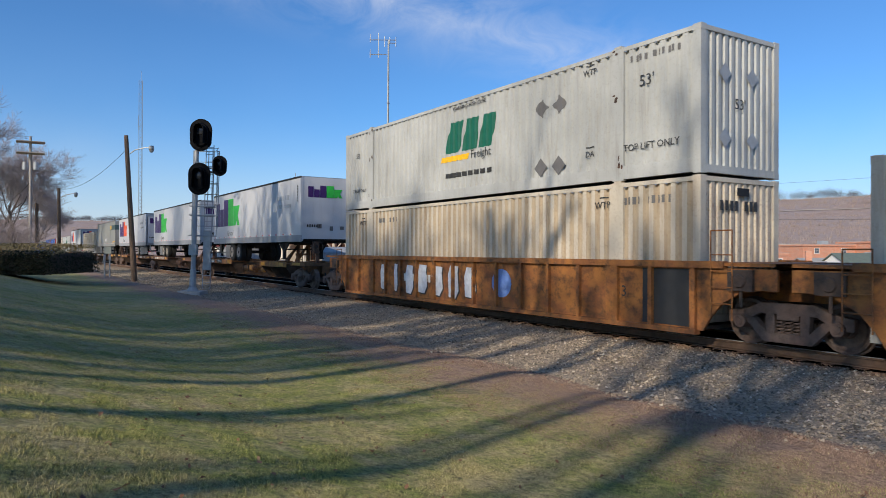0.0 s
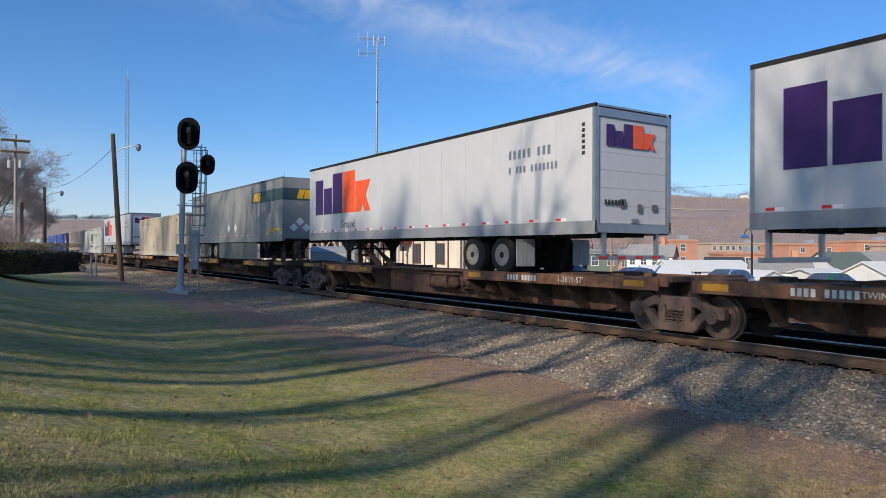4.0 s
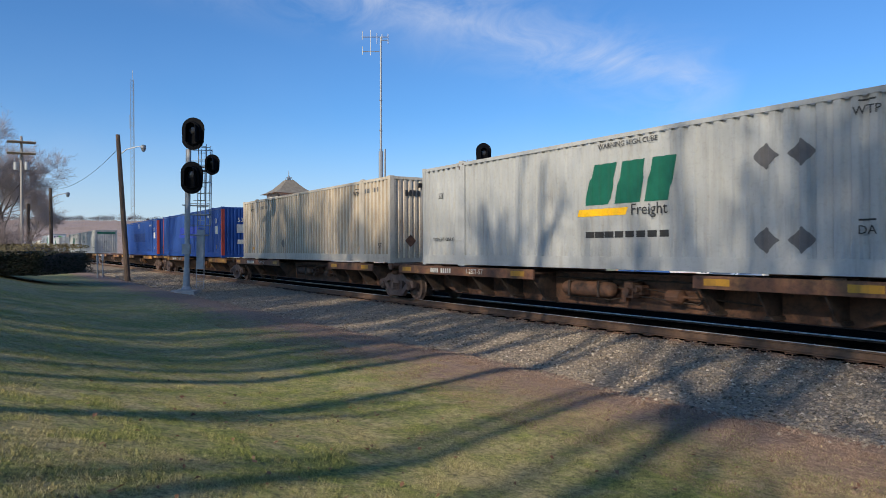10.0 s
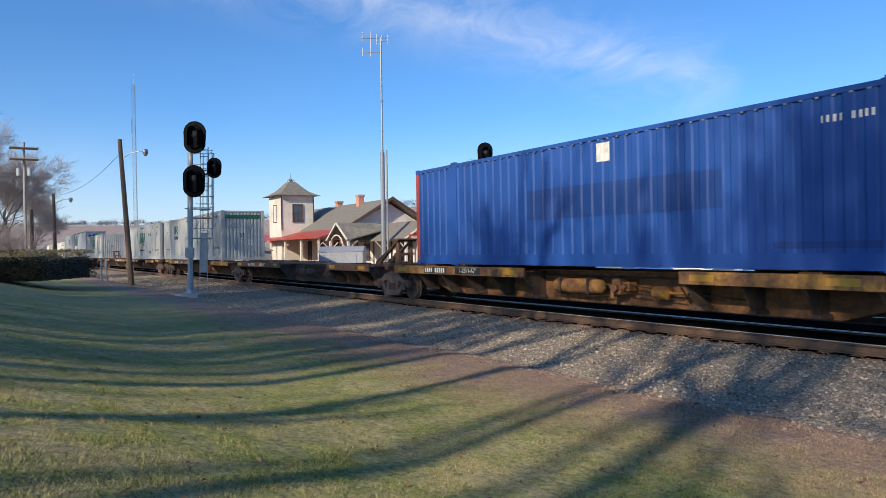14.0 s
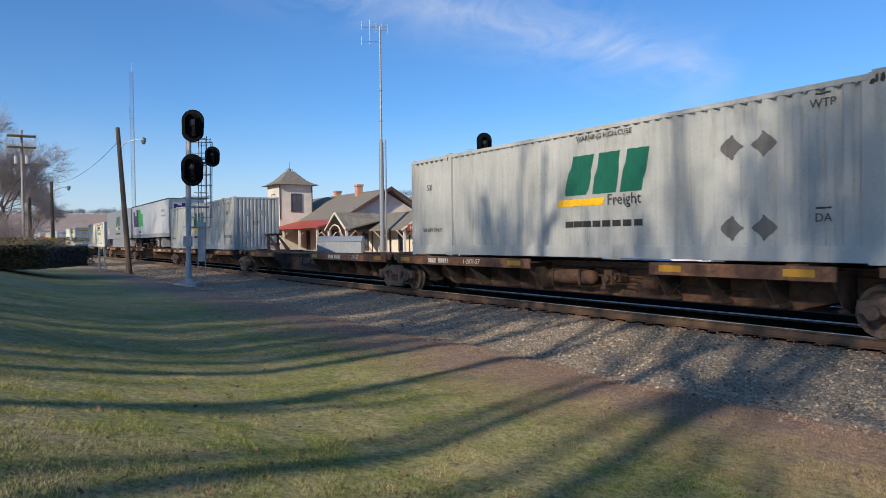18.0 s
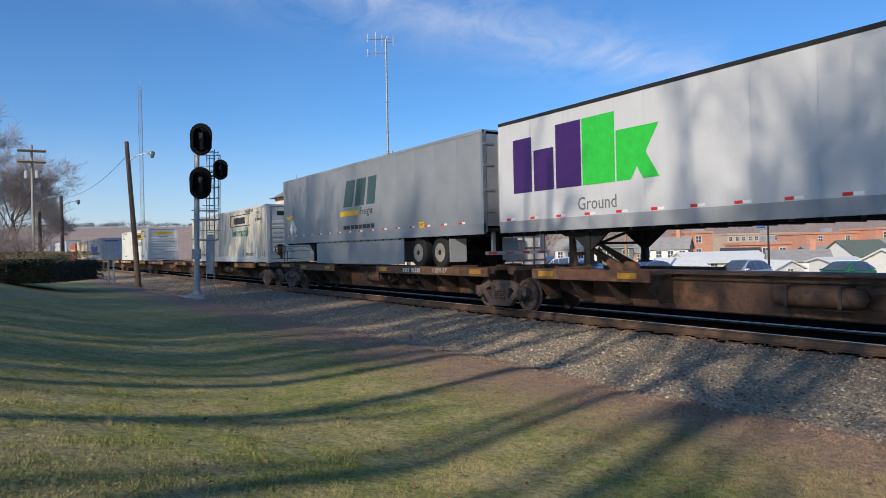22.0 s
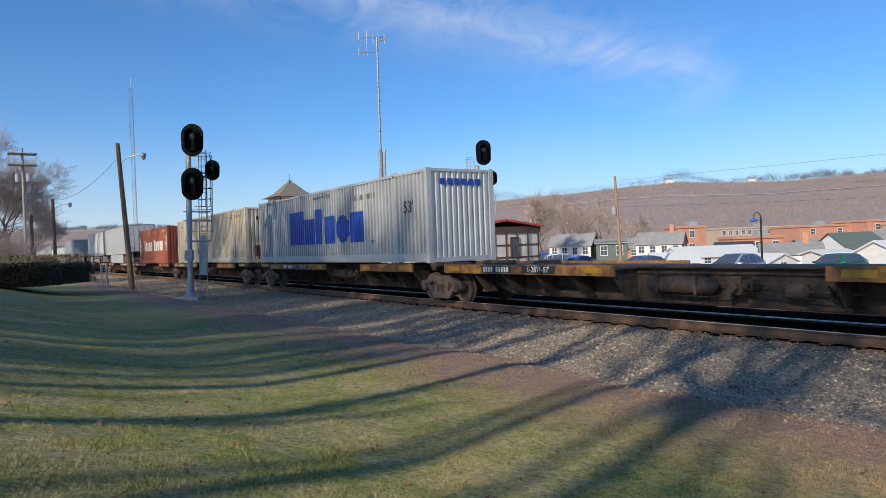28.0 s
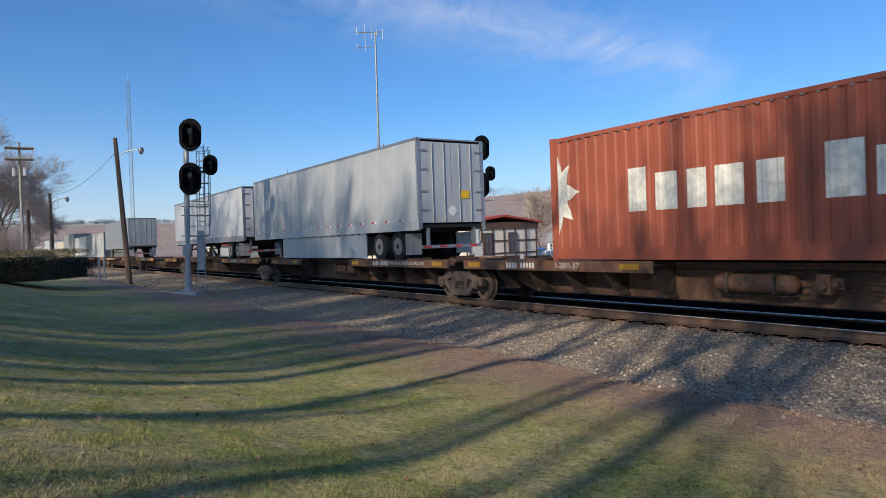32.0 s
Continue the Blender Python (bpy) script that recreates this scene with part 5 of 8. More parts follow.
    if front_end or rear_end:
        for on, e in ((front_end, 1), (rear_end, -1)):
            if not on:
                continue
            xe = e * (h + 0.85)
            bm = new_bm()
            box(bm, min(xe, xe - e * 1.7), max(xe, xe - e * 1.7), -HALF, -HALF + 0.06, 1.0, 1.16)
            box(bm, min(xe, xe - e * 1.7), max(xe, xe - e * 1.7), HALF - 0.06, HALF, 1.0, 1.16)
            box(bm, xe - 0.06, xe + 0.06, -HALF, HALF, 1.0, 1.14)
            box(bm, min(xe, xe - e * 1.7), max(xe, xe - e * 1.7), -HALF + 0.06, HALF - 0.06, 1.09, 1.12)
            part("end_platform", bm, color, c)
            decal("reflector", [bar(min(xe, xe - e * 1.6) + 0.1, 1.02, 1.0, 0.12)], "marker", c, -HALF - 0.003)
            bm = new_bm()
            ladder_rail(bm, xe - e * 0.5 - 0.2, -HALF + 0.03, 0.4, 1.75)
            part("grab_iron", bm, "soot", c)
            bm = new_bm()
            box(bm, min(xe, xe + e * 0.75), max(xe, xe + e * 0.75), -0.11, 0.11, 0.68, 0.9)
            prism(bm, [(xe + e * 0.55, 0.62), (xe + e * 0.95, 0.66), (xe + e * 0.95, 0.9), (xe + e * 0.55, 0.94)], -0.2, 0.12)
            part("coupler", bm, "soot", c, bevel=0.03)
            bm = new_bm()
            tube(bm, (xe + e * 0.1, -0.35, 0.7), (xe + e * 0.45, -0.38, 0.3), 0.03, n=6)
            tube(bm, (xe + e * 0.45, -0.38, 0.3), (xe + e * 0.8, -0.3, 0.42), 0.03, n=6)
            part("air_hose", bm, "dark", c)
            if e == 1:
                bm = new_bm()
                box(bm, xe - 0.35, xe - 0.2, -0.62, -0.5, 1.1, 2.1)
                box(bm, xe - 0.42, xe - 0.12, -0.75, -0.55, 1.55, 2.1)
                post = part("brake_post", bm, "rust", c, bevel=0.01)
                bm = new_bm()
                ring = 16
                for i in range(ring):
                    a, b2 = 2 * math.pi * i / ring, 2 * math.pi * (i + 1) / ring
                    tube(bm, (xe - 0.08, -0.65 + 0.27 * math.cos(a), 1.85 + 0.27 * math.sin(a)), (xe - 0.08, -0.65 + 0.27 * math.cos(b2), 1.85 + 0.27 * math.sin(b2)), 0.016, n=5)
                for i in range(6):
                    a = i * math.pi / 3
                    tube(bm, (xe - 0.08, -0.65, 1.85), (xe - 0.08, -0.65 + 0.27 * math.cos(a), 1.85 + 0.27 * math.sin(a)), 0.012, n=5)
                part("brake_wheel", bm, "soot", post)
    a, b = decks[0]
    m = (a + b) / 2
    if marks == "yellow":
        decal("lettering_plate", [bar(m - 1.5, 0.93, 1.3, 0.19), bar(m + 0.25, 0.93, 2.0 if deck_text.startswith("2-28") else 1.25, 0.19)], "black_ink", c, -HALF - 0.001)
    decal("serial_number", [bar(m - 1.42 + i * 0.115, 0.955, 0.075, 0.14) for i in range(10) if i != 4], "white_ink", c, -HALF - 0.006)
    large = deck_text.startswith("2-28")
    write(deck_text or "1-28'/1-57'", 0.27 if large else 0.15 if deck_text else 0.2, "white_ink", c, m + (1.25 if large else 0.88), -HALF - 0.009, 1.025)
    return c


def well_car(x_front, x_rear):
    mid, h = (x_front + x_rear) / 2, (x_front - x_rear) / 2
    c = ride(thing("well_car", "rusty orange double-stack well car with silver spray-painted shapes", "rail car"), mid)
    w = h - 1.75
    for s in (-1, 1):
        bm = new_bm()
        y0, y1 = sorted((s * 1.40, s * 1.36))
        box(bm, -w, w, y0, y1, 0.18, 1.42)
        part("side_panel", bm, "well", c)
        bm = new_bm()
        t0, t1 = sorted((s * 1.50, s * 1.34))
        box(bm, -w - 0.6, w + 0.6, t0, t1, 1.40, 1.53)
        part("top_chord", bm, "well", c, bevel=0.012)
        bm = new_bm()
        box(bm, -w, w, t0, t1, 0.12, 0.22)
        part("bottom_chord", bm, "well", c, bevel=0.012)
        n = 15
        for i in range(n + 1):
            x = -w + 0.06 + i * (2 * w - 0.12) / n
            bm = new_bm()
            q0, q1 = sorted((s * 1.49, s * 1.40))
            wide = 0.16 if abs(abs(x) - 6.0) < 0.5 else 0.045
            box(bm, x - wide, x + wide, q0, q1, 0.2, 1.41)
            part("side_post", bm, "well", c)
        for e in (-1, 1):
            bm = new_bm()
            xe = e * w
            prism(bm, [(xe, 0.2), (xe + e * 0.12, 0.2), (xe + e * 0.3, 0.48), (xe + e * 0.55, 0.76), (xe + e * 0.9, 0.95), (xe + e * 1.3, 1.02), (xe + e * 1.62, 1.02), (xe + e * 1.62, 1.4), (xe, 1.4)], min(s * 1.36, s * 1.42), max(s * 1.36, s * 1.42))
            part("end_gusset", bm, "well", c)
    bm = new_bm()
    box(bm, -w, w, -1.36, 1.36, 0.2, 0.27)
    part("well_floor", bm, "soot", c)
    for e in (-1, 1):
        bm = new_bm()
        xe = e * w
        box(bm, min(xe, xe + e * 1.75), max(xe, xe + e * 1.75), -0.5, 0.5, 0.8, 1.35)
        box(bm, min(xe, xe + e * 1.9), max(xe, xe + e * 1.9), -1.45, 1.45, 1.44, 1.5)
        part("end_sill", bm, "well", c, bevel=0.02)
        bm = new_bm()
        box(bm, xe + e * 0.95 - 0.25, xe + e * 0.95 + 0.25, -1.5, -1.43, 1.0, 1.38)
        tube(bm, (xe + e * 0.95, -1.46, 1.0), (xe + e * 0.95, -1.46, 0.72), 0.03, n=6)
        lathe(bm, [(0.11, -1.54), (0.13, -1.5), (0.13, -1.43)], 12, "y", (xe + e * 0.95, 0, 1.18))
        part("brake_gear", bm, "soot", c, "sooty brake cylinder and lever box")
        bm = new_bm()
        ladder_rail(bm, xe + e * 0.55 - 0.2, -1.5, 0.45, 1.75 if e < 0 else 2.1)
        part("grab_iron", bm, "well", c)
    y = -1.40
    decal("stencil_plate", [bar(w - 1.35, 0.25, 1.15, 1.12)], "black_ink", c, y - 0.002)
    write("53", 0.34, "black_ink", c, w - 1.95, y - 0.004, 0.85)
    write("48", 0.13, "white_ink", c, w - 1.15, y - 0.01, 1.2)
    decal("serial_number", [bar(-w + 4.4 + i * 0.17, 0.72, 0.12, 0.24) for i in range(10) if i != 4], "white_ink", c, y - 0.004)
    widths = (0.44, 0.24, 0.5, 0.56, 0.62, 0.56, 0.58)
    shapes, at = [], -5.15
    for i, wd in enumerate(widths):
        low, high = 0.40 - 0.03 * (i % 3), 1.22 + 0.03 * (i % 2)
        shapes.append([(at + 0.04, low), (at + wd * 0.7, low - 0.03), (at + wd, low + 0.2), (at + wd * 0.9, high - 0.18), (at + wd * 0.96, high), (at + wd * 0.2, high + 0.02), (at, high - 0.25)])
        at += wd + (0.54 if i < 2 else 0.29)
    decal("graffiti_shadow", [[(px + 0.05, pz - 0.045) for px, pz in q] for q in shapes], "black_ink", c, y - 0.002)
    decal("graffiti", shapes, "spray", c, y - 0.008, label="silver spray-painted block shapes")
    decal("paint_patch", [disc(1.75, 0.85, 0.42, 0.38, 18)], "spray_blue", c, y - 0.004)
    return c

# ---- what the train carries, from its head backwards: where each stands along the track at the start ----
TRUCKS = [-6.8, -26.1, -29.9, -47.5, -65.3, -83.4, -87.1, -104.2, -122.6, -140.2, -144.3, -161.5, -179.6, -197.1, -201.1, -218.4, -236.4, -254.0,
          -258.2, -274.5, -291.4, -308.3, -325.4, -341.7, -345.3, -361.6, -378.6, -395.6, -412.7, -428.4, -432.3, -449.7, -468.0, -485.4, -502.8, -520.0]
for x in TRUCKS:
    truck(x - 0.15)

well_car(12.6, -6.8)
well_car(-6.8, -26.1)
# (front truck, rear truck, coupler in front, coupler behind, hitch place, deck end, steel, lettering)
PLATFORMS = [(-29.9, -47.5, 1, 0, 6.2, "rear", "rust_orange", ""), (-47.5, -65.3, 0, 0, 6.2, "rear", "rust", "TWIN 28' ALL PURPOSE SPINE CAR"), (-65.3, -83.4, 0, 1, -6.6, "front", "rust", ""),
             (-87.1, -104.2, 1, 0, 6.4, "rear", "soot", ""), (-104.2, -122.6, 0, 0, None, "rear", "soot", ""), (-122.6, -140.2, 0, 1, -6.6, "front", "rust", ""),
             (-144.3, -161.5, 1, 0, None, "rear", "rust", ""), (-161.5, -179.6, 0, 0, None, "rear", "rust", ""), (-179.6, -197.1, 0, 1, None, "rear", "rust_orange", ""),
             (-201.1, -218.4, 1, 0, None, "rear", "rust_orange", ""), (-218.4, -236.4, 0, 0, 7.8, "rear", "rust", ""), (-236.4, -254.0, 0, 1, None, "rear", "rust_orange", ""),
             (-258.2, -274.5, 1, 0, None, "rear", "rust", ""), (-274.5, -291.4, 0, 0, -6.9, "front", "rust", ""), (-291.4, -308.3, 0, 0, None, "rear", "rust", ""),
             (-308.3, -325.4, 0, 0, -6.6, "front", "rust", ""), (-325.4, -341.7, 0, 1, -6.2, "front", "rust", ""),
             (-345.3, -361.6, 1, 0, None, "rear", "soot", ""), (-361.6, -378.6, 0, 0, 7.0, "rear", "rust", ""), (-378.6, -395.6, 0, 0, None, "rear", "soot", ""),
             (-395.6, -412.7, 0, 0, 7.5, "rear", "soot", ""), (-412.7, -428.4, 0, 1, None, "rear", "soot", ""),
             (-432.3, -449.7, 1, 0, None, "rear", "soot", "2-28'/1-57'"), (-449.7, -468.0, 0, 0, None, "rear", "rust", ""), (-468.0, -485.4, 0, 0, -6.4, "front", "rust", "TWIN 28' ALL PURPOSE SPINE CAR"),
             (-485.4, -502.8, 0, 0, -6.4, "front", "rust", ""), (-502.8, -520.0, 0, 1, None, "rear", "soot", "")]
for xf, xr, fe, re, hitch, deck, steel, text in PLATFORMS:
    spine_platform(xf, xr, fe, re, hitch, deck_side=deck, color=steel, deck_text=text)

# old spray paint on the spine of one platform, plain strokes
sprayed = [m for m, x in MOVERS if abs(x + 370.1) < 0.2][0]
for x0, n, size, mat in ((1.3, 7, 0.42, "spray_yellow"), (3.6, 6, 0.24, "spray")):
    strokes, r = [], random.Random(n)
    for i in range(n):
        u, w = x0 + i * size * 0.62, size * 0.13
        strokes.append([(u, 0.48), (u + w, 0.47), (u + w + size * 0.2, 0.5 + size), (u + size * 0.18, 0.5 + size * r.uniform(0.85, 1.1))])
        strokes.append([(u + w, 0.5 + size * 0.1 * i % 0.2), (u + size * 0.55, 0.52 + size * 0.5), (u + size * 0.5, 0.58 + size * 0.55), (u + w, 0.56 + size * 0.2)])
    decal("graffiti", strokes, mat, sprayed, -0.465)

LONG = 16.15
# stacked pair on the well car
c = container("container", "tall pale grey container with green slanted mark on a stacked pair", -16.65, LONG, "grey_box", 3.24, 2.9)
SHIFT[0] = 1.97
grey_markings(c)
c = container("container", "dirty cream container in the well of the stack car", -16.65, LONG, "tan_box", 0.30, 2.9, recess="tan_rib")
SHIFT[0] = -0.97
tan_markings(c)
SHIFT[0] = 0.0
for x, paint in ((2.6, "tan_box"),):
    container("container", "dirty cream container in the leading well", x, LONG, paint, 0.30, 2.9)

parcel_trailer("white parcel trailer with purple and green mark on a spine car", -36.8, 14.63, "green", False)
parcel_trailer("white parcel trailer with purple and green mark, nose ahead", -55.6, LONG, "green", False)
parcel_trailer("white parcel trailer with purple and orange mark, doors ahead", -75.5, LONG, "orange", True)

t = trailer("freight_trailer", "dull grey trailer with a dark green band and yellow mark", -94.8, LONG, "grey_trailer", False, "grey_ink", True, bogie_in=4.34)
y = -HALF - 0.004
decal("band", [[(3.72, 3.99), (8.07, 3.99), (8.07, 4.53), (4.0, 4.53)]], "slate", t, y)
decal("band", [bar(-HALF, 3.99, 2 * HALF, 0.54)], "slate", t, 0, "end", 8.077)
for face, x0, s, yy, ex in (("side", 4.04, 0.92, y - 0.005, 0), ("end", -0.62, 0.8, -0.005, 8.08)):
    decal("brand_mark", [bar(x0, 4.06, 0.36 * s, 0.42, 0.12), bar(x0 + 0.42 * s, 4.06, 0.36 * s, 0.42, 0.1), bar(x0 + 0.84 * s, 4.06, 0.3 * s, 0.42, 0.1)], "gold", t, yy, face, ex)
decal("number_plate_bars", [bar(6.55 + i * 0.11, 2.55, 0.08, 0.17) for i in range(11) if i != 4], "gold", t, y)
decal("size_plate", [bar(7.8, 2.44, 0.26, 0.23)], "white_tape", t, y)
write("53", 0.22, "black_ink", t, 7.93, y - 0.006, 2.555)
decal("lift_label", [bar(5.88, 2.42, 0.23, 0.24)], "gold", t, y)
write("LIFT", 0.1, "black_ink", t, 6.0, y - 0.006, 2.58)
for x, m in ((-0.09, "white_tape"), (1.13, "white_tape")):
    decal("placard", [diamond(x, 2.85, 0.24)], m, t, y)
decal("placard", [diamond(-0.45, 3.0, 0.2), diamond(-0.75, 2.72, 0.2), diamond(-0.15, 2.72, 0.2)], "white_tape", t, 0, "end", 8.08)

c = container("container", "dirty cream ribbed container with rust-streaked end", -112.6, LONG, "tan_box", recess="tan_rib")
tan_markings(c)
parcel_trailer("white parcel trailer with purple and orange mark, closed doors ahead", -133.0, LONG, "orange", True)
c = container("container", "pale grey ribbed container with a green slanted mark", -151.5, LONG, "grey_box")
grey_markings(c)
c = container("container", "dirty cream ribbed container on a spine car", -169.75, LONG, "tan_box", recess="tan_rib")
tan_markings(c)


def blue_markings(c, patch, patch_paint):
    y = OUT
    write("53", 0.42, "white_ink", c, 6.83, y, 3.36)
    decal("white_panel", [bar(6.6, 2.6, 0.5, 0.48)], "white_ink", c, y)
    decal("white_panel", [bar(-0.2, 3.56, 0.42, 0.42)], "white_ink", c, y)
    decal("yellow_label", [bar(6.75, 1.72, 0.18, 0.24)], "gold", c, y)
    decal("repainted_patch", patch, patch_paint, c, y)
    serial_bar(c, 4.85, 3.63, 9, 0.15, 0.1, "white_ink")
    e = 8.078
    write("53", 0.36, "white_ink", c, e, -0.2, 3.4, "end")
    decal("white_panel", [bar(-0.42, 2.65, 0.55, 0.5), bar(-0.38, 2.0, 0.5, 0.25)], "white_ink", c, 0, "end", e)


c = container("container", "faded blue ribbed container with red corner posts", -190.0, LONG, "blue_box", post="red_post", ribs=0.34, depth=0.03)
blue_markings(c, [[(-2.85, 2.5), (2.95, 2.45), (2.95, 3.15), (-2.4, 3.2)]], "blue_patch")
decal("repainted_patch", [bar(3.35, 2.25, 0.36, 0.9)], "old_blue", c, OUT)
c = container("container", "faded blue ribbed container with red posts, repainted patches", -208.4, LONG, "blue_box", post="red_post", ribs=0.34, depth=0.03)
blue_markings(c, [bar(-2.65, 2.36, 5.65, 0.74)], "old_blue")
decal("repainted_patch", [bar(4.0, 1.58, 1.9, 0.12)], "old_blue", c, OUT)

c = container("container", "pale grey ribbed container with small green mark", -247.05, LONG, "grey_box")
size_marks(c)
decal("brand_mark", [bar(-4.6, 3.1, 0.44, 0.56, 0.1), bar(-4.06, 3.28, 0.26, 0.12), bar(-3.88, 3.1, 0.42, 0.15, 0.03), bar(-3.86, 3.25, 0.2, 0.4, 0.08)], "dark_green", c, OUT)
decal("brand_line", [bar(-4.6 + i * 0.145, 2.66, 0.11, 0.24, 0.03) for i in range(8)], "black_ink", c, OUT)
write("WARNING HIGH CUBE", 0.17, "black_ink", c, 0.05, OUT, 3.85)
placard_set(c, 3.2, 1.88, "alu_paint", dx=0.64, dz=1.39)
decal("end_band", [bar(-1.05, 3.7, 2.1, 0.22)], "dark_green", c, 0, "end", 8.079)

c = container("container", "pale grey ribbed container with green mark and diamonds", -265.0, LONG, "grey_box")
grey_markings(c)
c = container("container", "pale grey ribbed container ahead of parcel trailers", -300.62, LONG, "grey_box")
grey_markings(c, placards=False)
placard_set(c, 3.4, 1.81, "grey_box", dx=0.65, dz=1.48)
parcel_trailer("white parcel trailer with purple and green mark, doors ahead", -317.1, LONG, "green", True)

t = trailer("freight_trailer", "silver-grey freight trailer with slanted dark mark and yellow bar", -334.0, LONG, "alu_trailer", True, "alu_trailer", True, bogie_in=3.2)
y = -HALF - 0.004
decal("brand_mark", [bar(-1.32, 3.4, 0.82, 1.0, 0.36), bar(-0.28, 3.4, 0.8, 1.0, 0.24), bar(0.72, 3.4, 0.66, 1.0, 0.22)], "slate", t, y)
decal("brand_bar", [bar(-1.62, 3.05, 1.58, 0.2, 0.06)], "gold", t, y)
write("Freight", 0.38, "black_ink", t, 0.68, y, 3.17)
decal("small_print", [bar(-1.33 + i * 0.34, 2.53, 0.28, 0.15) for i in range(8)], "black_ink", t, y)
decal("placard", [diamond(-7.1, 2.75, 0.22), diamond(-6.65, 2.75, 0.22), diamond(-6.9, 3.0, 0.22)], "white_tape", t, y)
decal("serial_number", [bar(-7.75 + i * 0.11, 3.2, 0.08, 0.14) for i in range(9)], "gold", t, y)
decal("lift_label", [bar(4.5, 2.32, 0.34, 0.26)], "gold", t, y)
write("LIFT", 0.14, "black_ink", t, 4.67, y - 0.006, 2.48)


def framed_mark(c, plate, ink):
    y = OUT
    decal("mark_panel", [bar(1.45, 3.2, 3.74, 0.66)], "black_ink", c, y)
    decal("mark_panel_face", [bar(1.5, 3.25, 3.64, 0.56)], plate, c, y - 0.005)
    decal("brand_line", [bar(2.25 + i * 0.29, 3.34, 0.23, 0.36) for i in range(7)], "black_ink", c, y - 0.01)
    decal("brand_swoosh", [[(1.6, 3.3), (2.05, 3.3), (1.75, 3.74), (1.6, 3.74)], [(5.05, 3.3), (4.7, 3.3), (4.95, 3.74), (5.05, 3.74)]], "gold", c, y - 0.01)
    write("Intermodal", 0.68, ink, c, 3.32, y, 2.85)
    for e in (-1, 1):
        write("STACK LIMIT 3 HIGH", 0.17, "black_ink", c, e * 5.15, y, 3.95, squeeze=0.9)
        write("TOP LIFT ONLY", 0.19, "black_ink", c, e * 5.14, y, 1.62)
        write("WTP", 0.24, "black_ink", c, e * 6.6, y, 3.80)
        write("OR", 0.2, "black_ink", c, e * 6.6, y, 3.62)
        decal("mark_bar", [bar(e * 6.6 - 0.14, 3.97, 0.28, 0.03)], "black_ink", c, y)
        decal("small_print", [bar(e * 6.6 - 0.5 + i * 0.09, 3.4, 0.06, 0.13) for i in range(6)], "black_ink", c, y)
        write("PIN LIFT", 0.18, "black_ink", c, e * 6.6 + 0.4, y, 3.46, squeeze=0.85)
    decal("mark_panel", [bar(-0.75, 3.6, 1.5, 0.22)], plate if plate == "gold" else "black_ink", c, 0, "end", 8.032)
    write("Intermodal", 0.2, ink, c, 8.032, 0.0, 3.44, "end")


c = container("container", "white ribbed container with a framed panel and teal lettering", -352.7, LONG, "white_box", louvre=True, ribs=0.3, recess="pale_rib")
framed_mark(c, "white_box", "teal")
c = container("container", "white smooth-ribbed container with a yellow panel", -386.2, LONG, "white_box", louvre=True, ribs=0.3, depth=0.015)
framed_mark(c, "gold", "dark_green")

c = container("container", "silver ribbed container with a large blue mark", -421.2, LONG, "alu_box", ribs=0.24, depth=0.06, recess="alu_rib")
y = OUT
decal("brand_mark", [bar(-3.91, 1.98, 1.7, 1.45), bar(-2.1, 1.97, 1.02, 1.08), bar(-0.9, 1.97, 0.7, 1.45), bar(0.06, 1.97, 1.0, 1.1), disc(1.77, 2.52, 0.6, 0.54, 20), bar(2.45, 1.97, 1.07, 1.13)], "blue_ink", c, y)
write("WARNING HIGH CUBE", 0.17, "black_ink", c, -0.15, y, 3.87)
write("53'", 0.56, "black_ink", c, 6.9, y, 3.0)
write("53'", 0.3, "black_ink", c, -7.2, y, 3.0)
write("DA", 0.2, "black_ink", c, 4.3, y, 1.95)
serial_bar(c, 2.9, 3.5, 10, 0.24, 0.17)
decal("end_mark", [bar(-0.8 + i * 0.27, 3.65, 0.2, 0.2) for i in range(6)], "blue_ink", c, 0, "end", 8.078)
c = container("container", "dirty cream ribbed container, weathered, on a spine car", -439.68, LONG, "tan_box", recess="tan_rib")
tan_markings(c)

c = container("container", "brick-red forty-foot container with white starburst and mark", -457.78, 12.19, "brick_box", 1.15, 2.93, lift=False, ribs=0.30, depth=0.03)
for x, w, high in ((-3.69, 0.5, 0.92), (-2.95, 0.52, 0.76), (-2.2, 0.46, 0.76), (-1.57, 0.6, 0.76), (-0.72, 0.54, 0.76), (0.5, 0.62, 0.92), (1.3, 0.54, 0.76), (1.98, 0.74, 0.76), (2.94, 0.54, 0.76), (3.62, 0.22, 0.76), (3.96, 0.22, 0.76)):
    decal("brand_letter_shape", [bar(x, 2.2, w, high)], "white_ink", c, OUT)
for sx, d, k in ((5.75, -1, 0.72), (-5.85, 1, 0.6)):
    decal("starburst", [[(sx, 2.2 + k * 0.35), (sx, 1.75), (sx + d * 0.22 * k, 2.2), (sx + d * 0.75 * k, 2.1), (sx + d * 0.5 * k, 2.55), (sx + d * 1.15 * k, 2.75), (sx + d * 0.5 * k, 2.95), (sx + d * 0.62 * k, 3.4), (sx + d * 0.2 * k, 3.25), (sx, 3.7)]], "white_ink", c, OUT)
decal("warning_label", [bar(5.05, 3.25, 0.1, 0.12)], "gold", c, OUT)
decal("warning_label", [[(4.15, 2.9), (4.33, 2.9), (4.24, 3.07)]], "gold", c, OUT)
serial_bar(c, 4.0, 3.68, 9, 0.13, 0.12, "white_ink")
for piece in c.children:     # a sea container is narrower than the inland ones
    piece.matrix_basis = Matrix.Diagonal((1, 0.942, 1, 1)) @ piece.matrix_basis

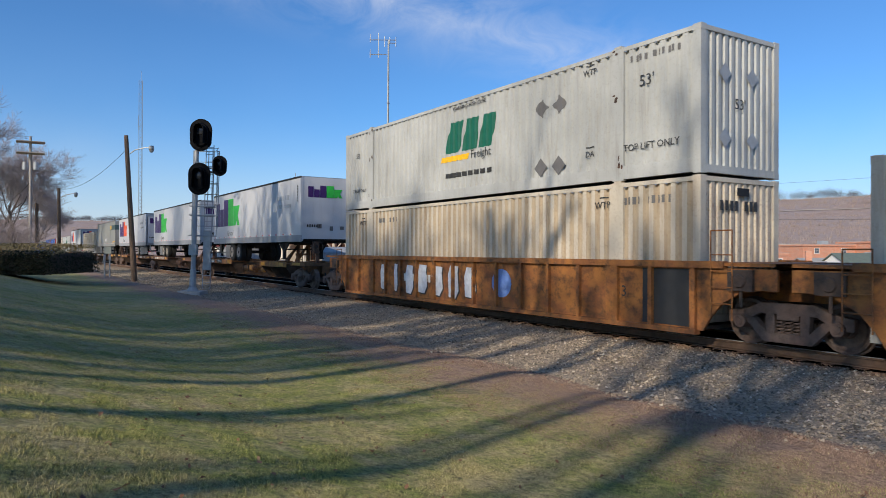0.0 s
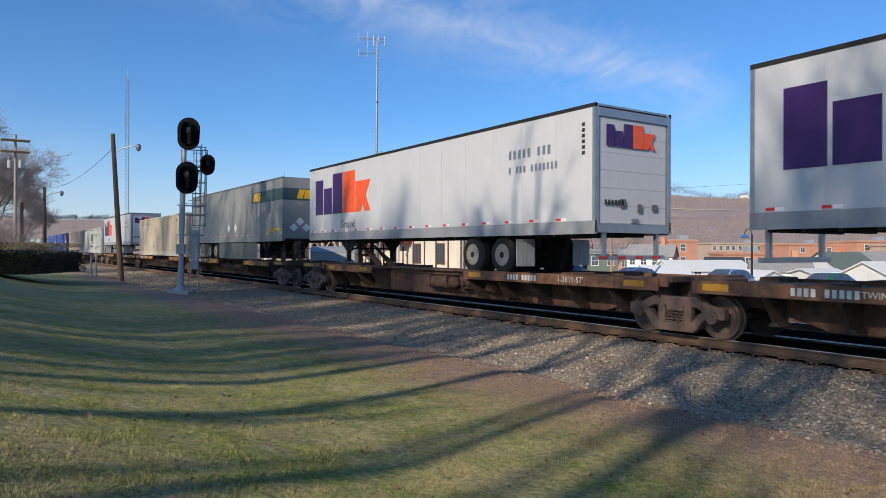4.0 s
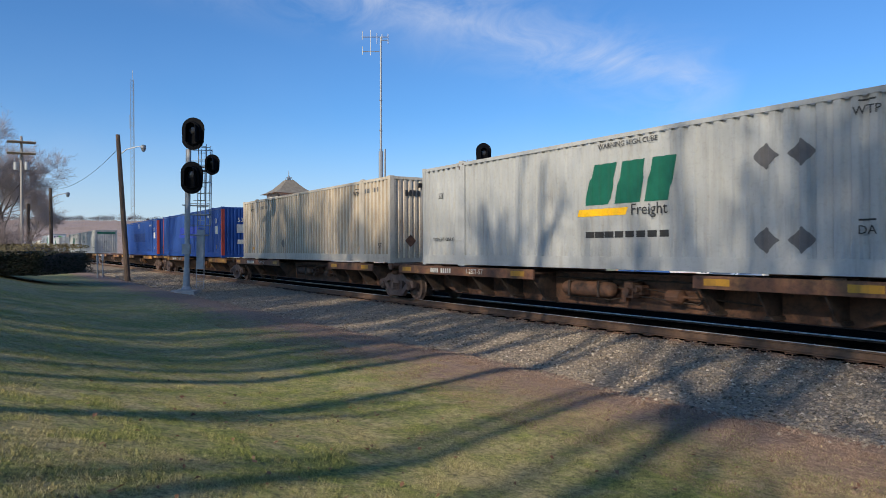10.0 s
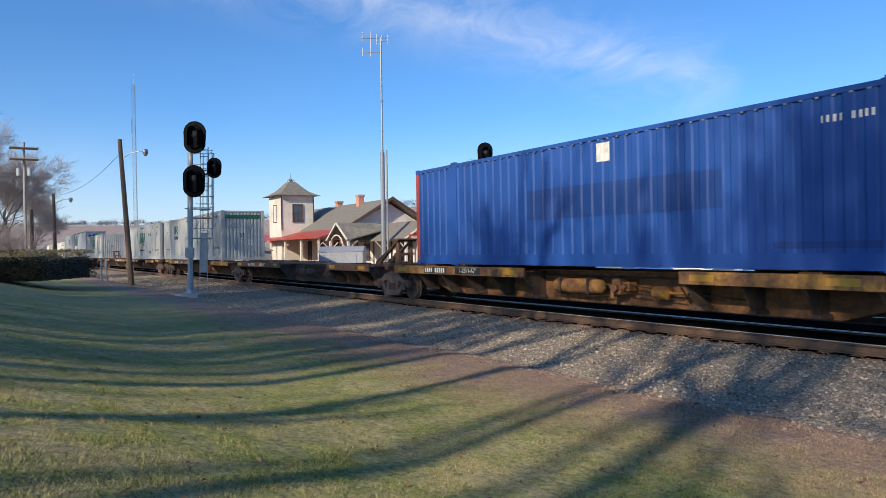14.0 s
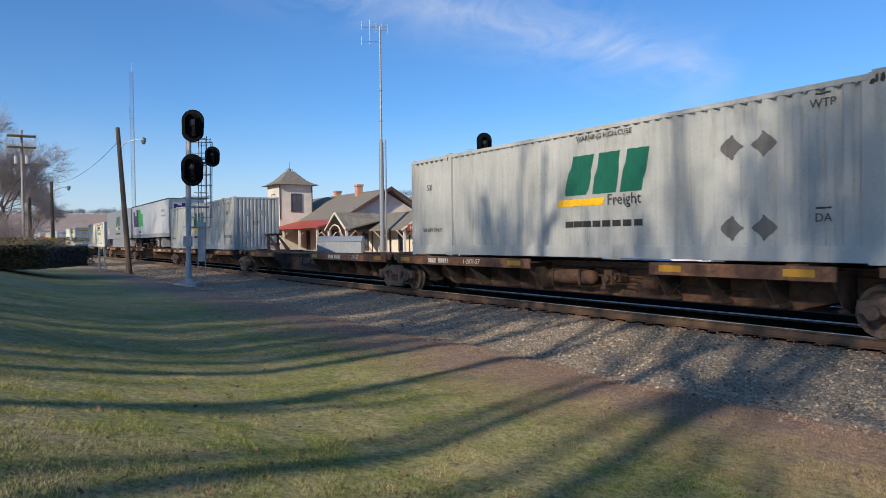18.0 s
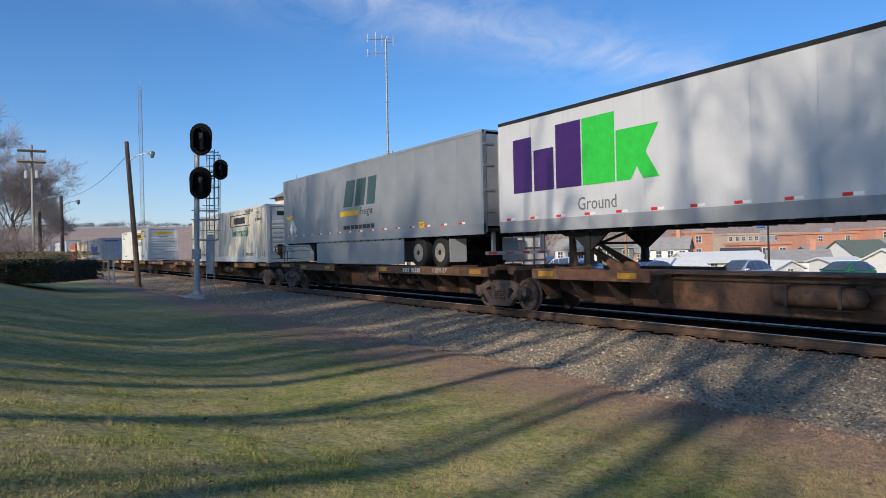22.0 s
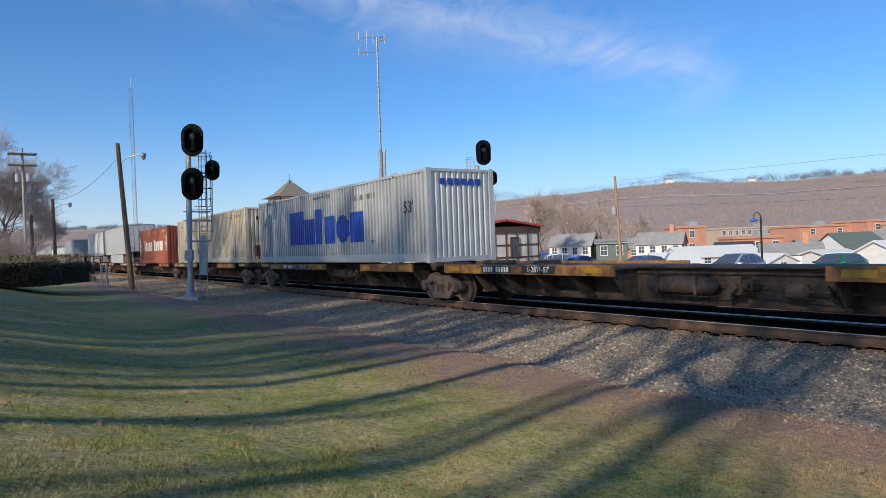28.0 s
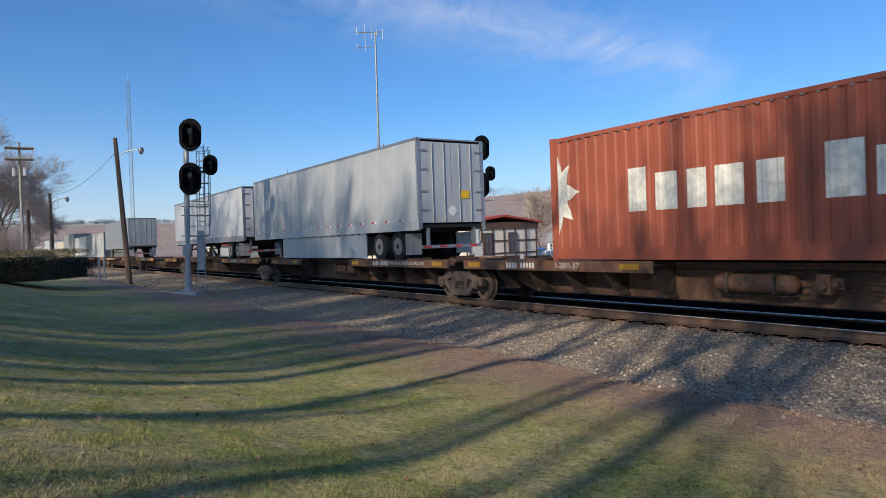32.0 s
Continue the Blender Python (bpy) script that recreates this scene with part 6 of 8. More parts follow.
for x, lab in ((-478.05, "plain silver-grey trailer with closed rear doors"), (-496.1, "plain white trailer following another on the train")):
    t = trailer("freight_trailer", lab, x, LONG, "alu_box" if x > -480 else "white_trailer", True, "trim", x > -480)
    decal("door_placard", [bar(0.35, 3.1, 0.32, 0.26)], "gold", t, 0, "end", 8.08)
    decal("placard", [diamond(0.0, 2.7, 0.2)], "white_tape", t, 0, "end", 8.08)

# the far end of the train, never near
FAR = [("alu_trailer", 1), ("grey_box", 0), ("white_box", 0), ("grey_trailer", 1), ("tan_box", 0), ("alu_box", 0), ("white_trailer", 1), ("grey_box", 0), ("tan_box", 0), ("grey_box", 0), ("white_box", 0), ("alu_trailer", 1), ("tan_box", 0), ("blue_box", 0), ("grey_box", 0)]
x = -532.5
for paint, wheels in FAR:
    spine_platform(x + 8.8, x - 8.8, 0, 0)
    truck(x - 8.8)
    if wheels:
        trailer("freight_trailer", "weathered trailer far back on the train", x, LONG, paint, True, "trim")
    else:
        container("container", "weathered container far back on the train", x, LONG, paint)
    x -= 17.6

# ---- signals, masts and poles ----
def signal_head(parent, x, z, w, h, y=-0.25, name="signal_head"):
    bm = new_bm()
    n = 20
    pts = []
    r = w / 2
    for i in range(n):
        a = 2 * math.pi * i / n
        pts.append((x + r * math.cos(a), z + (h / 2 - r) * (1 if math.sin(a) >= 0 else -1) + r * math.sin(a)))
    prism(bm, pts, y - 0.03, y + 0.03)
    head = part(name, bm, "signal", parent, "black oval signal target with hooded lens", bevel=0.01)
    bm = new_bm()
    box(bm, x - w * 0.28, x + w * 0.28, y + 0.03, y + 0.34, z - h * 0.3, z + h * 0.3)
    part("lamp_housing", bm, "signal", head, bevel=0.03)
    bm = new_bm()
    prism(bm, [(x + (px - x) * 0.72, z + (pz - z) * 0.74) for px, pz in pts], y - 0.12, y - 0.03)
    part("lamp_door", bm, "signal", head, bevel=0.04)
    k = r * 0.46
    bm = new_bm()
    arch = [(math.cos(math.pi * i / 8), math.sin(math.pi * i / 8)) for i in range(9)]
    outer = [(x + k, z - h * 0.26)] + [(x + k * c, z + h * 0.16 + k * s) for c, s in arch] + [(x - k, z - h * 0.26)]
    inner = [(x + (px - x) * 0.88, pz - 0.012) for px, pz in outer]
    for i in range(len(outer) - 1):
        prism(bm, [outer[i], outer[i + 1], inner[i + 1], inner[i]], y - 0.38, y - 0.12)
    part("lens_hood", bm, "signal", head, "deep black visor over the lens")
    bm = new_bm()
    lathe(bm, [(k * 0.75, y - 0.122), (k * 0.6, y - 0.15), (k * 0.2, y - 0.165)], 16, "y", (x, 0, z + h * 0.1))
    part("lens", bm, "lens", head)
    return head


def signal_ladder(parent, x0, x1, y, z0, z1, cage=None):
    bm = new_bm()
    for x in (x0, x1):
        tube(bm, (x, y, z0), (x, y, z1), 0.022, n=6)
    n = int((z1 - z0) / 0.3)
    for i in range(n + 1):
        tube(bm, (x0, y, z0 + i * 0.3), (x1, y, z0 + i * 0.3), 0.014, n=5)
    lad = part("ladder", bm, "alu_paint", parent, "galvanised climbing ladder with safety hoops")
    if cage:
        bm = new_bm()
        a, b = cage
        m = (x0 + x1) / 2
        k = int((b - a) / 0.8)
        for j in range(k + 1):
            z = a + j * 0.8
            pts = [Vector((m + 0.36 * math.cos(q), y + 0.36 * math.sin(q), z)) for q in [math.pi * i / 8 for i in range(9)]]
            for p, q in zip(pts, pts[1:]):
                tube(bm, p, q, 0.014, n=5)
        for q in (0.25, 0.5, 0.75):
            tube(bm, (m + 0.36 * math.cos(q * math.pi), y + 0.36 * math.sin(q * math.pi), a), (m + 0.36 * math.cos(q * math.pi), y + 0.36 * math.sin(q * math.pi), b), 0.012, n=5)
        part("safety_cage", bm, "alu_paint", lad)
    return lad


def near_signal():
    s = thing("railway_signal", "tall railway signal with black oval heads, galvanised mast and ladder", "signal", pose(-31.8, 7.30, -0.12, 0, 1.4, 57))
    bm = new_bm()
    lathe(bm, [(0.24, 0.0), (0.24, 0.06), (0.15, 0.2), (0.13, 0.9), (0.11, 1.0), (0.10, 6.2), (0.05, 6.25)], 14, "z")
    part("mast", bm, "alu_paint", s, smooth=False)
    bm = new_bm()
    box(bm, -0.5, 0.5, -0.5, 0.5, -0.2, 0.02)
    part("foundation", bm, "concrete", s, bevel=0.02)
    signal_head(s, 0.26, 6.87, 0.98, 1.42)
    signal_head(s, 0.24, 4.95, 0.98, 1.42)
    signal_head(s, 1.12, 5.54, 0.64, 0.9)
    signal_ladder(s, 0.34, 0.68, 0.25, 0.1, 6.5, (4.0, 6.4))
    bm = new_bm()
    for z in (2.45, 3.35, 3.75, 5.3):
        box(bm, -0.3, 0.8, 0.1, 0.5, z, z + 0.04)
        tube(bm, (0, 0.05, z), (0.8, 0.3, z), 0.03, n=6)
    for x in (-0.3, 0.8):
        tube(bm, (x, 0.5, 2.45), (x, 0.5, 6.2), 0.018, n=6)
    tube(bm, (0.0, 0.0, 5.45), (1.08, -0.05, 5.45), 0.04, n=6)
    tube(bm, (0.0, 0.0, 6.1), (0.22, -0.1, 6.9), 0.05, n=6)
    part("platform", bm, "alu_paint", s)
    bm = new_bm()
    for x in (-0.32, 0.36, 0.6, 0.84):
        tube(bm, (x, 0.55, 2.9), (x, 0.55, 6.3), 0.02, n=5)
    for i in range(8):
        z = 2.9 + i * 0.48
        tube(bm, (-0.32, 0.55, z), (0.84, 0.55, z), 0.016, n=5)
        tube(bm, (0.84, 0.1, z), (0.84, 0.55, z), 0.016, n=5)
    part("guard_frame", bm, "alu_paint", s)
    bm = new_bm()
    box(bm, 0.36, 0.66, 0.19, 0.226, 0.95, 2.7)
    part("climbing_guard", bm, "alu_paint", s, bevel=0.01)
    bm = new_bm()
    box(bm, -0.16, 0.18, -0.2, 0.0, 1.6, 2.05)
    part("junction_box", bm, "alu_paint", s, bevel=0.015)


def far_signal():
    s = thing("railway_signal", "railway signal with two black heads and caged ladder by the station", "signal", pose(-36.4, 26.5, -0.1, 0, 0, 57))
    bm = new_bm()
    lathe(bm, [(0.3, 0.0), (0.3, 0.06), (0.16, 0.2), (0.14, 6.9), (0.05, 6.95)], 14, "z")
    part("mast", bm, "alu_paint", s)
    signal_head(s, 0.42, 7.72, 0.98, 1.62)
    signal_head(s, 0.35, 5.35, 0.98, 1.62)
    signal_head(s, 0.95, 6.1, 0.66, 0.95, 0.1)
    signal_ladder(s, -0.62, -0.2, 0.2, 0.3, 7.5, (2.6, 7.4))
    bm = new_bm()
    for z in (3.55, 4.35):
        box(bm, -0.7, 1.1, 0.0, 0.5, z, z + 0.05)
    for x in (-0.7, 1.1):
        tube(bm, (x, 0.0, 3.5), (x, 0.0, 4.9), 0.025, n=6)
    part("platform", bm, "galv", s)
    bm = new_bm()
    box(bm, -0.25, 0.25, -0.4, -0.1, 0.4, 1.6)
    part("relay_case", bm, "alu_paint", s, bevel=0.015)


def antenna_mast():
    s = thing("antenna_mast", "slim grey radio mast with dipole aerials at the top", "radio mast", pose(-48.73, 26.04, 0.15, 0.0, 0.25, 57))
    bm = new_bm()
    tube(bm, (0, 0, 0), (0, 0, 9.2), 0.20, 0.17, 10)
    tube(bm, (0.32, 0.1, 0), (0.32, 0.1, 9.4), 0.07, 0.07, 8)
    part("lower_pole", bm, "galv", s)
    bm = new_bm()
    tube(bm, (0, 0, 9.2), (0, 0, 18.2), 0.09, 0.07, 8)
    for z in (9.3, 10.8, 13.2):
        lathe(bm, [(0.12, z), (0.12, z + 0.08), (0.05, z + 0.08)], 10, "z")
    part("upper_pole", bm, "galv", s)
    bm = new_bm()
    tube(bm, (-1.5, 0, 18.25), (0.6, 0, 18.25), 0.035, n=6)
    tube(bm, (-1.5, 0, 17.1), (-0.1, 0, 17.1), 0.03, n=6)
    tube(bm, (0, 0, 17.3), (0, 0, 18.25), 0.06, n=6)
    tube(bm, (0.0, 0, 18.0), (0.6, 0, 18.0), 0.03, n=6)
    part("boom", bm, "galv", s)
    for x, z0, z1 in ((-1.45, 16.85, 17.5), (-1.45, 18.05, 18.7), (-0.8, 16.8, 18.8), (-0.3, 17.7, 18.55), (0.1, 17.95, 18.5), (0.58, 17.7, 18.5)):
        bm = new_bm()
        tube(bm, (x, 0, z0), (x, 0, z1), 0.03, n=6)
        part("dipole", bm, "alu_paint", s)


def lattice_tower():
    s = thing("lattice_tower", "very tall thin lattice radio tower, hazy with distance", "radio tower", pose(-324, 52.7, -3.0))
    r = 0.9
    legs = [(r * math.cos(a), r * math.sin(a)) for a in (0.5, 2.6, 4.7)]
    for x, y in legs:
        bm = new_bm()
        tube(bm, (x, y, 0), (x, y, 78), 0.075, n=5)
        part("leg", bm, "galv", s)
    bm = new_bm()
    z = 0.0
    while z < 77:
        for i in range(3):
            a, b = legs[i], legs[(i + 1) % 3]
            tube(bm, (*a, z), (*b, z + 1.5), 0.032, n=4)
            tube(bm, (*b, z), (*a, z + 1.5), 0.032, n=4)
        z += 1.5
    part("bracing", bm, "galv", s)
    bm = new_bm()
    tube(bm, (0, 0, 78), (0, 0, 82), 0.08, n=6)
    tube(bm, (-2.2, -0.8, 58), (0, 0, 58.5), 0.1, n=5)
    tube(bm, (-2.2, -0.8, 57), (-2.2, -0.8, 63), 0.12, n=5)
    part("aerial", bm, "galv", s)


def utility_pole(x, y, z0, top, lean_x=0.0, lean_y=0.0, mat="pole", arms=(), lamp=False, label="wooden utility pole", cans=0, drop=3.6):
    s = thing("utility_pole", label, "utility pole", pose(x, y, z0), "utility poles")
    bm = new_bm()
    tube(bm, (0, 0, -0.3), (lean_x, lean_y, top - z0), 0.17, 0.12, 10)
    part("shaft", bm, mat, s)
    for z, half in arms:
        bm = new_bm()
        f = (z - z0) / (top - z0)
        cx, cy = lean_x * f, lean_y * f
        box(bm, cx - half * 0.545 - 0.05, cx + half * 0.545 + 0.05, cy - half * 0.84, cy + half * 0.84, z - z0 - 0.04, z - z0 + 0.03)
        arm = part("cross_arm", bm, "grey_pole", s)
        bm = new_bm()
        for k in (-0.9, -0.5, 0.5, 0.9):
            tube(bm, (cx + half * 0.545 * k, cy + half * 0.84 * k, z - z0), (cx + half * 0.545 * k, cy + half * 0.84 * k, z - z0 + 0.18), 0.035, n=6)
        part("insulator", bm, "alu_paint", arm)
    for k in range(cans):
        bm = new_bm()
        sgn = 1 if k % 2 else -1
        lathe(bm, [(0.22, 0), (0.24, 0.08), (0.24, 0.8), (0.16, 0.88)], 12, "z", (sgn * 0.3, sgn * 0.5, top - z0 - drop))
        part("transformer", bm, "alu_paint", s)
    if lamp:
        bm = new_bm()
        f = 0.86
        p = Vector((lean_x * f, lean_y * f, (top - z0) * f))
        q = [p, p + Vector((0.25, 0.38, 0.35)), p + Vector((0.6, 0.92, 0.5)), p + Vector((0.8, 1.23, 0.5))]
        for a, b in zip(q, q[1:]):
            tube(bm, a, b, 0.035, n=6)
        arm = part("lamp_arm", bm, "galv", s)
        bm = new_bm()
        e = q[-1]
        lathe(bm, [(0.05, 0.12), (0.15, 0.08), (0.16, -0.08), (0.1, -0.26), (0.04, -0.3)], 12, "z", tuple(e))
        part("lamp_head", bm, "galv", arm)
    return s


def cable(p, q, sag, r=0.012, label="thin black overhead cable"):
    p, q = Vector(p), Vector(q)
    n = 14
    pts = [p.lerp(q, i / n) - Vector((0, 0, sag * 4 * (i / n) * (1 - i / n))) for i in range(n + 1)]
    verts, faces = [], []
    limb_tubes(verts, faces, pts, [r] * (n + 1), 4)
    tagged(new("overhead_cable", raw_mesh("overhead_cable", verts, faces, "dark")), label, "cable", "overhead cables")


near_signal()
far_signal()
antenna_mast()
lattice_tower()
utility_pole(-45.4, 7.05, -0.2, 8.63, -0.45, -0.45, lamp=True, label="leaning brown wooden pole with a curved lamp arm")
utility_pole(-68.4, 4.6, 0.0, 7.0, -0.1, -0.05, lamp=True, label="brown wooden pole with a street lamp")
utility_pole(-87.4, 3.1, 0.0, 13.9, 0.0, 0.0, "grey_pole", ((13.3, 1.6), (12.1, 1.6)), cans=2, label="silvered utility pole with two cross arms and transformers")
utility_pole(-96, 4.0, 0.0, 7.2, label="far brown wooden pole")
utility_pole(-104, 4.5, 0.0, 7.6, label="far brown wooden pole")
utility_pole(-49.0, 53.2, -1.9, 8.1, -0.25, -0.3, mat="tan_pole", label="tan wooden pole with a white transformer by the lot", cans=1, drop=3.9)
cable((-45.8, 6.7, 7.9), (-68.5, 4.6, 6.9), 0.7)
cable((-48.9, 53.2, 7.7), (60, 95, 12.5), 1.2)
cable((-48.9, 53.2, 5.0), (40, 75, 4.5), 0.8)

# ---- station ----
def quad_roof(bm, pts, thick=0.12):
    """A roof plane from four corners, given a thickness downwards."""
    top = [bm.verts.new(p) for p in pts]
    low = [bm.verts.new((p[0], p[1], p[2] - thick)) for p in pts]
    n = len(pts)
    fs = [bm.faces.new(top), bm.faces.new(low[::-1])]
    for i in range(n):
        fs.append(bm.faces.new((top[i], low[i], low[(i + 1) % n], top[(i + 1) % n])))
    bmesh.ops.recalc_face_normals(bm, faces=fs)


def sash_window(parent, x, y, z, w, h, face, frame_mat="timber"):
    """A window with frame, glass and cross bars on a wall that faces +x ("x") or -y ("y")."""
    turn = pose(x, y, z, 0, 0, 90 if face == "x" else 0)
    bm = new_bm()
    for a, b, c, d in ((-w / 2 - 0.08, -w / 2, 0, h), (w / 2, w / 2 + 0.08, 0, h), (-w / 2 - 0.08, w / 2 + 0.08, h, h + 0.1), (-w / 2 - 0.12, w / 2 + 0.12, -0.1, 0)):
        box(bm, a, b, -0.06, 0.03, c, d)
    win = part("window", mesh_of("window", bm, frame_mat), frame_mat, parent, at=turn)
    bm = new_bm()
    box(bm, -w / 2, w / 2, -0.015, 0.02, 0, h)
    part("pane", bm, "glass", win)
    bm = new_bm()
    box(bm, -w / 2, w / 2, -0.035, -0.012, h / 2 - 0.03, h / 2 + 0.03)
    box(bm, -0.025, 0.025, -0.033, -0.01, 0, h)
    part("glazing_bar", bm, frame_mat, win)
    return win


def station():
    s = thing("station_building", "cream half-timbered railway station with grey shingle and red roofs", "station", pose(0, 0, -0.15))
    # tower
    bm = new_bm()
    box(bm, -72.8, -69.2, 25.1, 28.7, 0, 7.65)
    tower = part("tower", bm, "stucco", s, "square cream tower with flared roof")
    bm = new_bm()
    cx, cy = -71.0, 26.9
    rings = []
    for half, z in ((2.4, 7.6), (1.9, 7.8), (1.35, 8.15), (0.85, 8.65), (0.42, 9.12), (0.36, 9.14)):
        rings.append([bm.verts.new((cx + a * half, cy + b * half, z)) for a, b in ((-1, -1), (1, -1), (1, 1), (-1, 1))])
    for a, b in zip(rings, rings[1:]):
        for i in range(4):
            bm.faces.new((a[i], a[(i + 1) % 4], b[(i + 1) % 4], b[i]))
    bm.faces.new(rings[-1])
    bm.faces.new(rings[0][::-1])
    part("tower_roof", bm, "shingle", s)
    bm = new_bm()
    lathe(bm, [(0.3, 9.12), (0.14, 9.22), (0.17, 9.4), (0.05, 9.58), (0.02, 10.15)], 8, "z", (cx, cy, 0))
    for a in range(4):
        q = a * math.pi / 2 + 0.78
        tube(bm, (cx + 0.5 * math.cos(q), cy + 0.5 * math.sin(q), 8.97), (cx + 0.2 * math.cos(q), cy + 0.3 * math.sin(q), 9.45), 0.035, n=5)
    part("finial", bm, "galv", s)
    for y in (25.14, 28.66):
        bm = new_bm()
        box(bm, -69.19, -69.14, y - 0.05, y + 0.05, 4.0, 7.5)
        part("timber_strip", bm, "timber", tower)
    sash_window(tower, -69.16, 26.9, 4.9, 1.0, 1.7, "x")
    sash_window(tower, -71.0, 25.14, 4.9, 0.9, 1.7, "y")
    # main hall with its gable towards the head of the line
    bm = new_bm()
    prism(bm, [(28.0, 0), (35.6, 0), (35.6, 4.1), (31.8, 6.2), (28.0, 4.1)], -80, -58.3, "x")
    hall = part("hall", bm, "stucco", s)
    bm = new_bm()
    for a, b in ((27.1, 31.8), (36.5, 31.8)):
        quad_roof(bm, [(-81, a, 3.85), (-57.6, a, 3.85), (-57.6, b, 6.62), (-81, b, 6.62)], 0.16)
    part("main_roof", bm, "shingle", s)
    bm = new_bm()
    for a in (27.05, 36.55):
        p, q = (-57.55, a, 3.75), (-57.55, 31.8, 6.5)
        d = 0.28
        v = [bm.verts.new(k) for k in (p, q, (q[0], q[1], q[2] + d), (p[0], p[1], p[2] + d))]
        w = [bm.verts.new((k[0] + 0.08, k[1], k[2])) for k in (p, q, (q[0], q[1], q[2] + d), (p[0], p[1], p[2] + d))]
        fs = [bm.faces.new(v), bm.faces.new(w[::-1])]
        for i in range(4):
            fs.append(bm.faces.new((v[i], w[i], w[(i + 1) % 4], v[(i + 1) % 4])))
        bmesh.ops.recalc_face_normals(bm, faces=fs)
    part("bargeboard", bm, "timber", s)
    for x, y, z in ((-63.4, 31.3, 7.5), (-70.0, 32.0, 7.3)):
        bm = new_bm()
        box(bm, x - 0.3, x + 0.3, y - 0.3, y + 0.3, 5.4, z - 0.35)
        box(bm, x - 0.37, x + 0.37, y - 0.37, y + 0.37, z - 0.35, z - 0.15)
        part("chimney", bm, "red_brick", s)
    # red track-side awning
    bm = new_bm()
    quad_roof(bm, [(-84, 24.0, 3.0), (-57.0, 24.0, 3.0), (-57.0, 28.05, 4.05), (-84, 28.05, 4.05)], 0.1)
    awning = part("awning", bm, "red_roof", s)
    for i in range(40):
        x = -83.7 + i * 0.68
        bm = new_bm()
        box(bm, x - 0.02, x + 0.02, 24.0, 24.05, 2.9, 3.06)
        part("gutter_bracket", bm, "red_roof", awning)
    for i in range(7):
        bm = new_bm()
        x = -83 + i * 4.2
        box(bm, x - 0.09, x + 0.09, 24.3, 24.48, 0, 3.0)
        tube(bm, (x, 24.4, 2.2), (x, 25.4, 3.1), 0.05, n=5)
        part("awning_post", bm, "stucco", s)
    for i in range(6):
        sash_window(hall, -79 + i * 3.4, 27.98, 0.9, 1.0, 1.8, "y")
    # gabled porch with a red sign
    bm = new_bm()
    quad_roof(bm, [(-57.6, 26.9, 2.62), (-47.0, 26.9, 2.62), (-47.0, 29.2, 4.1), (-57.6, 29.2, 4.1)], 0.12)
    quad_roof(bm, [(-57.6, 31.5, 2.62), (-47.0, 31.5, 2.62), (-47.0, 29.2, 4.1), (-57.6, 29.2, 4.1)], 0.12)
    quad_roof(bm, [(-56.4, 24.6, 2.7), (-56.4, 28.0, 3.5), (-54.4, 28.4, 4.15), (-54.4, 24.6, 4.15)], 0.12)
    quad_roof(bm, [(-52.4, 24.6, 2.7), (-52.4, 28.0, 3.5), (-54.4, 28.4, 4.15), (-54.4, 24.6, 4.15)], 0.12)
    part("porch_roof", bm, "shingle", s)
    bm = new_bm()
    for (a, za), (b, zb) in (((26.8, 2.5), (29.2, 4.05)), ((31.6, 2.5), (29.2, 4.05))):
        tube(bm, (-46.95, a, za), (-46.95, b, zb), 0.09, n=4)
    tube(bm, (-46.95, 27.6, 2.75), (-46.95, 30.8, 2.75), 0.07, n=4)
    part("gable_trim", bm, "stucco", s)
    bm = new_bm()
    for x0, x1 in ((-56.5, -54.4), (-52.3, -54.4)):
        tube(bm, (x0, 24.55, 2.65), (x1, 24.55, 4.1), 0.09, n=4)
    for i in range(8):
        a0, a1 = math.pi * i / 8, math.pi * (i + 1) / 8
        tube(bm, (-54.4 + 1.3 * math.cos(a0), 24.55, 2.0 + 1.1 * math.sin(a0)), (-54.4 + 1.3 * math.cos(a1), 24.55, 2.0 + 1.1 * math.sin(a1)), 0.06, n=4)
    part("porch_trim", bm, "stucco", s)
    bm = new_bm()
    box(bm, -46.9, -46.85, 27.3, 30.6, 2.45, 2.95)
    sign = part("name_board", bm, "red_roof", s, "red station name board with white bars")
    bm = new_bm()
    for i in range(16):
        if i != 8:
            box(bm, -46.85, -46.84, 27.5 + i * 0.18, 27.62 + i * 0.18, 2.58, 2.82)
    part("board_lettering", bm, "white_ink", sign)
    for x, y in ((-47.2, 27.2), (-47.2, 31.2), (-51.0, 27.2), (-56.2, 24.8), (-52.6, 24.8)):
        bm = new_bm()
        box(bm, x - 0.09, x + 0.09, y - 0.09, y + 0.09, 0, 2.6)
        for d in (-1, 1):
            tube(bm, (x, y, 1.8), (x, y + d * 0.7, 2.5), 0.05, n=4)
        part("porch_post", bm, "stucco", s)
    # low red-roofed wing
    bm = new_bm()
    box(bm, -58.2, -40.0, 28.3, 34.6, 0, 3.1)
    wing = part("wing", bm, "stucco", s)
    bm = new_bm()
    quad_roof(bm, [(-57.0, 27.95, 3.15), (-39.7, 27.95, 3.15), (-39.7, 31.4, 3.65), (-57.0, 31.4, 3.65)], 0.14)
    quad_roof(bm, [(-57.0, 34.95, 3.15), (-39.7, 34.95, 3.15), (-39.7, 31.4, 3.65), (-57.0, 31.4, 3.65)], 0.14)
    part("wing_roof", bm, "red_roof", s)
    for i in range(7):
        bm = new_bm()
        y = 28.4 + i * 1.02
        box(bm, -39.99, -39.94, y - 0.05, y + 0.05, 0, 3.1)
        part("timber_strip", bm, "timber", wing)
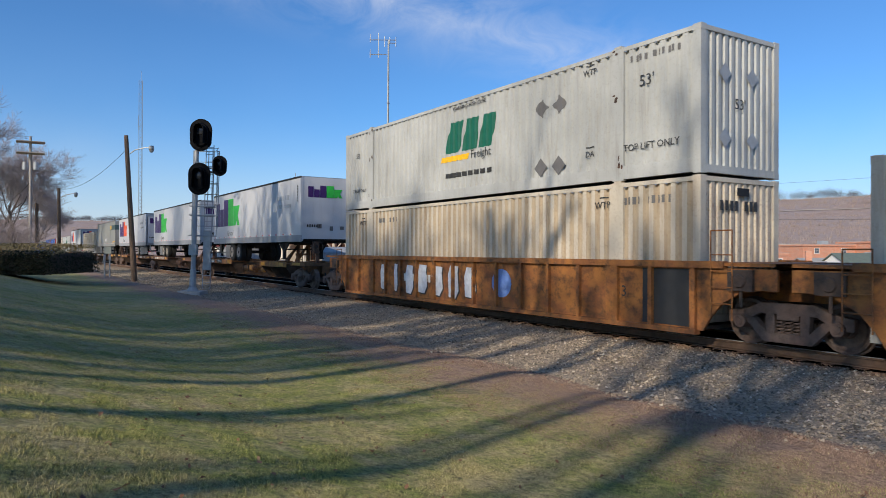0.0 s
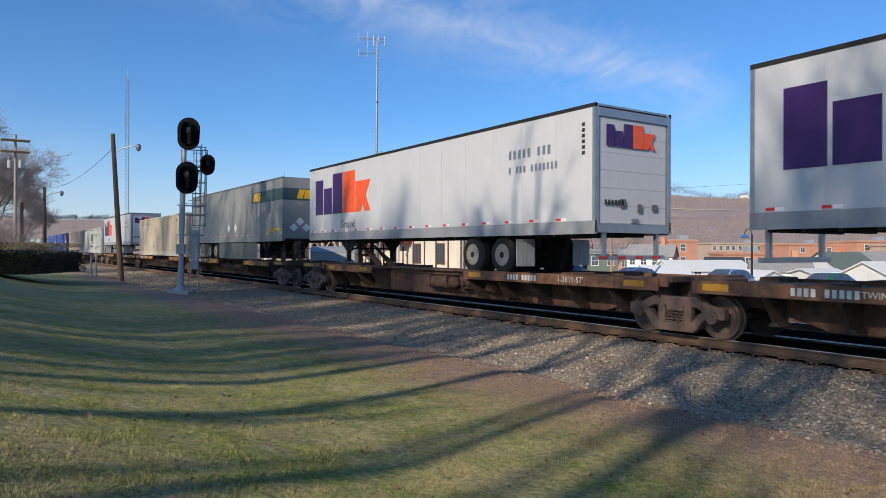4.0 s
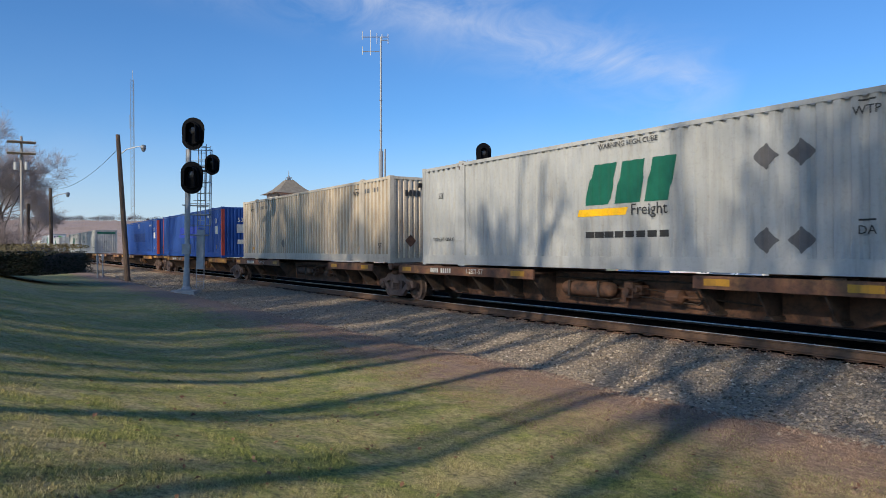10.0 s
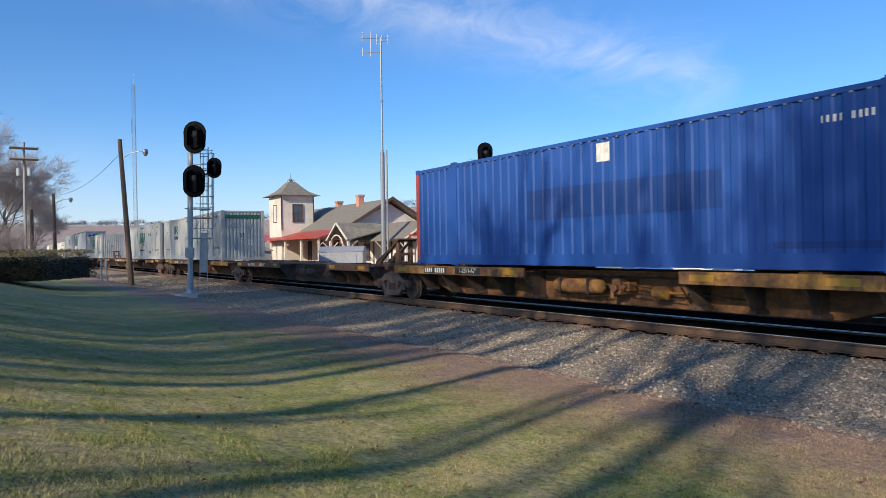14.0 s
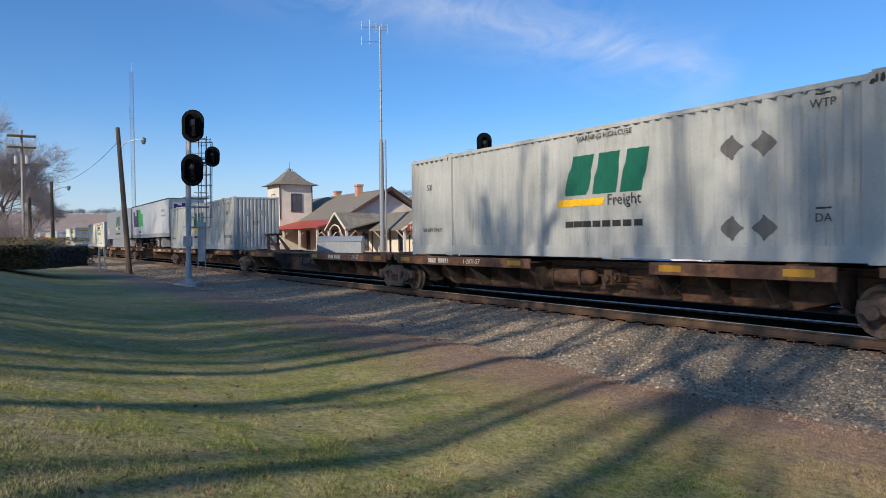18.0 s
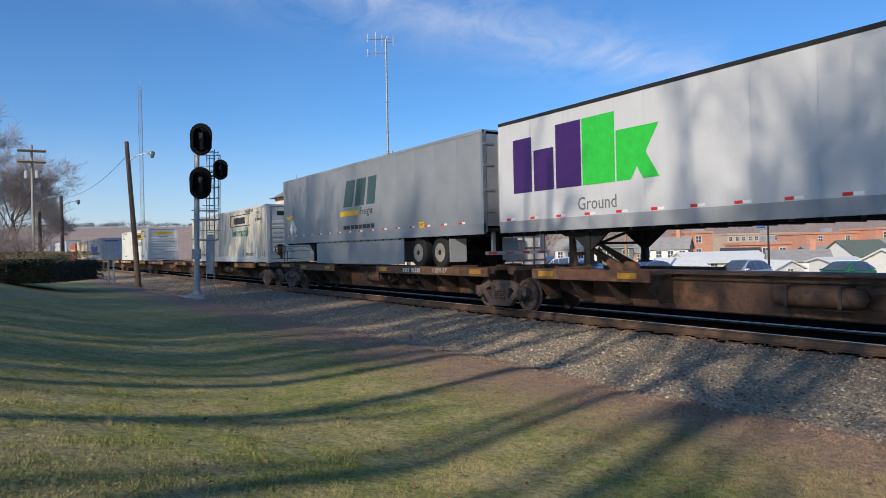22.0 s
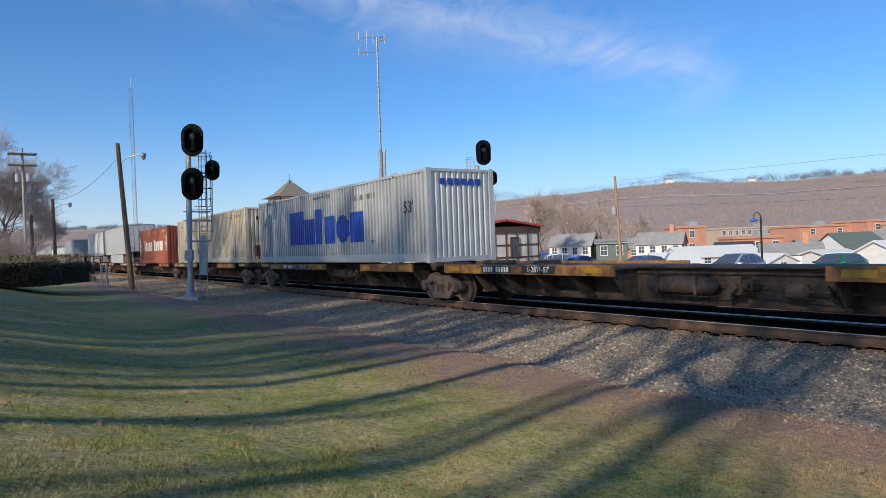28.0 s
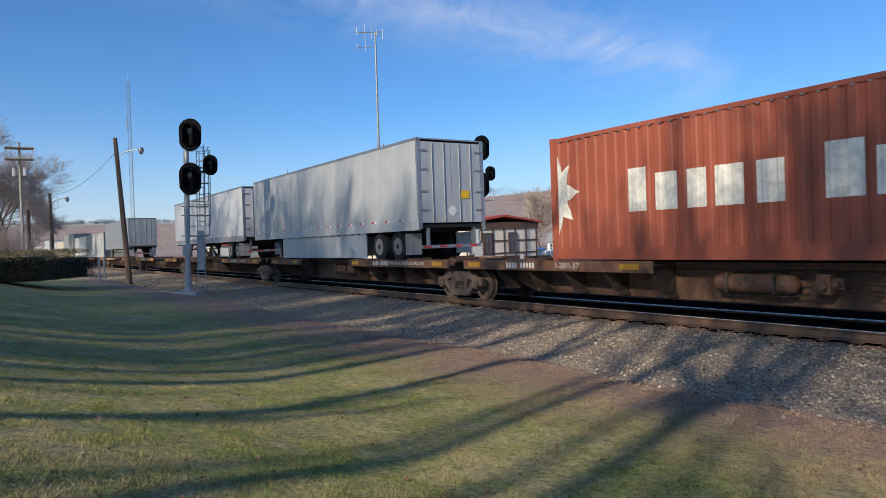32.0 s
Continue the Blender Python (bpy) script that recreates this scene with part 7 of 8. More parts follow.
    for i in range(12):
        bm = new_bm()
        x = -58.0 + i * 1.62
        box(bm, x - 0.07, x + 0.07, 28.25, 28.3, 0, 3.1)
        part("timber_strip", bm, "timber", wing)
    bm = new_bm()
    box(bm, -39.995, -39.9, 28.2, 34.7, 2.62, 3.1)
    part("frieze", bm, "timber", wing)
    bm = new_bm()
    box(bm, -58.2, -39.9, 28.2, 28.29, 2.62, 3.1)
    part("frieze", bm, "timber", wing)
    for z in (0.85, 1.75):
        bm = new_bm()
        box(bm, -39.995, -39.95, 28.3, 34.6, z - 0.06, z + 0.06)
        part("timber_rail", bm, "timber", wing)
    for y in (29.9, 32.2):
        sash_window(wing, -39.93, y, 0.95, 0.62, 1.3, "x")
    for i in range(5):
        sash_window(wing, -56 + i * 3.3, 28.22, 0.95, 0.9, 1.3, "y")


def small_hut(x, y, w, d, h, wall, roof, label, arched=False, turn=0.0):
    s = thing("track_hut", label, "hut", pose(x, y, -0.2, 0, 0, turn))
    bm = new_bm()
    box(bm, -w / 2, w / 2, -d / 2, d / 2, 0, h)
    part("wall", bm, wall, s, bevel=0.02)
    bm = new_bm()
    if arched:
        pts = [(-d / 2 - 0.05 + (d + 0.1) * i / 10, h + 0.4 * math.sin(math.pi * i / 10)) for i in range(11)]
        prism(bm, pts, -w / 2 - 0.05, w / 2 + 0.05, "x")
    else:
        prism(bm, [(-d / 2 - 0.25, h), (d / 2 + 0.25, h), (0, h + d * 0.3)], -w / 2 - 0.2, w / 2 + 0.2, "x")
    part("roof", bm, roof, s)
    bm = new_bm()
    box(bm, w * 0.1, w * 0.1 + 0.8, -d / 2 - 0.03, -d / 2, 0.05, h * 0.88)
    part("door", bm, "alu_paint" if arched else "timber", s)
    return s


# ---- town ----
def spot(px, f):
    """A place f metres out along the usual line of sight, px to the side (1230 to the radian)."""
    r = (px - 784) / 1230 * f
    return (-0.8396 * f + 0.5432 * r, 0.5432 * f + 0.8396 * r)


def house(px, f, w, d, wall_h, roof_h, base, wall="siding", roof="grey_roof", turn=0.0, gable_wall="", label="small house with a pitched roof", windows=3, chimney=False):
    x, y = spot(px, f)
    s = thing("house", label, "house", pose(x, y, base, 0, 0, 57.1 + turn), "houses of the town")
    bm = new_bm()
    prism(bm, [(-d / 2, -1.5), (d / 2, -1.5), (d / 2, wall_h), (0, wall_h + roof_h - 0.1), (-d / 2, wall_h)], -w / 2, w / 2, "x")
    body = part("wall", bm, wall, s)
    bm = new_bm()
    for e in (-1, 1):
        quad_roof(bm, [(-w / 2 - 0.3, e * (d / 2 + 0.35), wall_h - 0.12), (w / 2 + 0.3, e * (d / 2 + 0.35), wall_h - 0.12), (w / 2 + 0.3, 0, wall_h + roof_h), (-w / 2 - 0.3, 0, wall_h + roof_h)], 0.14)
    part("roof", bm, roof, s)
    if gable_wall:
        bm = new_bm()
        prism(bm, [(-d / 2, 0), (d / 2, 0), (d / 2, wall_h), (0, wall_h + roof_h - 0.2), (-d / 2, wall_h)], w / 2 + 0.003, w / 2 + 0.06, "x")
        part("gable_cladding", bm, gable_wall, s)
    for i in range(windows):
        a = -w / 2 + (i + 0.5) * w / windows
        sash_window(body, a, -d / 2 - 0.01, wall_h * 0.35, min(0.9, w / windows * 0.45), wall_h * 0.45, "y", "siding")
    sash_window(body, w / 2 + 0.08, 0, wall_h * 0.4, 0.8, wall_h * 0.4, "x", "siding")
    if chimney:
        bm = new_bm()
        box(bm, w * 0.2, w * 0.2 + 0.7, -0.35, 0.35, wall_h, wall_h + roof_h + 1.2)
        part("chimney", bm, "red_brick", s)
    return s


def block(px, f, w, d, h, base, wall="red_brick", floors=2, bays=5, turn=0.0, label="flat-roofed red brick building", pediment=False, side_bays=2):
    x, y = spot(px, f)
    s = thing("brick_building", label, "building", pose(x, y, base, 0, 0, 57.1 + turn), "brick buildings of the town")
    bm = new_bm()
    box(bm, -w / 2, w / 2, -d / 2, d / 2, -1.5, h)
    body = part("wall", bm, wall, s)
    bm = new_bm()
    box(bm, -w / 2 - 0.25, w / 2 + 0.25, -d / 2 - 0.25, d / 2 + 0.25, h, h + 0.5)
    part("parapet", bm, wall, s)
    bm = new_bm()
    box(bm, -w / 2 + 0.2, w / 2 - 0.2, -d / 2 + 0.2, d / 2 - 0.2, h + 0.5, h + 0.56)
    part("roof", bm, "grey_roof", s)
    step = h / floors
    for j in range(floors):
        for i in range(bays):
            sash_window(body, -w / 2 + (i + 0.5) * w / bays, -d / 2 - 0.01, j * step + step * 0.3, min(1.2, w / bays * 0.5), step * 0.5, "y", "siding")
        for i in range(side_bays):
            sash_window(body, w / 2 + 0.01, -d / 2 + (i + 0.5) * d / side_bays, j * step + step * 0.3, min(1.2, d / side_bays * 0.5), step * 0.5, "x", "siding")
    if pediment:
        bm = new_bm()
        prism(bm, [(-w * 0.12, h + 0.4), (w * 0.12, h + 0.4), (w * 0.12, h + 2.2), (0, h + 3.4), (-w * 0.12, h + 2.2)], -d / 2 - 0.3, -d / 2 + 0.6)
        part("pediment", bm, wall, s)
    bm = new_bm()
    box(bm, w * 0.1, w * 0.1 + 2.0, -1, 1, h + 0.5, h + 1.6)
    part("roof_unit", bm, "alu_paint", s)
    return s


def car(px, f, base, paint, turn, label, tall=0.0, name="car"):
    """A car lofted from sections along its length: sill, belt line, roof; the panes lie just proud of the shell."""
    x, y = spot(px, f)
    s = thing(name, label, "car", pose(x, y, base, 0, 0, 57.1 + turn), "cars in the lot")
    u = tall
    back = -1.95 if u > 0.05 else -1.6
    # along, half width, belt height, roof height, roof half width
    cuts = [(-2.25, 0.62, 0.72, 0.74, 0.55), (-2.2, 0.8, 0.9 + u * 0.4, 0.93 + u * 0.4, 0.7), (back - 0.1, 0.86, 0.96 + u * 0.5, 0.99 + u * 0.5, 0.74),
            (back + 0.35, 0.88, 0.97 + u * 0.5, 1.36 + u, 0.62), (back + 0.8, 0.89, 0.96 + u * 0.5, 1.47 + u, 0.63), (-0.3, 0.9, 0.95 + u * 0.5, 1.5 + u, 0.64), (0.2, 0.9, 0.95 + u * 0.5, 1.46 + u, 0.62),
            (1.15, 0.89, 0.94 + u * 0.5, 0.98 + u * 0.5, 0.76), (1.75, 0.87, 0.84 + u * 0.5, 0.87 + u * 0.5, 0.72), (2.1, 0.8, 0.72 + u * 0.4, 0.74 + u * 0.4, 0.64), (2.25, 0.62, 0.58, 0.6, 0.5)]
    bm = new_bm()
    rings = [[bm.verts.new(p) for p in ((a, -w, 0.28), (a, -w * 1.02, 0.6), (a, -w, belt), (a, -rw, roof), (a, 0, roof + 0.03), (a, rw, roof), (a, w, belt), (a, w * 1.02, 0.6), (a, w, 0.28))] for a, w, belt, roof, rw in cuts]
    for p, q in zip(rings, rings[1:]):
        for i in range(8):
            bm.faces.new((p[i], q[i], q[i + 1], p[i + 1]))
    for ring in (rings[0][::-1], rings[-1]):
        bm.faces.new(ring)
    bmesh.ops.recalc_face_normals(bm, faces=bm.faces[:])
    part("body", bm, paint, s, bevel=0.02)

    def pane(nm, corners, out):
        bm = new_bm()
        bm.faces.new([bm.verts.new(Vector(c) + Vector(out)) for c in corners])
        bmesh.ops.solidify(bm, geom=bm.faces[:], thickness=0.01)
        part(nm, bm, "car_glass", s, "tinted glass, the mirrored sky put into its pale colour")

    for sd in (-1, 1):
        for i, j in ((2, 3), (3, 4), (4, 5), (5, 6), (6, 7)):
            (a, w, b0, r0, v), (c, w1, b1, r1, v1) = cuts[i], cuts[j]
            k, m, e = 0.05, 0.08, 0.02
            lo0, lo1 = (a + e, sd * w, b0 + k), (c - e, sd * w1, b1 + k)
            hi0, hi1 = (a + e, sd * (v + (w - v) * m), r0 - k if r0 - b0 > 0.2 else b0 + k), (c - e, sd * (v1 + (w1 - v1) * m), r1 - k if r1 - b1 > 0.2 else b1 + k)
            pane("side_window", [lo0, lo1, hi1] if hi0[2] - lo0[2] < 0.02 and i == 2 else [lo0, lo1, hi0] if hi1[2] - lo1[2] < 0.02 else [lo0, lo1, hi1, hi0], (0, sd * 0.02, 0.01))
    for nm, i, j, d in (("windscreen", 7, 6, 0.02), ("rear_window", 2, 3, -0.02)):
        (a, w, b0, r0, v), (c, w1, b1, r1, v1) = cuts[i], cuts[j]
        pane(nm, [(a, -v * 0.9, r0 + 0.03), (a, v * 0.9, r0 + 0.03), (c, v1 * 0.92, r1), (c, -v1 * 0.92, r1)], (d, 0, 0.03))
    for x0 in (-1.4, 1.4):
        for sd in (-1, 1):
            bm = new_bm()
            lathe(bm, [(0.2, -0.1), (0.33, -0.1), (0.33, 0.1), (0.2, 0.1)], 16, "y", (x0, sd * 0.86, 0.33))
            wheel = part("wheel", bm, "tyre", s)
            bm = new_bm()
            lathe(bm, [(0.2, -0.11), (0.04, -0.12), (0.04, 0.12), (0.2, 0.11)], 12, "y", (x0, sd * 0.86, 0.33))
            part("rim", bm, "chrome", wheel)
    for sd in (-1, 1):
        bm = new_bm()
        box(bm, 2.1, 2.2, sd * 0.62 - 0.14, sd * 0.62 + 0.14, 0.6, 0.72)
        part("headlight", bm, "white_tape", s, bevel=0.02)
        bm = new_bm()
        box(bm, -2.25, -2.16, sd * 0.66 - 0.12, sd * 0.66 + 0.12, 0.74, 0.9 + u * 0.3)
        part("tail_light", bm, "tail", s, bevel=0.02)
        bm = new_bm()
        box(bm, 0.72, 0.86, sd * 0.97 - 0.08, sd * 0.97 + 0.08, 1.0 + u * 0.5, 1.12 + u * 0.5)
        part("mirror", bm, paint, s, bevel=0.03)


def lamp_post(px, f, base, h, label):
    x, y = spot(px, f)
    s = thing("street_lamp", label, "street lamp", pose(x, y, base, 0, 0, 57.1), "street lamps")
    bm = new_bm()
    tube(bm, (0, 0, 0), (0, 0, h), 0.09, 0.06, 8)
    for i in range(8):
        a, b = math.pi * i / 8, math.pi * (i + 1) / 8
        tube(bm, (-0.25 + 0.25 * math.cos(a), 0, h + 0.35 * math.sin(a)), (-0.25 + 0.25 * math.cos(b), 0, h + 0.35 * math.sin(b)), 0.03, n=5)
    part("post", bm, "dark", s)
    bm = new_bm()
    lathe(bm, [(0.04, 0.0), (0.3, -0.22), (0.28, -0.26), (0.06, -0.3)], 12, "z", (-0.5, 0, h))
    part("shade", bm, "car_blue", s)


station()
small_hut(-45.9, 21.2, 3.1, 2.2, 1.75, "alu_paint", "alu_paint", "silver metal equipment hut with arched roof by the mast", True, 57)
small_hut(-80.0, 22.2, 4.0, 3.0, 2.3, "siding", "red_roof", "small white hut with a red roof by the platform")
small_hut(-68.0, 21.8, 3.4, 2.4, 1.9, "grey_box", "grey_roof", "small grey hut beside the platform")

lot = new("parking_lot", raw_mesh("parking_lot", [(-75, 36.5, -0.62), (25, 36.5, -0.62), (25, 52, -1.2), (-75, 52, -1.2)], [(0, 1, 2, 3)], "asphalt"))
tagged(lot, "grey asphalt parking lot behind the tracks", "parking lot", kind="structure")
car(1000, 62, -1.0, "car_white", 0, "white car with a blue hood seen behind the station", 0.15)
car(955, 66, -1.0, "car_blue", 90, "blue and white car parked in the lot", 0.3)
car(1032, 58, -1.0, "car_blue", 10, "dark blue car parked in the lot")
car(1136, 50, -1.0, "car_blue", 203, "silver blue sedan parked in the lot")
car(1302, 45, -1.2, "car_silver", 214, "pale silver SUV parked in the lot", 0.22)
car(1482, 43, -1.25, "car_green", 212, "bright green hatchback parked in the lot", 0.1)
lamp_post(1350, 48, -1.0, 3.9, "black post lamp with a blue shade by the lot")
lamp_post(938, 64, -1.0, 3.9, "black post lamp near the station")
house(1018, 112, 6.6, 5.5, 2.4, 1.7, -1.2, "siding", "grey_roof", -26, "green_siding", "white house with grey roof and green gable side", 4)
house(1084, 108, 4.6, 5.0, 3.0, 0.5, -1.6, "green_siding", "grey_roof", -14, label="low dark green clapboard house", windows=2)
house(1172, 120, 7.5, 6.5, 2.4, 1.9, -1.5, "siding", "grey_roof", -26, "red_brick", "white house with a red gable end", 4, True)
house(1125, 134, 6.5, 6.0, 2.4, 1.9, -2.2, "red_brick", "grey_roof", -20, label="red house with a grey roof", windows=3)
house(1260, 92, 11.0, 6.0, 1.5, 1.2, -2.2, "siding", "siding", 8, "peach", "long low white shed with a peach gable end", 5)
house(1190, 84, 5.0, 5.0, 1.1, 1.1, -2.2, "peach", "siding", 0, label="low peach shed with a white roof", windows=1)
house(1400, 86, 6.6, 6.0, 1.6, 1.2, -2.2, "siding", "grey_roof", -22, "siding", "small white garage with a grey roof", 2, True)
house(1366, 78, 3.2, 4.0, 0.95, 0.85, -2.2, "siding", "siding", -70, "siding", "small white gabled shed", 1)
house(1506, 98, 6.0, 8.0, 1.7, 2.1, -2.2, "siding", "green_siding", 5, label="house with a green shingle roof", windows=2)
house(1562, 104, 6.0, 8.0, 1.8, 2.1, -2.2, "siding", "grey_roof", 5, "siding", "white house with a brown-grey roof", 2)
house(1468, 72, 3.4, 4.0, 1.6, 0.35, -2.0, "siding", "siding", 4, label="flat white shed beside the lot", windows=1)
house(1580, 64, 3.6, 5.0, 1.7, 1.1, -2.0, "siding", "siding", 15, label="white clapboard shed by the lot", windows=1)
house(1300, 105, 5.0, 5.0, 1.6, 1.4, -2.2, "siding", "slate_roof", -15, label="small house with a dark roof", windows=2)
house(1440, 110, 5.5, 5.0, 2.0, 1.0, -2.2, "red_brick", "grey_roof", 0, label="low brick house with a pale roof", windows=2)
block(1214, 165, 6.6, 8, 6.0, -2.2, "red_brick", 2, 1, 4, "red brick building standing tall behind houses", side_bays=1)
block(1325, 230, 26, 14, 5.2, -1.4, "tan_brick", 2, 12, 6, "long tan brick building with rows of windows")
block(1436, 190, 15, 14, 5.2, -2.0, "red_brick", 2, 2, 5, "wide plain red brick building", False, 1)
block(1560, 185, 17, 14, 6.0, -2.0, "red_brick", 2, 3, 4, "red brick building at the end of the row", False)
block(1330, 135, 10, 6, 3.0, -2.0, "red_brick", 1, 3, 4, "low red brick building by the sheds")
block(1660, 170, 18, 14, 5.0, -2.0, "tan_brick", 2, 6, 4, "tan brick building at the edge of town")

# ---- hill and far woods ----
AZ = [-600, 0, 250, 420, 740, 950, 1200, 1380, 1560, 2200]


def ridge(px):
    out = float(np.interp(px, AZ, [1700, 1600, 1450, 1350, 1050, 950, 900, 860, 820, 780]))
    rise = float(np.interp(px, AZ, [64, 58, 54, 56, 80, 88, 104, 100, 110, 95]))
    return out, rise


def hill_point(px, u):
    """A place on the hill: px across, u from its foot (0) over the ridge (1) and beyond."""
    out, rise = ridge(px)
    f = out * (0.42 + 0.58 * u)
    x, y = spot(px, f)
    crest = 1.7 + rise / 1230 * out - 9
    s = min(u, 1.0)
    z = -4 + (crest + 4) * (s * s * (3 - 2 * s)) ** 0.85
    z += 5.0 * s * noise.noise((x * 0.006, y * 0.006, 0)) + 2.0 * s * noise.noise((x * 0.02, y * 0.02, 4))
    if u > 1:
        z -= (u - 1) * 60
    return x, y, z


def build_hill():
    cols, rows = 150, 26
    verts = [hill_point(-500 + 2600 * i / (cols - 1), 1.25 * j / (rows - 1)) for j in range(rows) for i in range(cols)]
    faces = [(j * cols + i, j * cols + i + 1, (j + 1) * cols + i + 1, (j + 1) * cols + i) for j in range(rows - 1) for i in range(cols - 1)]
    tagged(new("hill", raw_mesh("hill", verts, faces, "hill", True)), "long leafless brown hillside across the valley", "hill", kind="structure")
    # bare far trees, joined: thin strokes of bare wood on the slope, twiggy crowns along the ridge
    r = random.Random(41)
    verts, faces = [], []
    for n in range(17000):
        px, u = r.uniform(-80, 1650), 0.04 + 0.95 * r.random() ** 0.8
        if 0.545 < u < 0.59 and px > 860:
            continue
        x, y, z = hill_point(px, u)
        h = r.uniform(1.6, 3.6) * (0.5 if px > 860 and 0.44 < u < 0.545 else 1.0)
        for i in range(5):
            a, k, t = r.gauss(0.997, 0.25), len(verts), r.uniform(0.1, 0.2)
            e, d = r.gauss(0, 0.3) * h, r.gauss(0, 0.35) * h
            c, s = math.cos(a) * t, math.sin(a) * t
            verts += [(x - c + d, y - s, z - 0.5), (x + c + d, y + s, z - 0.5), (x + d + e * 0.3, y + e * 0.2, z + h * r.uniform(0.6, 1.0))]
            faces.append((k, k + 1, k + 2))
    tagged(new("hill_woods", raw_mesh("hill_woods", verts, faces, "woods")), "far grey-brown leafless woods on the hillside", "woods", kind="stuff")
    verts, faces = [], []
    for n in range(2200):
        px = r.uniform(-80, 1650)
        x, y, z = hill_point(px, r.uniform(0.95, 1.01))
        h = r.uniform(8, 14) * (1.0 + 0.9 * max(-0.5, noise.noise((px * 0.012, 9.0, 0.0)) + 0.5 * noise.noise((px * 0.05, 2.0, 0.0))))
        k, t = len(verts), 0.16
        verts += [(x - t, y + t, z - 1), (x + t, y - t, z - 1), (x, y, z + h * 0.7)]
        faces.append((k, k + 1, k + 2))
        for i in range(24):
            a, b, e = r.random() * 6.28, r.uniform(-1, 1), r.random() ** 0.4 * 0.38 * h
            c = Vector((x + e * math.cos(a) * math.cos(b), y + e * math.sin(a) * math.cos(b), z + h * 0.62 + e * math.sin(b)))
            d = (Vector((r.gauss(0, 0.7), r.gauss(0, 0.7), r.gauss(0.8, 0.6))).normalized()) * (0.13 * h)
            k, t = len(verts), 0.17
            verts += [tuple(c - d - Vector((t, -t, 0))), tuple(c - d + Vector((t, -t, 0))), tuple(c + d)]
            faces.append((k, k + 1, k + 2))
    tagged(new("ridge_trees", raw_mesh("ridge_trees", verts, faces, "ridge_twig")), "thin leafless trees standing along the far ridge", "woods", kind="stuff")
    # a pale clearing that runs along the slope
    verts, faces = [], []
    n = 140
    for i in range(n):
        px = 900 + 760 * i / (n - 1)
        for j in range(5):
            x, y, z = hill_point(px, 0.563 + 0.0025 * j)
            verts.append((x, y, z + 0.4))
    faces = [(5 * i + j, 5 * i + 5 + j, 5 * i + 6 + j, 5 * i + 1 + j) for i in range(n - 1) for j in range(4)]
    tagged(new("hill_clearing", raw_mesh("hill_clearing", verts, faces, "meadow", True)), "pale dry strip cut along the hillside", "clearing", kind="structure")


build_hill()
for px, u in ((1190, 0.93), (1335, 0.95)):
    x, y, z = hill_point(px, u)
    s = thing("hilltop_house", "tiny white farmhouse on the far ridge", "house", pose(x, y, z + 2.0, 0, 0, 57), "houses on the ridge")
    bm = new_bm()
    box(bm, -4.5, 4.5, -3, 3, -4, 2.5)
    part("wall", bm, "siding", s)
    bm = new_bm()
    prism(bm, [(-3.5, 2.5), (3.5, 2.5), (0, 4.5)], -4.8, 4.8, "x")
    part("roof", bm, "grey_roof", s)

# ---- trees, hedge ----
def grow(r, store, p, way, length, radius, level, most, spread, lift, dense=0, least=0.008):
    """One limb, bent on its way, and the limbs that leave it."""
    verts, faces = store[0 if level < 2 else 1]
    steps = 5 if level < 2 else 4 if level < 4 else 3
    pts, radii, q, w = [p.copy()], [radius], p.copy(), way.copy()
    for i in range(steps):
        w = (w + Vector((r.gauss(0, 1), r.gauss(0, 1), r.gauss(0, 1))) * 0.13 + Vector((0, 0, lift * 0.06))).normalized()
        q = q + w * (length / steps)
        pts.append(q.copy())
        radii.append(max(least, radius * (1 - 0.5 * (i + 1) / steps)))
    limb_tubes(verts, faces, pts, radii, 8 if level < 2 else 5 if level < 4 else 3)
    if level >= most:
        return
    kids = r.randint(3, 5) + dense if level else r.randint(4, 6)
    for i in range(kids):
        f = 0.35 + 0.65 * (i + r.random()) / kids if level else 0.45 + 0.55 * (i + r.random()) / kids
        k = min(steps, max(1, int(f * steps + 0.5)))
        turn = Vector((r.gauss(0, 1), r.gauss(0, 1), r.gauss(0.15, 0.6)))
        out = (turn - turn.dot(w) * w).normalized()
        a = r.uniform(0.55, 1.0) * spread
        grow(r, store, pts[k], (w * math.cos(a) + out * math.sin(a)).normalized(), length * r.uniform(0.5, 0.74), radii[k] * r.uniform(0.5, 0.72), level + 1, most, spread, lift, dense, least)


def winter_tree(x, y, height, girth, seed, levels, label, lean=(0, 0), spread=0.75, name="bare_tree", twig="twig", extra=(), dense=0, slim=1.0, least=0.008, bare=0.0):
    r = random.Random(seed)
    s = thing(name, label, "tree", pose(x, y, ground_height(x, y) - 0.05), "bare trees")
    store = [([], []), ([], [])]
    way = Vector((lean[0], lean[1], 1)).normalized()
    grow(r, store, Vector((0, 0, bare)), way, height * 0.55, girth, 0, levels, spread, 0.6, dense, least)
    for path, r0, r1 in extra:
        pts = [Vector(p) for p in path]
        radii = [r0 + (r1 - r0) * i / (len(pts) - 1) for i in range(len(pts))]
        limb_tubes(store[0][0], store[0][1], pts, radii, 8)
        for _ in range(4):
            i = r.randint(len(pts) // 2, len(pts) - 1)
            grow(r, store, pts[i], (pts[-1] - pts[-2] + Vector((r.gauss(0, 1), r.gauss(0, 1), r.gauss(0.5, 0.7)))).normalized(), height * 0.25, radii[i] * 0.6, 2, levels, spread, 0.5)
    if slim != 1.0:
        for verts, faces in store:
            verts[:] = [(v[0] * slim, v[1] * slim, v[2]) for v in verts]
    part("trunk", raw_mesh("trunk", *store[0], "bark", True), "bark", s)
    part("crown", raw_mesh("crown", *store[1], twig), twig, s, "leafless twigs")
    return s


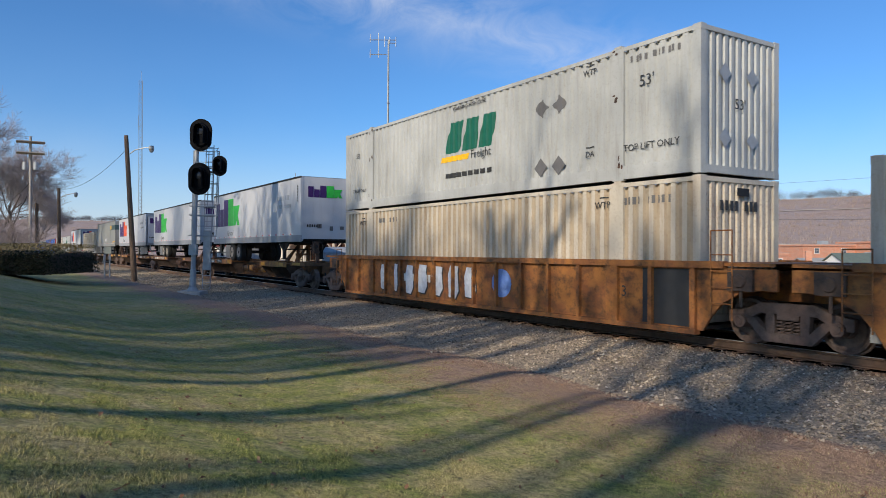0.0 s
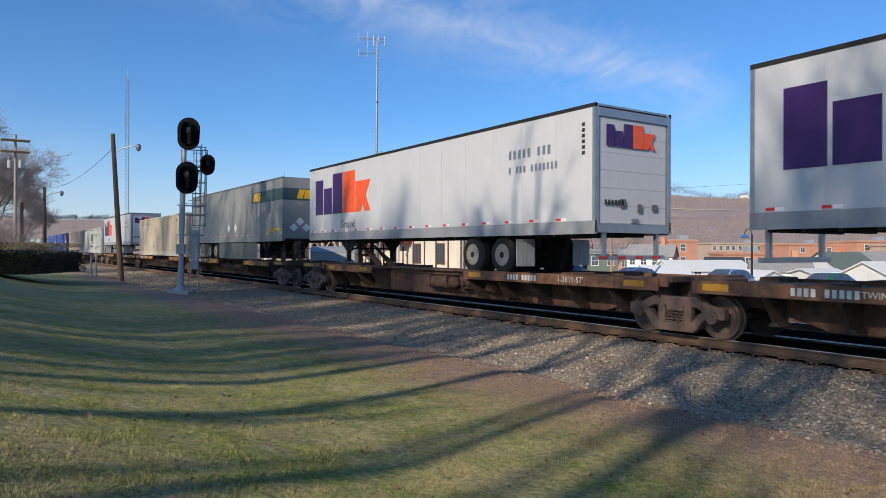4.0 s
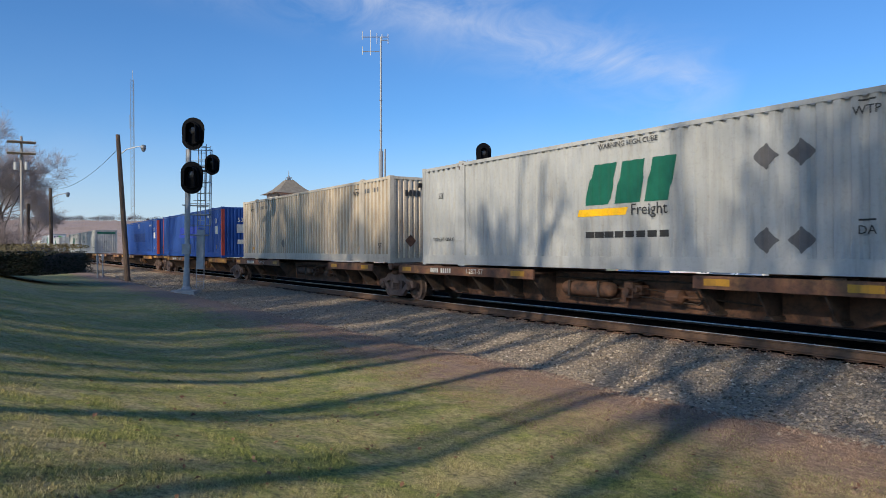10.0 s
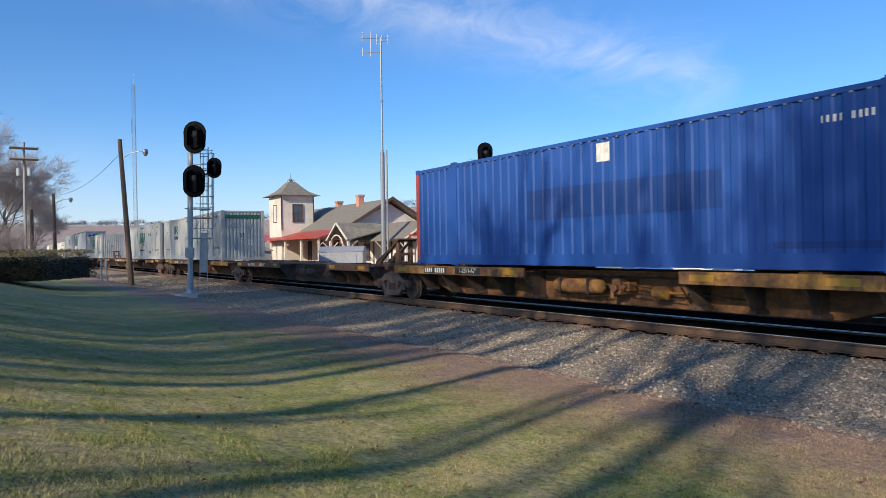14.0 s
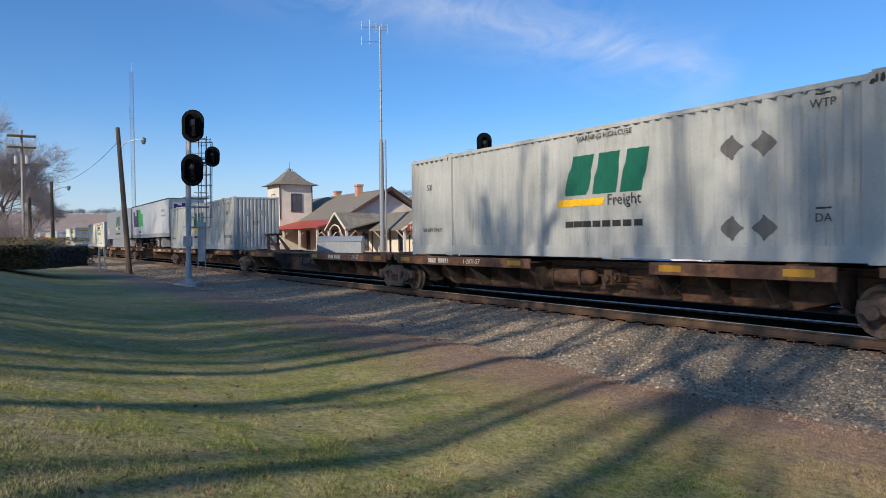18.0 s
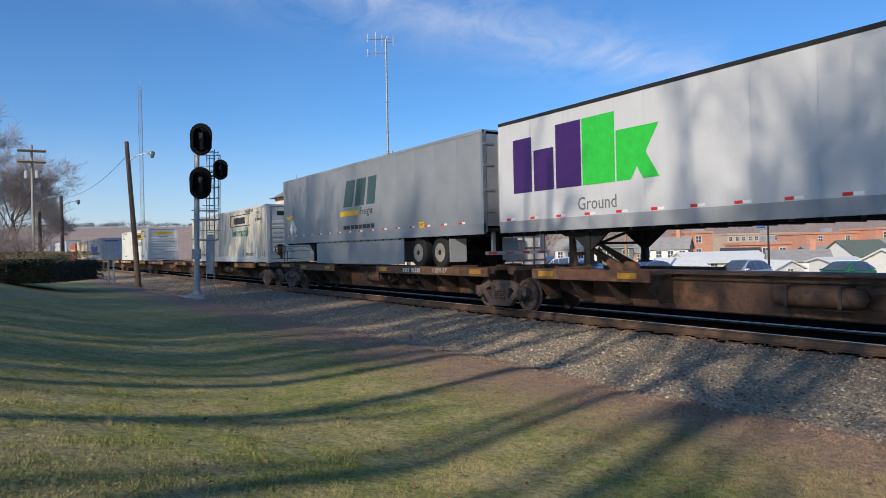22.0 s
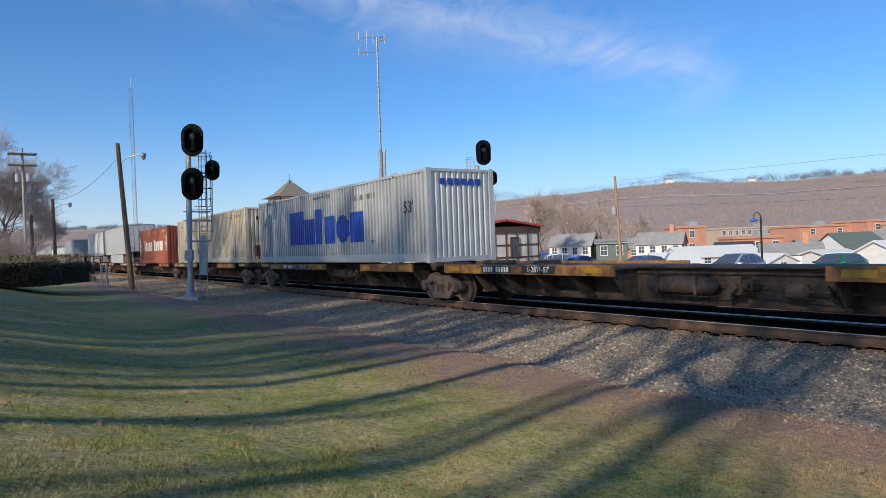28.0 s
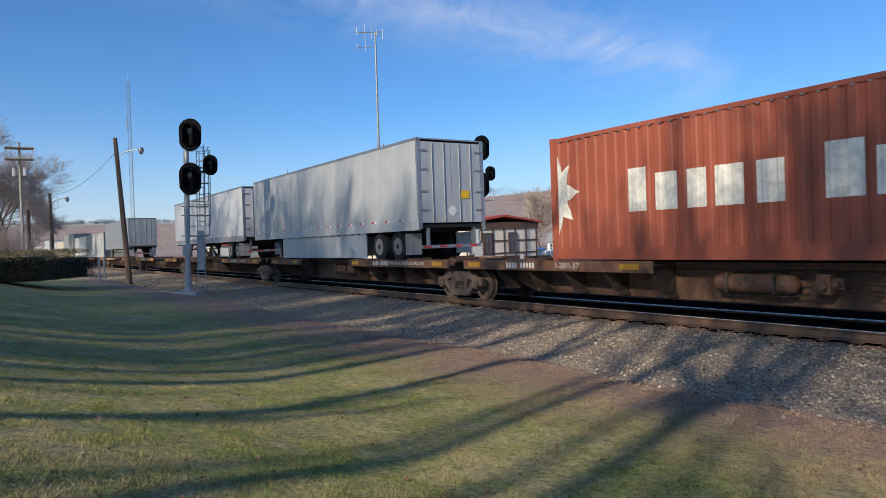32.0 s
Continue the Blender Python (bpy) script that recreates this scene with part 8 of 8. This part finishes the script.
# trees on the lawn behind the camera; their shadows fall over lawn, stone bed and train
def lawn_tree(across, back, near, far, girth, seed, label, limbs=(), levels=4, spread=0.62, dense=0, slim=0.8):
    """A tree placed by how far it stands across and against the way of the sunlight; the shade of its crown reaches from near to far on the
    ground. limbs are (height, across, back) points from its base."""
    x, y = across * 0.93 + back * SUN_X, across * 0.37 + back * SUN_Y
    rise = math.tan(radians(SUN_ELEVATION))
    bare, top = (back + near) * rise, (back + far) * rise
    trunk = [(bare * f, 0.06 * math.sin(seed + 9 * f), 0.0) for f in (0.0, 0.25, 0.5, 0.75, 1.02)]
    extra = [([(a * 0.93 + d * SUN_X, a * 0.37 + d * SUN_Y, z) for z, a, d in path], r0, r1) for path, r0, r1 in [(trunk, girth * 1.1, girth * 0.8), *limbs]]
    return winter_tree(x, y, top - bare, girth * 0.8, seed, levels, label, (0, 0), spread, extra=extra, dense=dense, slim=slim, bare=bare)


lawn_tree(-1.95, 22, 7.5, 20, 0.15, 3, "tall bare lawn tree with a thick trunk forking high up", [
    ([(14.1, 0.03, 0), (16.3, 0.12, 0.1), (19, 0.35, 0.2), (21.5, 0.5, 0.2)], 0.19, 0.04),
    ([(13.6, 0, 0), (14.7, -0.5, 0.1), (16.1, -1.7, 0.3), (18, -2.2, 0.3), (20.4, -2.3, 0.2)], 0.19, 0.04),
    ([(14.2, 0, 0), (15.8, -0.45, 0.1), (17.4, -0.7, 0.0), (19.9, -0.5, 0.1)], 0.19, 0.04),
    ([(13.9, 0, 0), (15.5, 0.5, 0.1), (17.4, 0.9, 0.0), (19.9, 1.3, 0.1)], 0.18, 0.04)], slim=1.0, dense=1)
lawn_tree(-3.3, 18, 8.5, 19, 0.15, 8, "slender bare lawn tree with a straight trunk", [
    ([(12.5, 0.0, 0), (14.2, 0.05, 0), (15.7, -0.25, 0.1), (18.2, -0.9, 0.1), (20.7, -1.1, 0)], 0.15, 0.03),
    ([(13.1, 0.04, 0), (14.7, 0.5, 0), (16.7, 0.75, 0.2), (19.2, 0.8, 0.2)], 0.12, 0.03)])
lawn_tree(-5.25, 14, 8.5, 19, 0.18, 14, "slender bare lawn tree with a bent crown", [
    ([(10.7, 0.05, 0), (11.8, -0.2, 0), (12.8, -0.55, 0), (14, -1.3, 0.1), (16.2, -1.6, 0.1)], 0.16, 0.04)])
lawn_tree(-8.8, 14, 6.0, 20, 0.27, 17, "stout bare lawn tree with spreading forks", [
    ([(9.5, 0.05, 0), (11, 0, 0), (13, 0.6, 0), (15, 1.1, 0.1), (17.5, 1.3, 0.1)], 0.22, 0.08),
    ([(9.5, 0, 0), (12.5, -0.6, 0.1), (14.5, -0.9, 0.2), (17, -1.6, 0.2)], 0.2, 0.08),
    ([(11, 0.1, 0), (14, 0.1, 0.1), (17, 0.2, 0.1)], 0.16, 0.07)], dense=1)
for across, back, near, far, g, seed in ((-6.9, 17, 7, 18, 0.24, 71), (-7.7, 26, 6, 20, 0.27, 72), (-9.8, 29, 5, 20, 0.25, 73), (-11.4, 27, 4, 20, 0.26, 74), (-12.6, 34, 4, 22, 0.28, 75), (-14.6, 30, 5, 22, 0.28, 76), (-16.5, 28, 6, 23, 0.28, 77), (-2.45, 27, 6, 19, 0.13, 91), (-3.65, 23, 6.5, 18, 0.12, 92), (-1.5, 30, 5, 18, 0.12, 93), (-19.0, 18, 6, 23, 0.28, 78), (0.4, 26, 6, 22, 0.24, 79), (1.6, 22, 5, 20, 0.24, 80)):
    lawn_tree(across, back, near, far, g, seed, "tall straight bare tree in the stand behind the lawn", dense=1 if across < -7 else 0)
for across, back, seed in ((-18.0, 26, 90), (-20.5, 22, 84), (-22.5, 16, 85), (-24.5, 24, 86), (-27.0, 18, 87), (-30.0, 22, 88), (-34.0, 18, 89)):
    lawn_tree(across, back, 7, 25, 0.26, seed, "tall twiggy bare tree in the stand behind the lawn", levels=5, dense=1)
for x, y, h, g, seed in ((-23.5, -9.0, 15, 0.25, 23), (-30.0, -12.0, 16, 0.28, 24), (-37.0, -9.5, 15, 0.26, 25), (-45.0, -13.0, 17, 0.3, 26), (-52.0, -14.0, 17, 0.3, 29), (-61.0, -14.5, 17, 0.3, 30), (8.0, -13.5, 16, 0.28, 27)):
    winter_tree(x, y, h, g, seed, 5, "tall bare lawn tree with spreading limbs", (0, 0), 0.7, dense=1, slim=0.8)

# a taller unseen stand added further back; its crowns dapple the lawn and train
for x, y, h, seed in ((-2, -41, 23, 32), (-8, -38, 25, 33), (-15, -40, 26, 34), (-22, -38, 25, 35), (-31, -40, 26, 36)):
    winter_tree(x, y, h, 0.36, seed, 5, "very tall unseen bare tree, added beyond the lawn to cast shade", (0, 0), 0.62, dense=1)

# unseen dense crowns, added to keep the upper lawn in thin shade
for x, y, h, seed in ((-1.8, -22.5, 15, 41), (-6.0, -21.0, 16.5, 42), (-11.0, -22.5, 17, 43), (-17.5, -20.0, 17, 44), (-5.5, -31.5, 20.5, 46), (-11.5, -30.5, 20.5, 47)):
    winter_tree(x, y, h, 0.3, seed, 5, "tall unseen bare tree, dense twiggy crown added to shade the lawn", (0, 0), 0.7, dense=2, slim=0.58)

# bare trees beyond the lawn
for px, f, h, seed in ((10, 86, 12.5, 51), (-60, 78, 15, 52), (-130, 84, 16, 53), (62, 112, 10, 54), (-15, 100, 15, 55)):
    x, y = spot(px, f)
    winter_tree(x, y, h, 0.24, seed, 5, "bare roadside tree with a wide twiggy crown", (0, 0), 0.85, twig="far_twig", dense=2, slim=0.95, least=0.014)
for px, f, h, seed in ((965, 112, 11, 61), (1030, 128, 12, 62), (935, 100, 9, 63), (1115, 140, 10, 64), (800, 110, 10, 65), (1000, 150, 13, 66), (1062, 150, 11, 67)):
    x, y = spot(px, f)
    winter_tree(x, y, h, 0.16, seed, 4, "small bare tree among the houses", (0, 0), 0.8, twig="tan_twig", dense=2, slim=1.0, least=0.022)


def shrub(x, y, w, h, seed, label):
    r = random.Random(seed)
    s = thing("shrub", label, "shrub", pose(x, y, ground_height(x, y)), "shrubs")
    store = [([], []), ([], [])]
    for _ in range(26):
        a, t = r.random() * 6.28, r.uniform(0.1, 0.7)
        grow(r, store, Vector((r.uniform(-w, w) * 0.4, r.uniform(-w, w) * 0.4, 0)), Vector((math.cos(a) * t, math.sin(a) * t, 1)).normalized(), h * r.uniform(0.5, 0.9), 0.035, 2, 4, 0.6, 0.5)
    part("twig_mass", raw_mesh("twig_mass", *store[1], "twig"), "twig", s)


for i, (x, y, w, h) in enumerate(((-70, 0.6, 3.0, 3.6), (-76, 2.2, 3.0, 3.2), (-66, -1.5, 3.5, 4.0), (-84, 1.0, 4, 3.8))):
    shrub(x, y, w, h, 80 + i, "leafless reddish-brown shrub at the lawn's edge")


def hedge(x, y, length, depth, height, turn):
    """A clipped evergreen hedge of many small leaves, dry and tan on top."""
    s = thing("hedge", "clipped dark evergreen hedge with a dry tan top", "hedge", pose(x, y, ground_height(x, y), 0, 0, turn))
    r = random.Random(91)
    core = new_bm()
    box(core, -length / 2 + 0.2, length / 2 - 0.2, -depth / 2 + 0.2, depth / 2 - 0.2, 0, height - 0.15)
    part("core", core, "bark", s)
    for nm, mat, top, count in (("foliage", "hedge", False, 15000), ("dry_top", "hedge_top", True, 7000)):
        verts, faces = [], []
        for _ in range(count):
            u, v = r.uniform(-1, 1), r.uniform(-1, 1)
            if top:
                px, py = u * length / 2, v * depth / 2
                pz = height * (1 - 0.1 * (abs(u) ** 6 + abs(v) ** 4)) + r.uniform(-0.08, 0.1) + 0.24 * (v + 0.4)
            else:
                side = r.random()
                pz = height * r.random() * 0.97
                b = 1 - 0.15 * (pz / height) ** 4
                if side < 0.75:
                    px, py = u * length / 2, (-1 if side < 0.6 else 1) * depth / 2 * b
                else:
                    px, py = (-1 if side < 0.87 else 1) * length / 2 * b, v * depth / 2
                px += r.uniform(-0.12, 0.12)
                py += r.uniform(-0.12, 0.12)
            a, q, m = r.random() * 6.28, r.uniform(-0.8, 0.8), r.uniform(0.035, 0.07)
            d, e = Vector((math.cos(a), math.sin(a), q)).normalized(), Vector((-math.sin(a), math.cos(a), r.uniform(-0.6, 0.6))).normalized()
            k, c = len(verts), Vector((px, py, pz))
            verts += [tuple(c - d * m), tuple(c + e * m * 0.6), tuple(c + d * m), tuple(c - e * m * 0.6)]
            faces.append((k, k + 1, k + 2, k + 3))
        part(nm, raw_mesh(nm, verts, faces, mat), mat, s)


hx, hy = spot(0, 33.2)
hedge(hx, hy, 6.9, 4.6, 1.12, 57.1)
for px, f in ((181, 44), (190, 46)):
    x, y = spot(px, f)
    s = thing("marker_post", "thin white marker post by the track", "post", pose(x, y, -0.2), "marker posts")
    bm = new_bm()
    tube(bm, (0, 0, 0), (0, 0, 1.5), 0.05, n=8)
    part("post", bm, "alu_paint", s)
    bm = new_bm()
    box(bm, -0.14, 0.14, -0.05, 0.05, 1.2, 1.6)
    part("cap", bm, "alu_paint", s)
x, y = spot(75, 62)
small_hut(x, y, 1.2, 1.2, 2.0, "car_blue", "car_blue", "small blue cabin beyond the lawn", False, 57)
x, y = spot(62, 70)
small_hut(x, y, 3.0, 2.0, 1.8, "siding", "grey_roof", "small white shed beyond the lawn", False, 57)

# ---- small pieces of the ground ----
build_stones(52000, -34, 4, 6.2, 11.9, "ballast_stones", 0.014, 0.042)
build_grass(620000, "grass", "blade", 5, -9.0, 4.6, 6.4, "short mown winter grass, green and straw")
build_grass(190000, "dead_grass", "dead_blade", 6, 4.3, 6.9, 8.0, "matted dead brown grass beside the stone bed")
build_stones(16000, -75, -33, 6.6, 11.9, "far_ballast_stones", 0.035, 0.085, 1.3)
build_leaves()
build_ties()


def motions():
    """The train rolls by at a steady pace; its wheels turn while they are near."""
    for ob, x in MOVERS:
        walk(ob, [(0.0, pose(x, TRACK_Y, 0)), (32.0, pose(x + SPEED * 32.0, TRACK_Y, 0))])
    for w, x, k in ROLLERS:
        first, last = (-44.0 - x) / SPEED, (2.0 - x) / SPEED
        first, last = max(0.0, first), min(32.0, last)
        if last <= first + 0.2:
            continue
        rows = [(0.0, pose(k, 0, 0.42))] if first > 0.05 else []
        steps = int((last - first) * 28)
        for i in range(steps + 1):
            t = first + (last - first) * i / steps
            rows.append((t, pose(k, 0, 0.42) @ Matrix.Rotation(SPEED * (t - first) / 0.42, 4, "Y")))
        walk(w, rows)


motions()
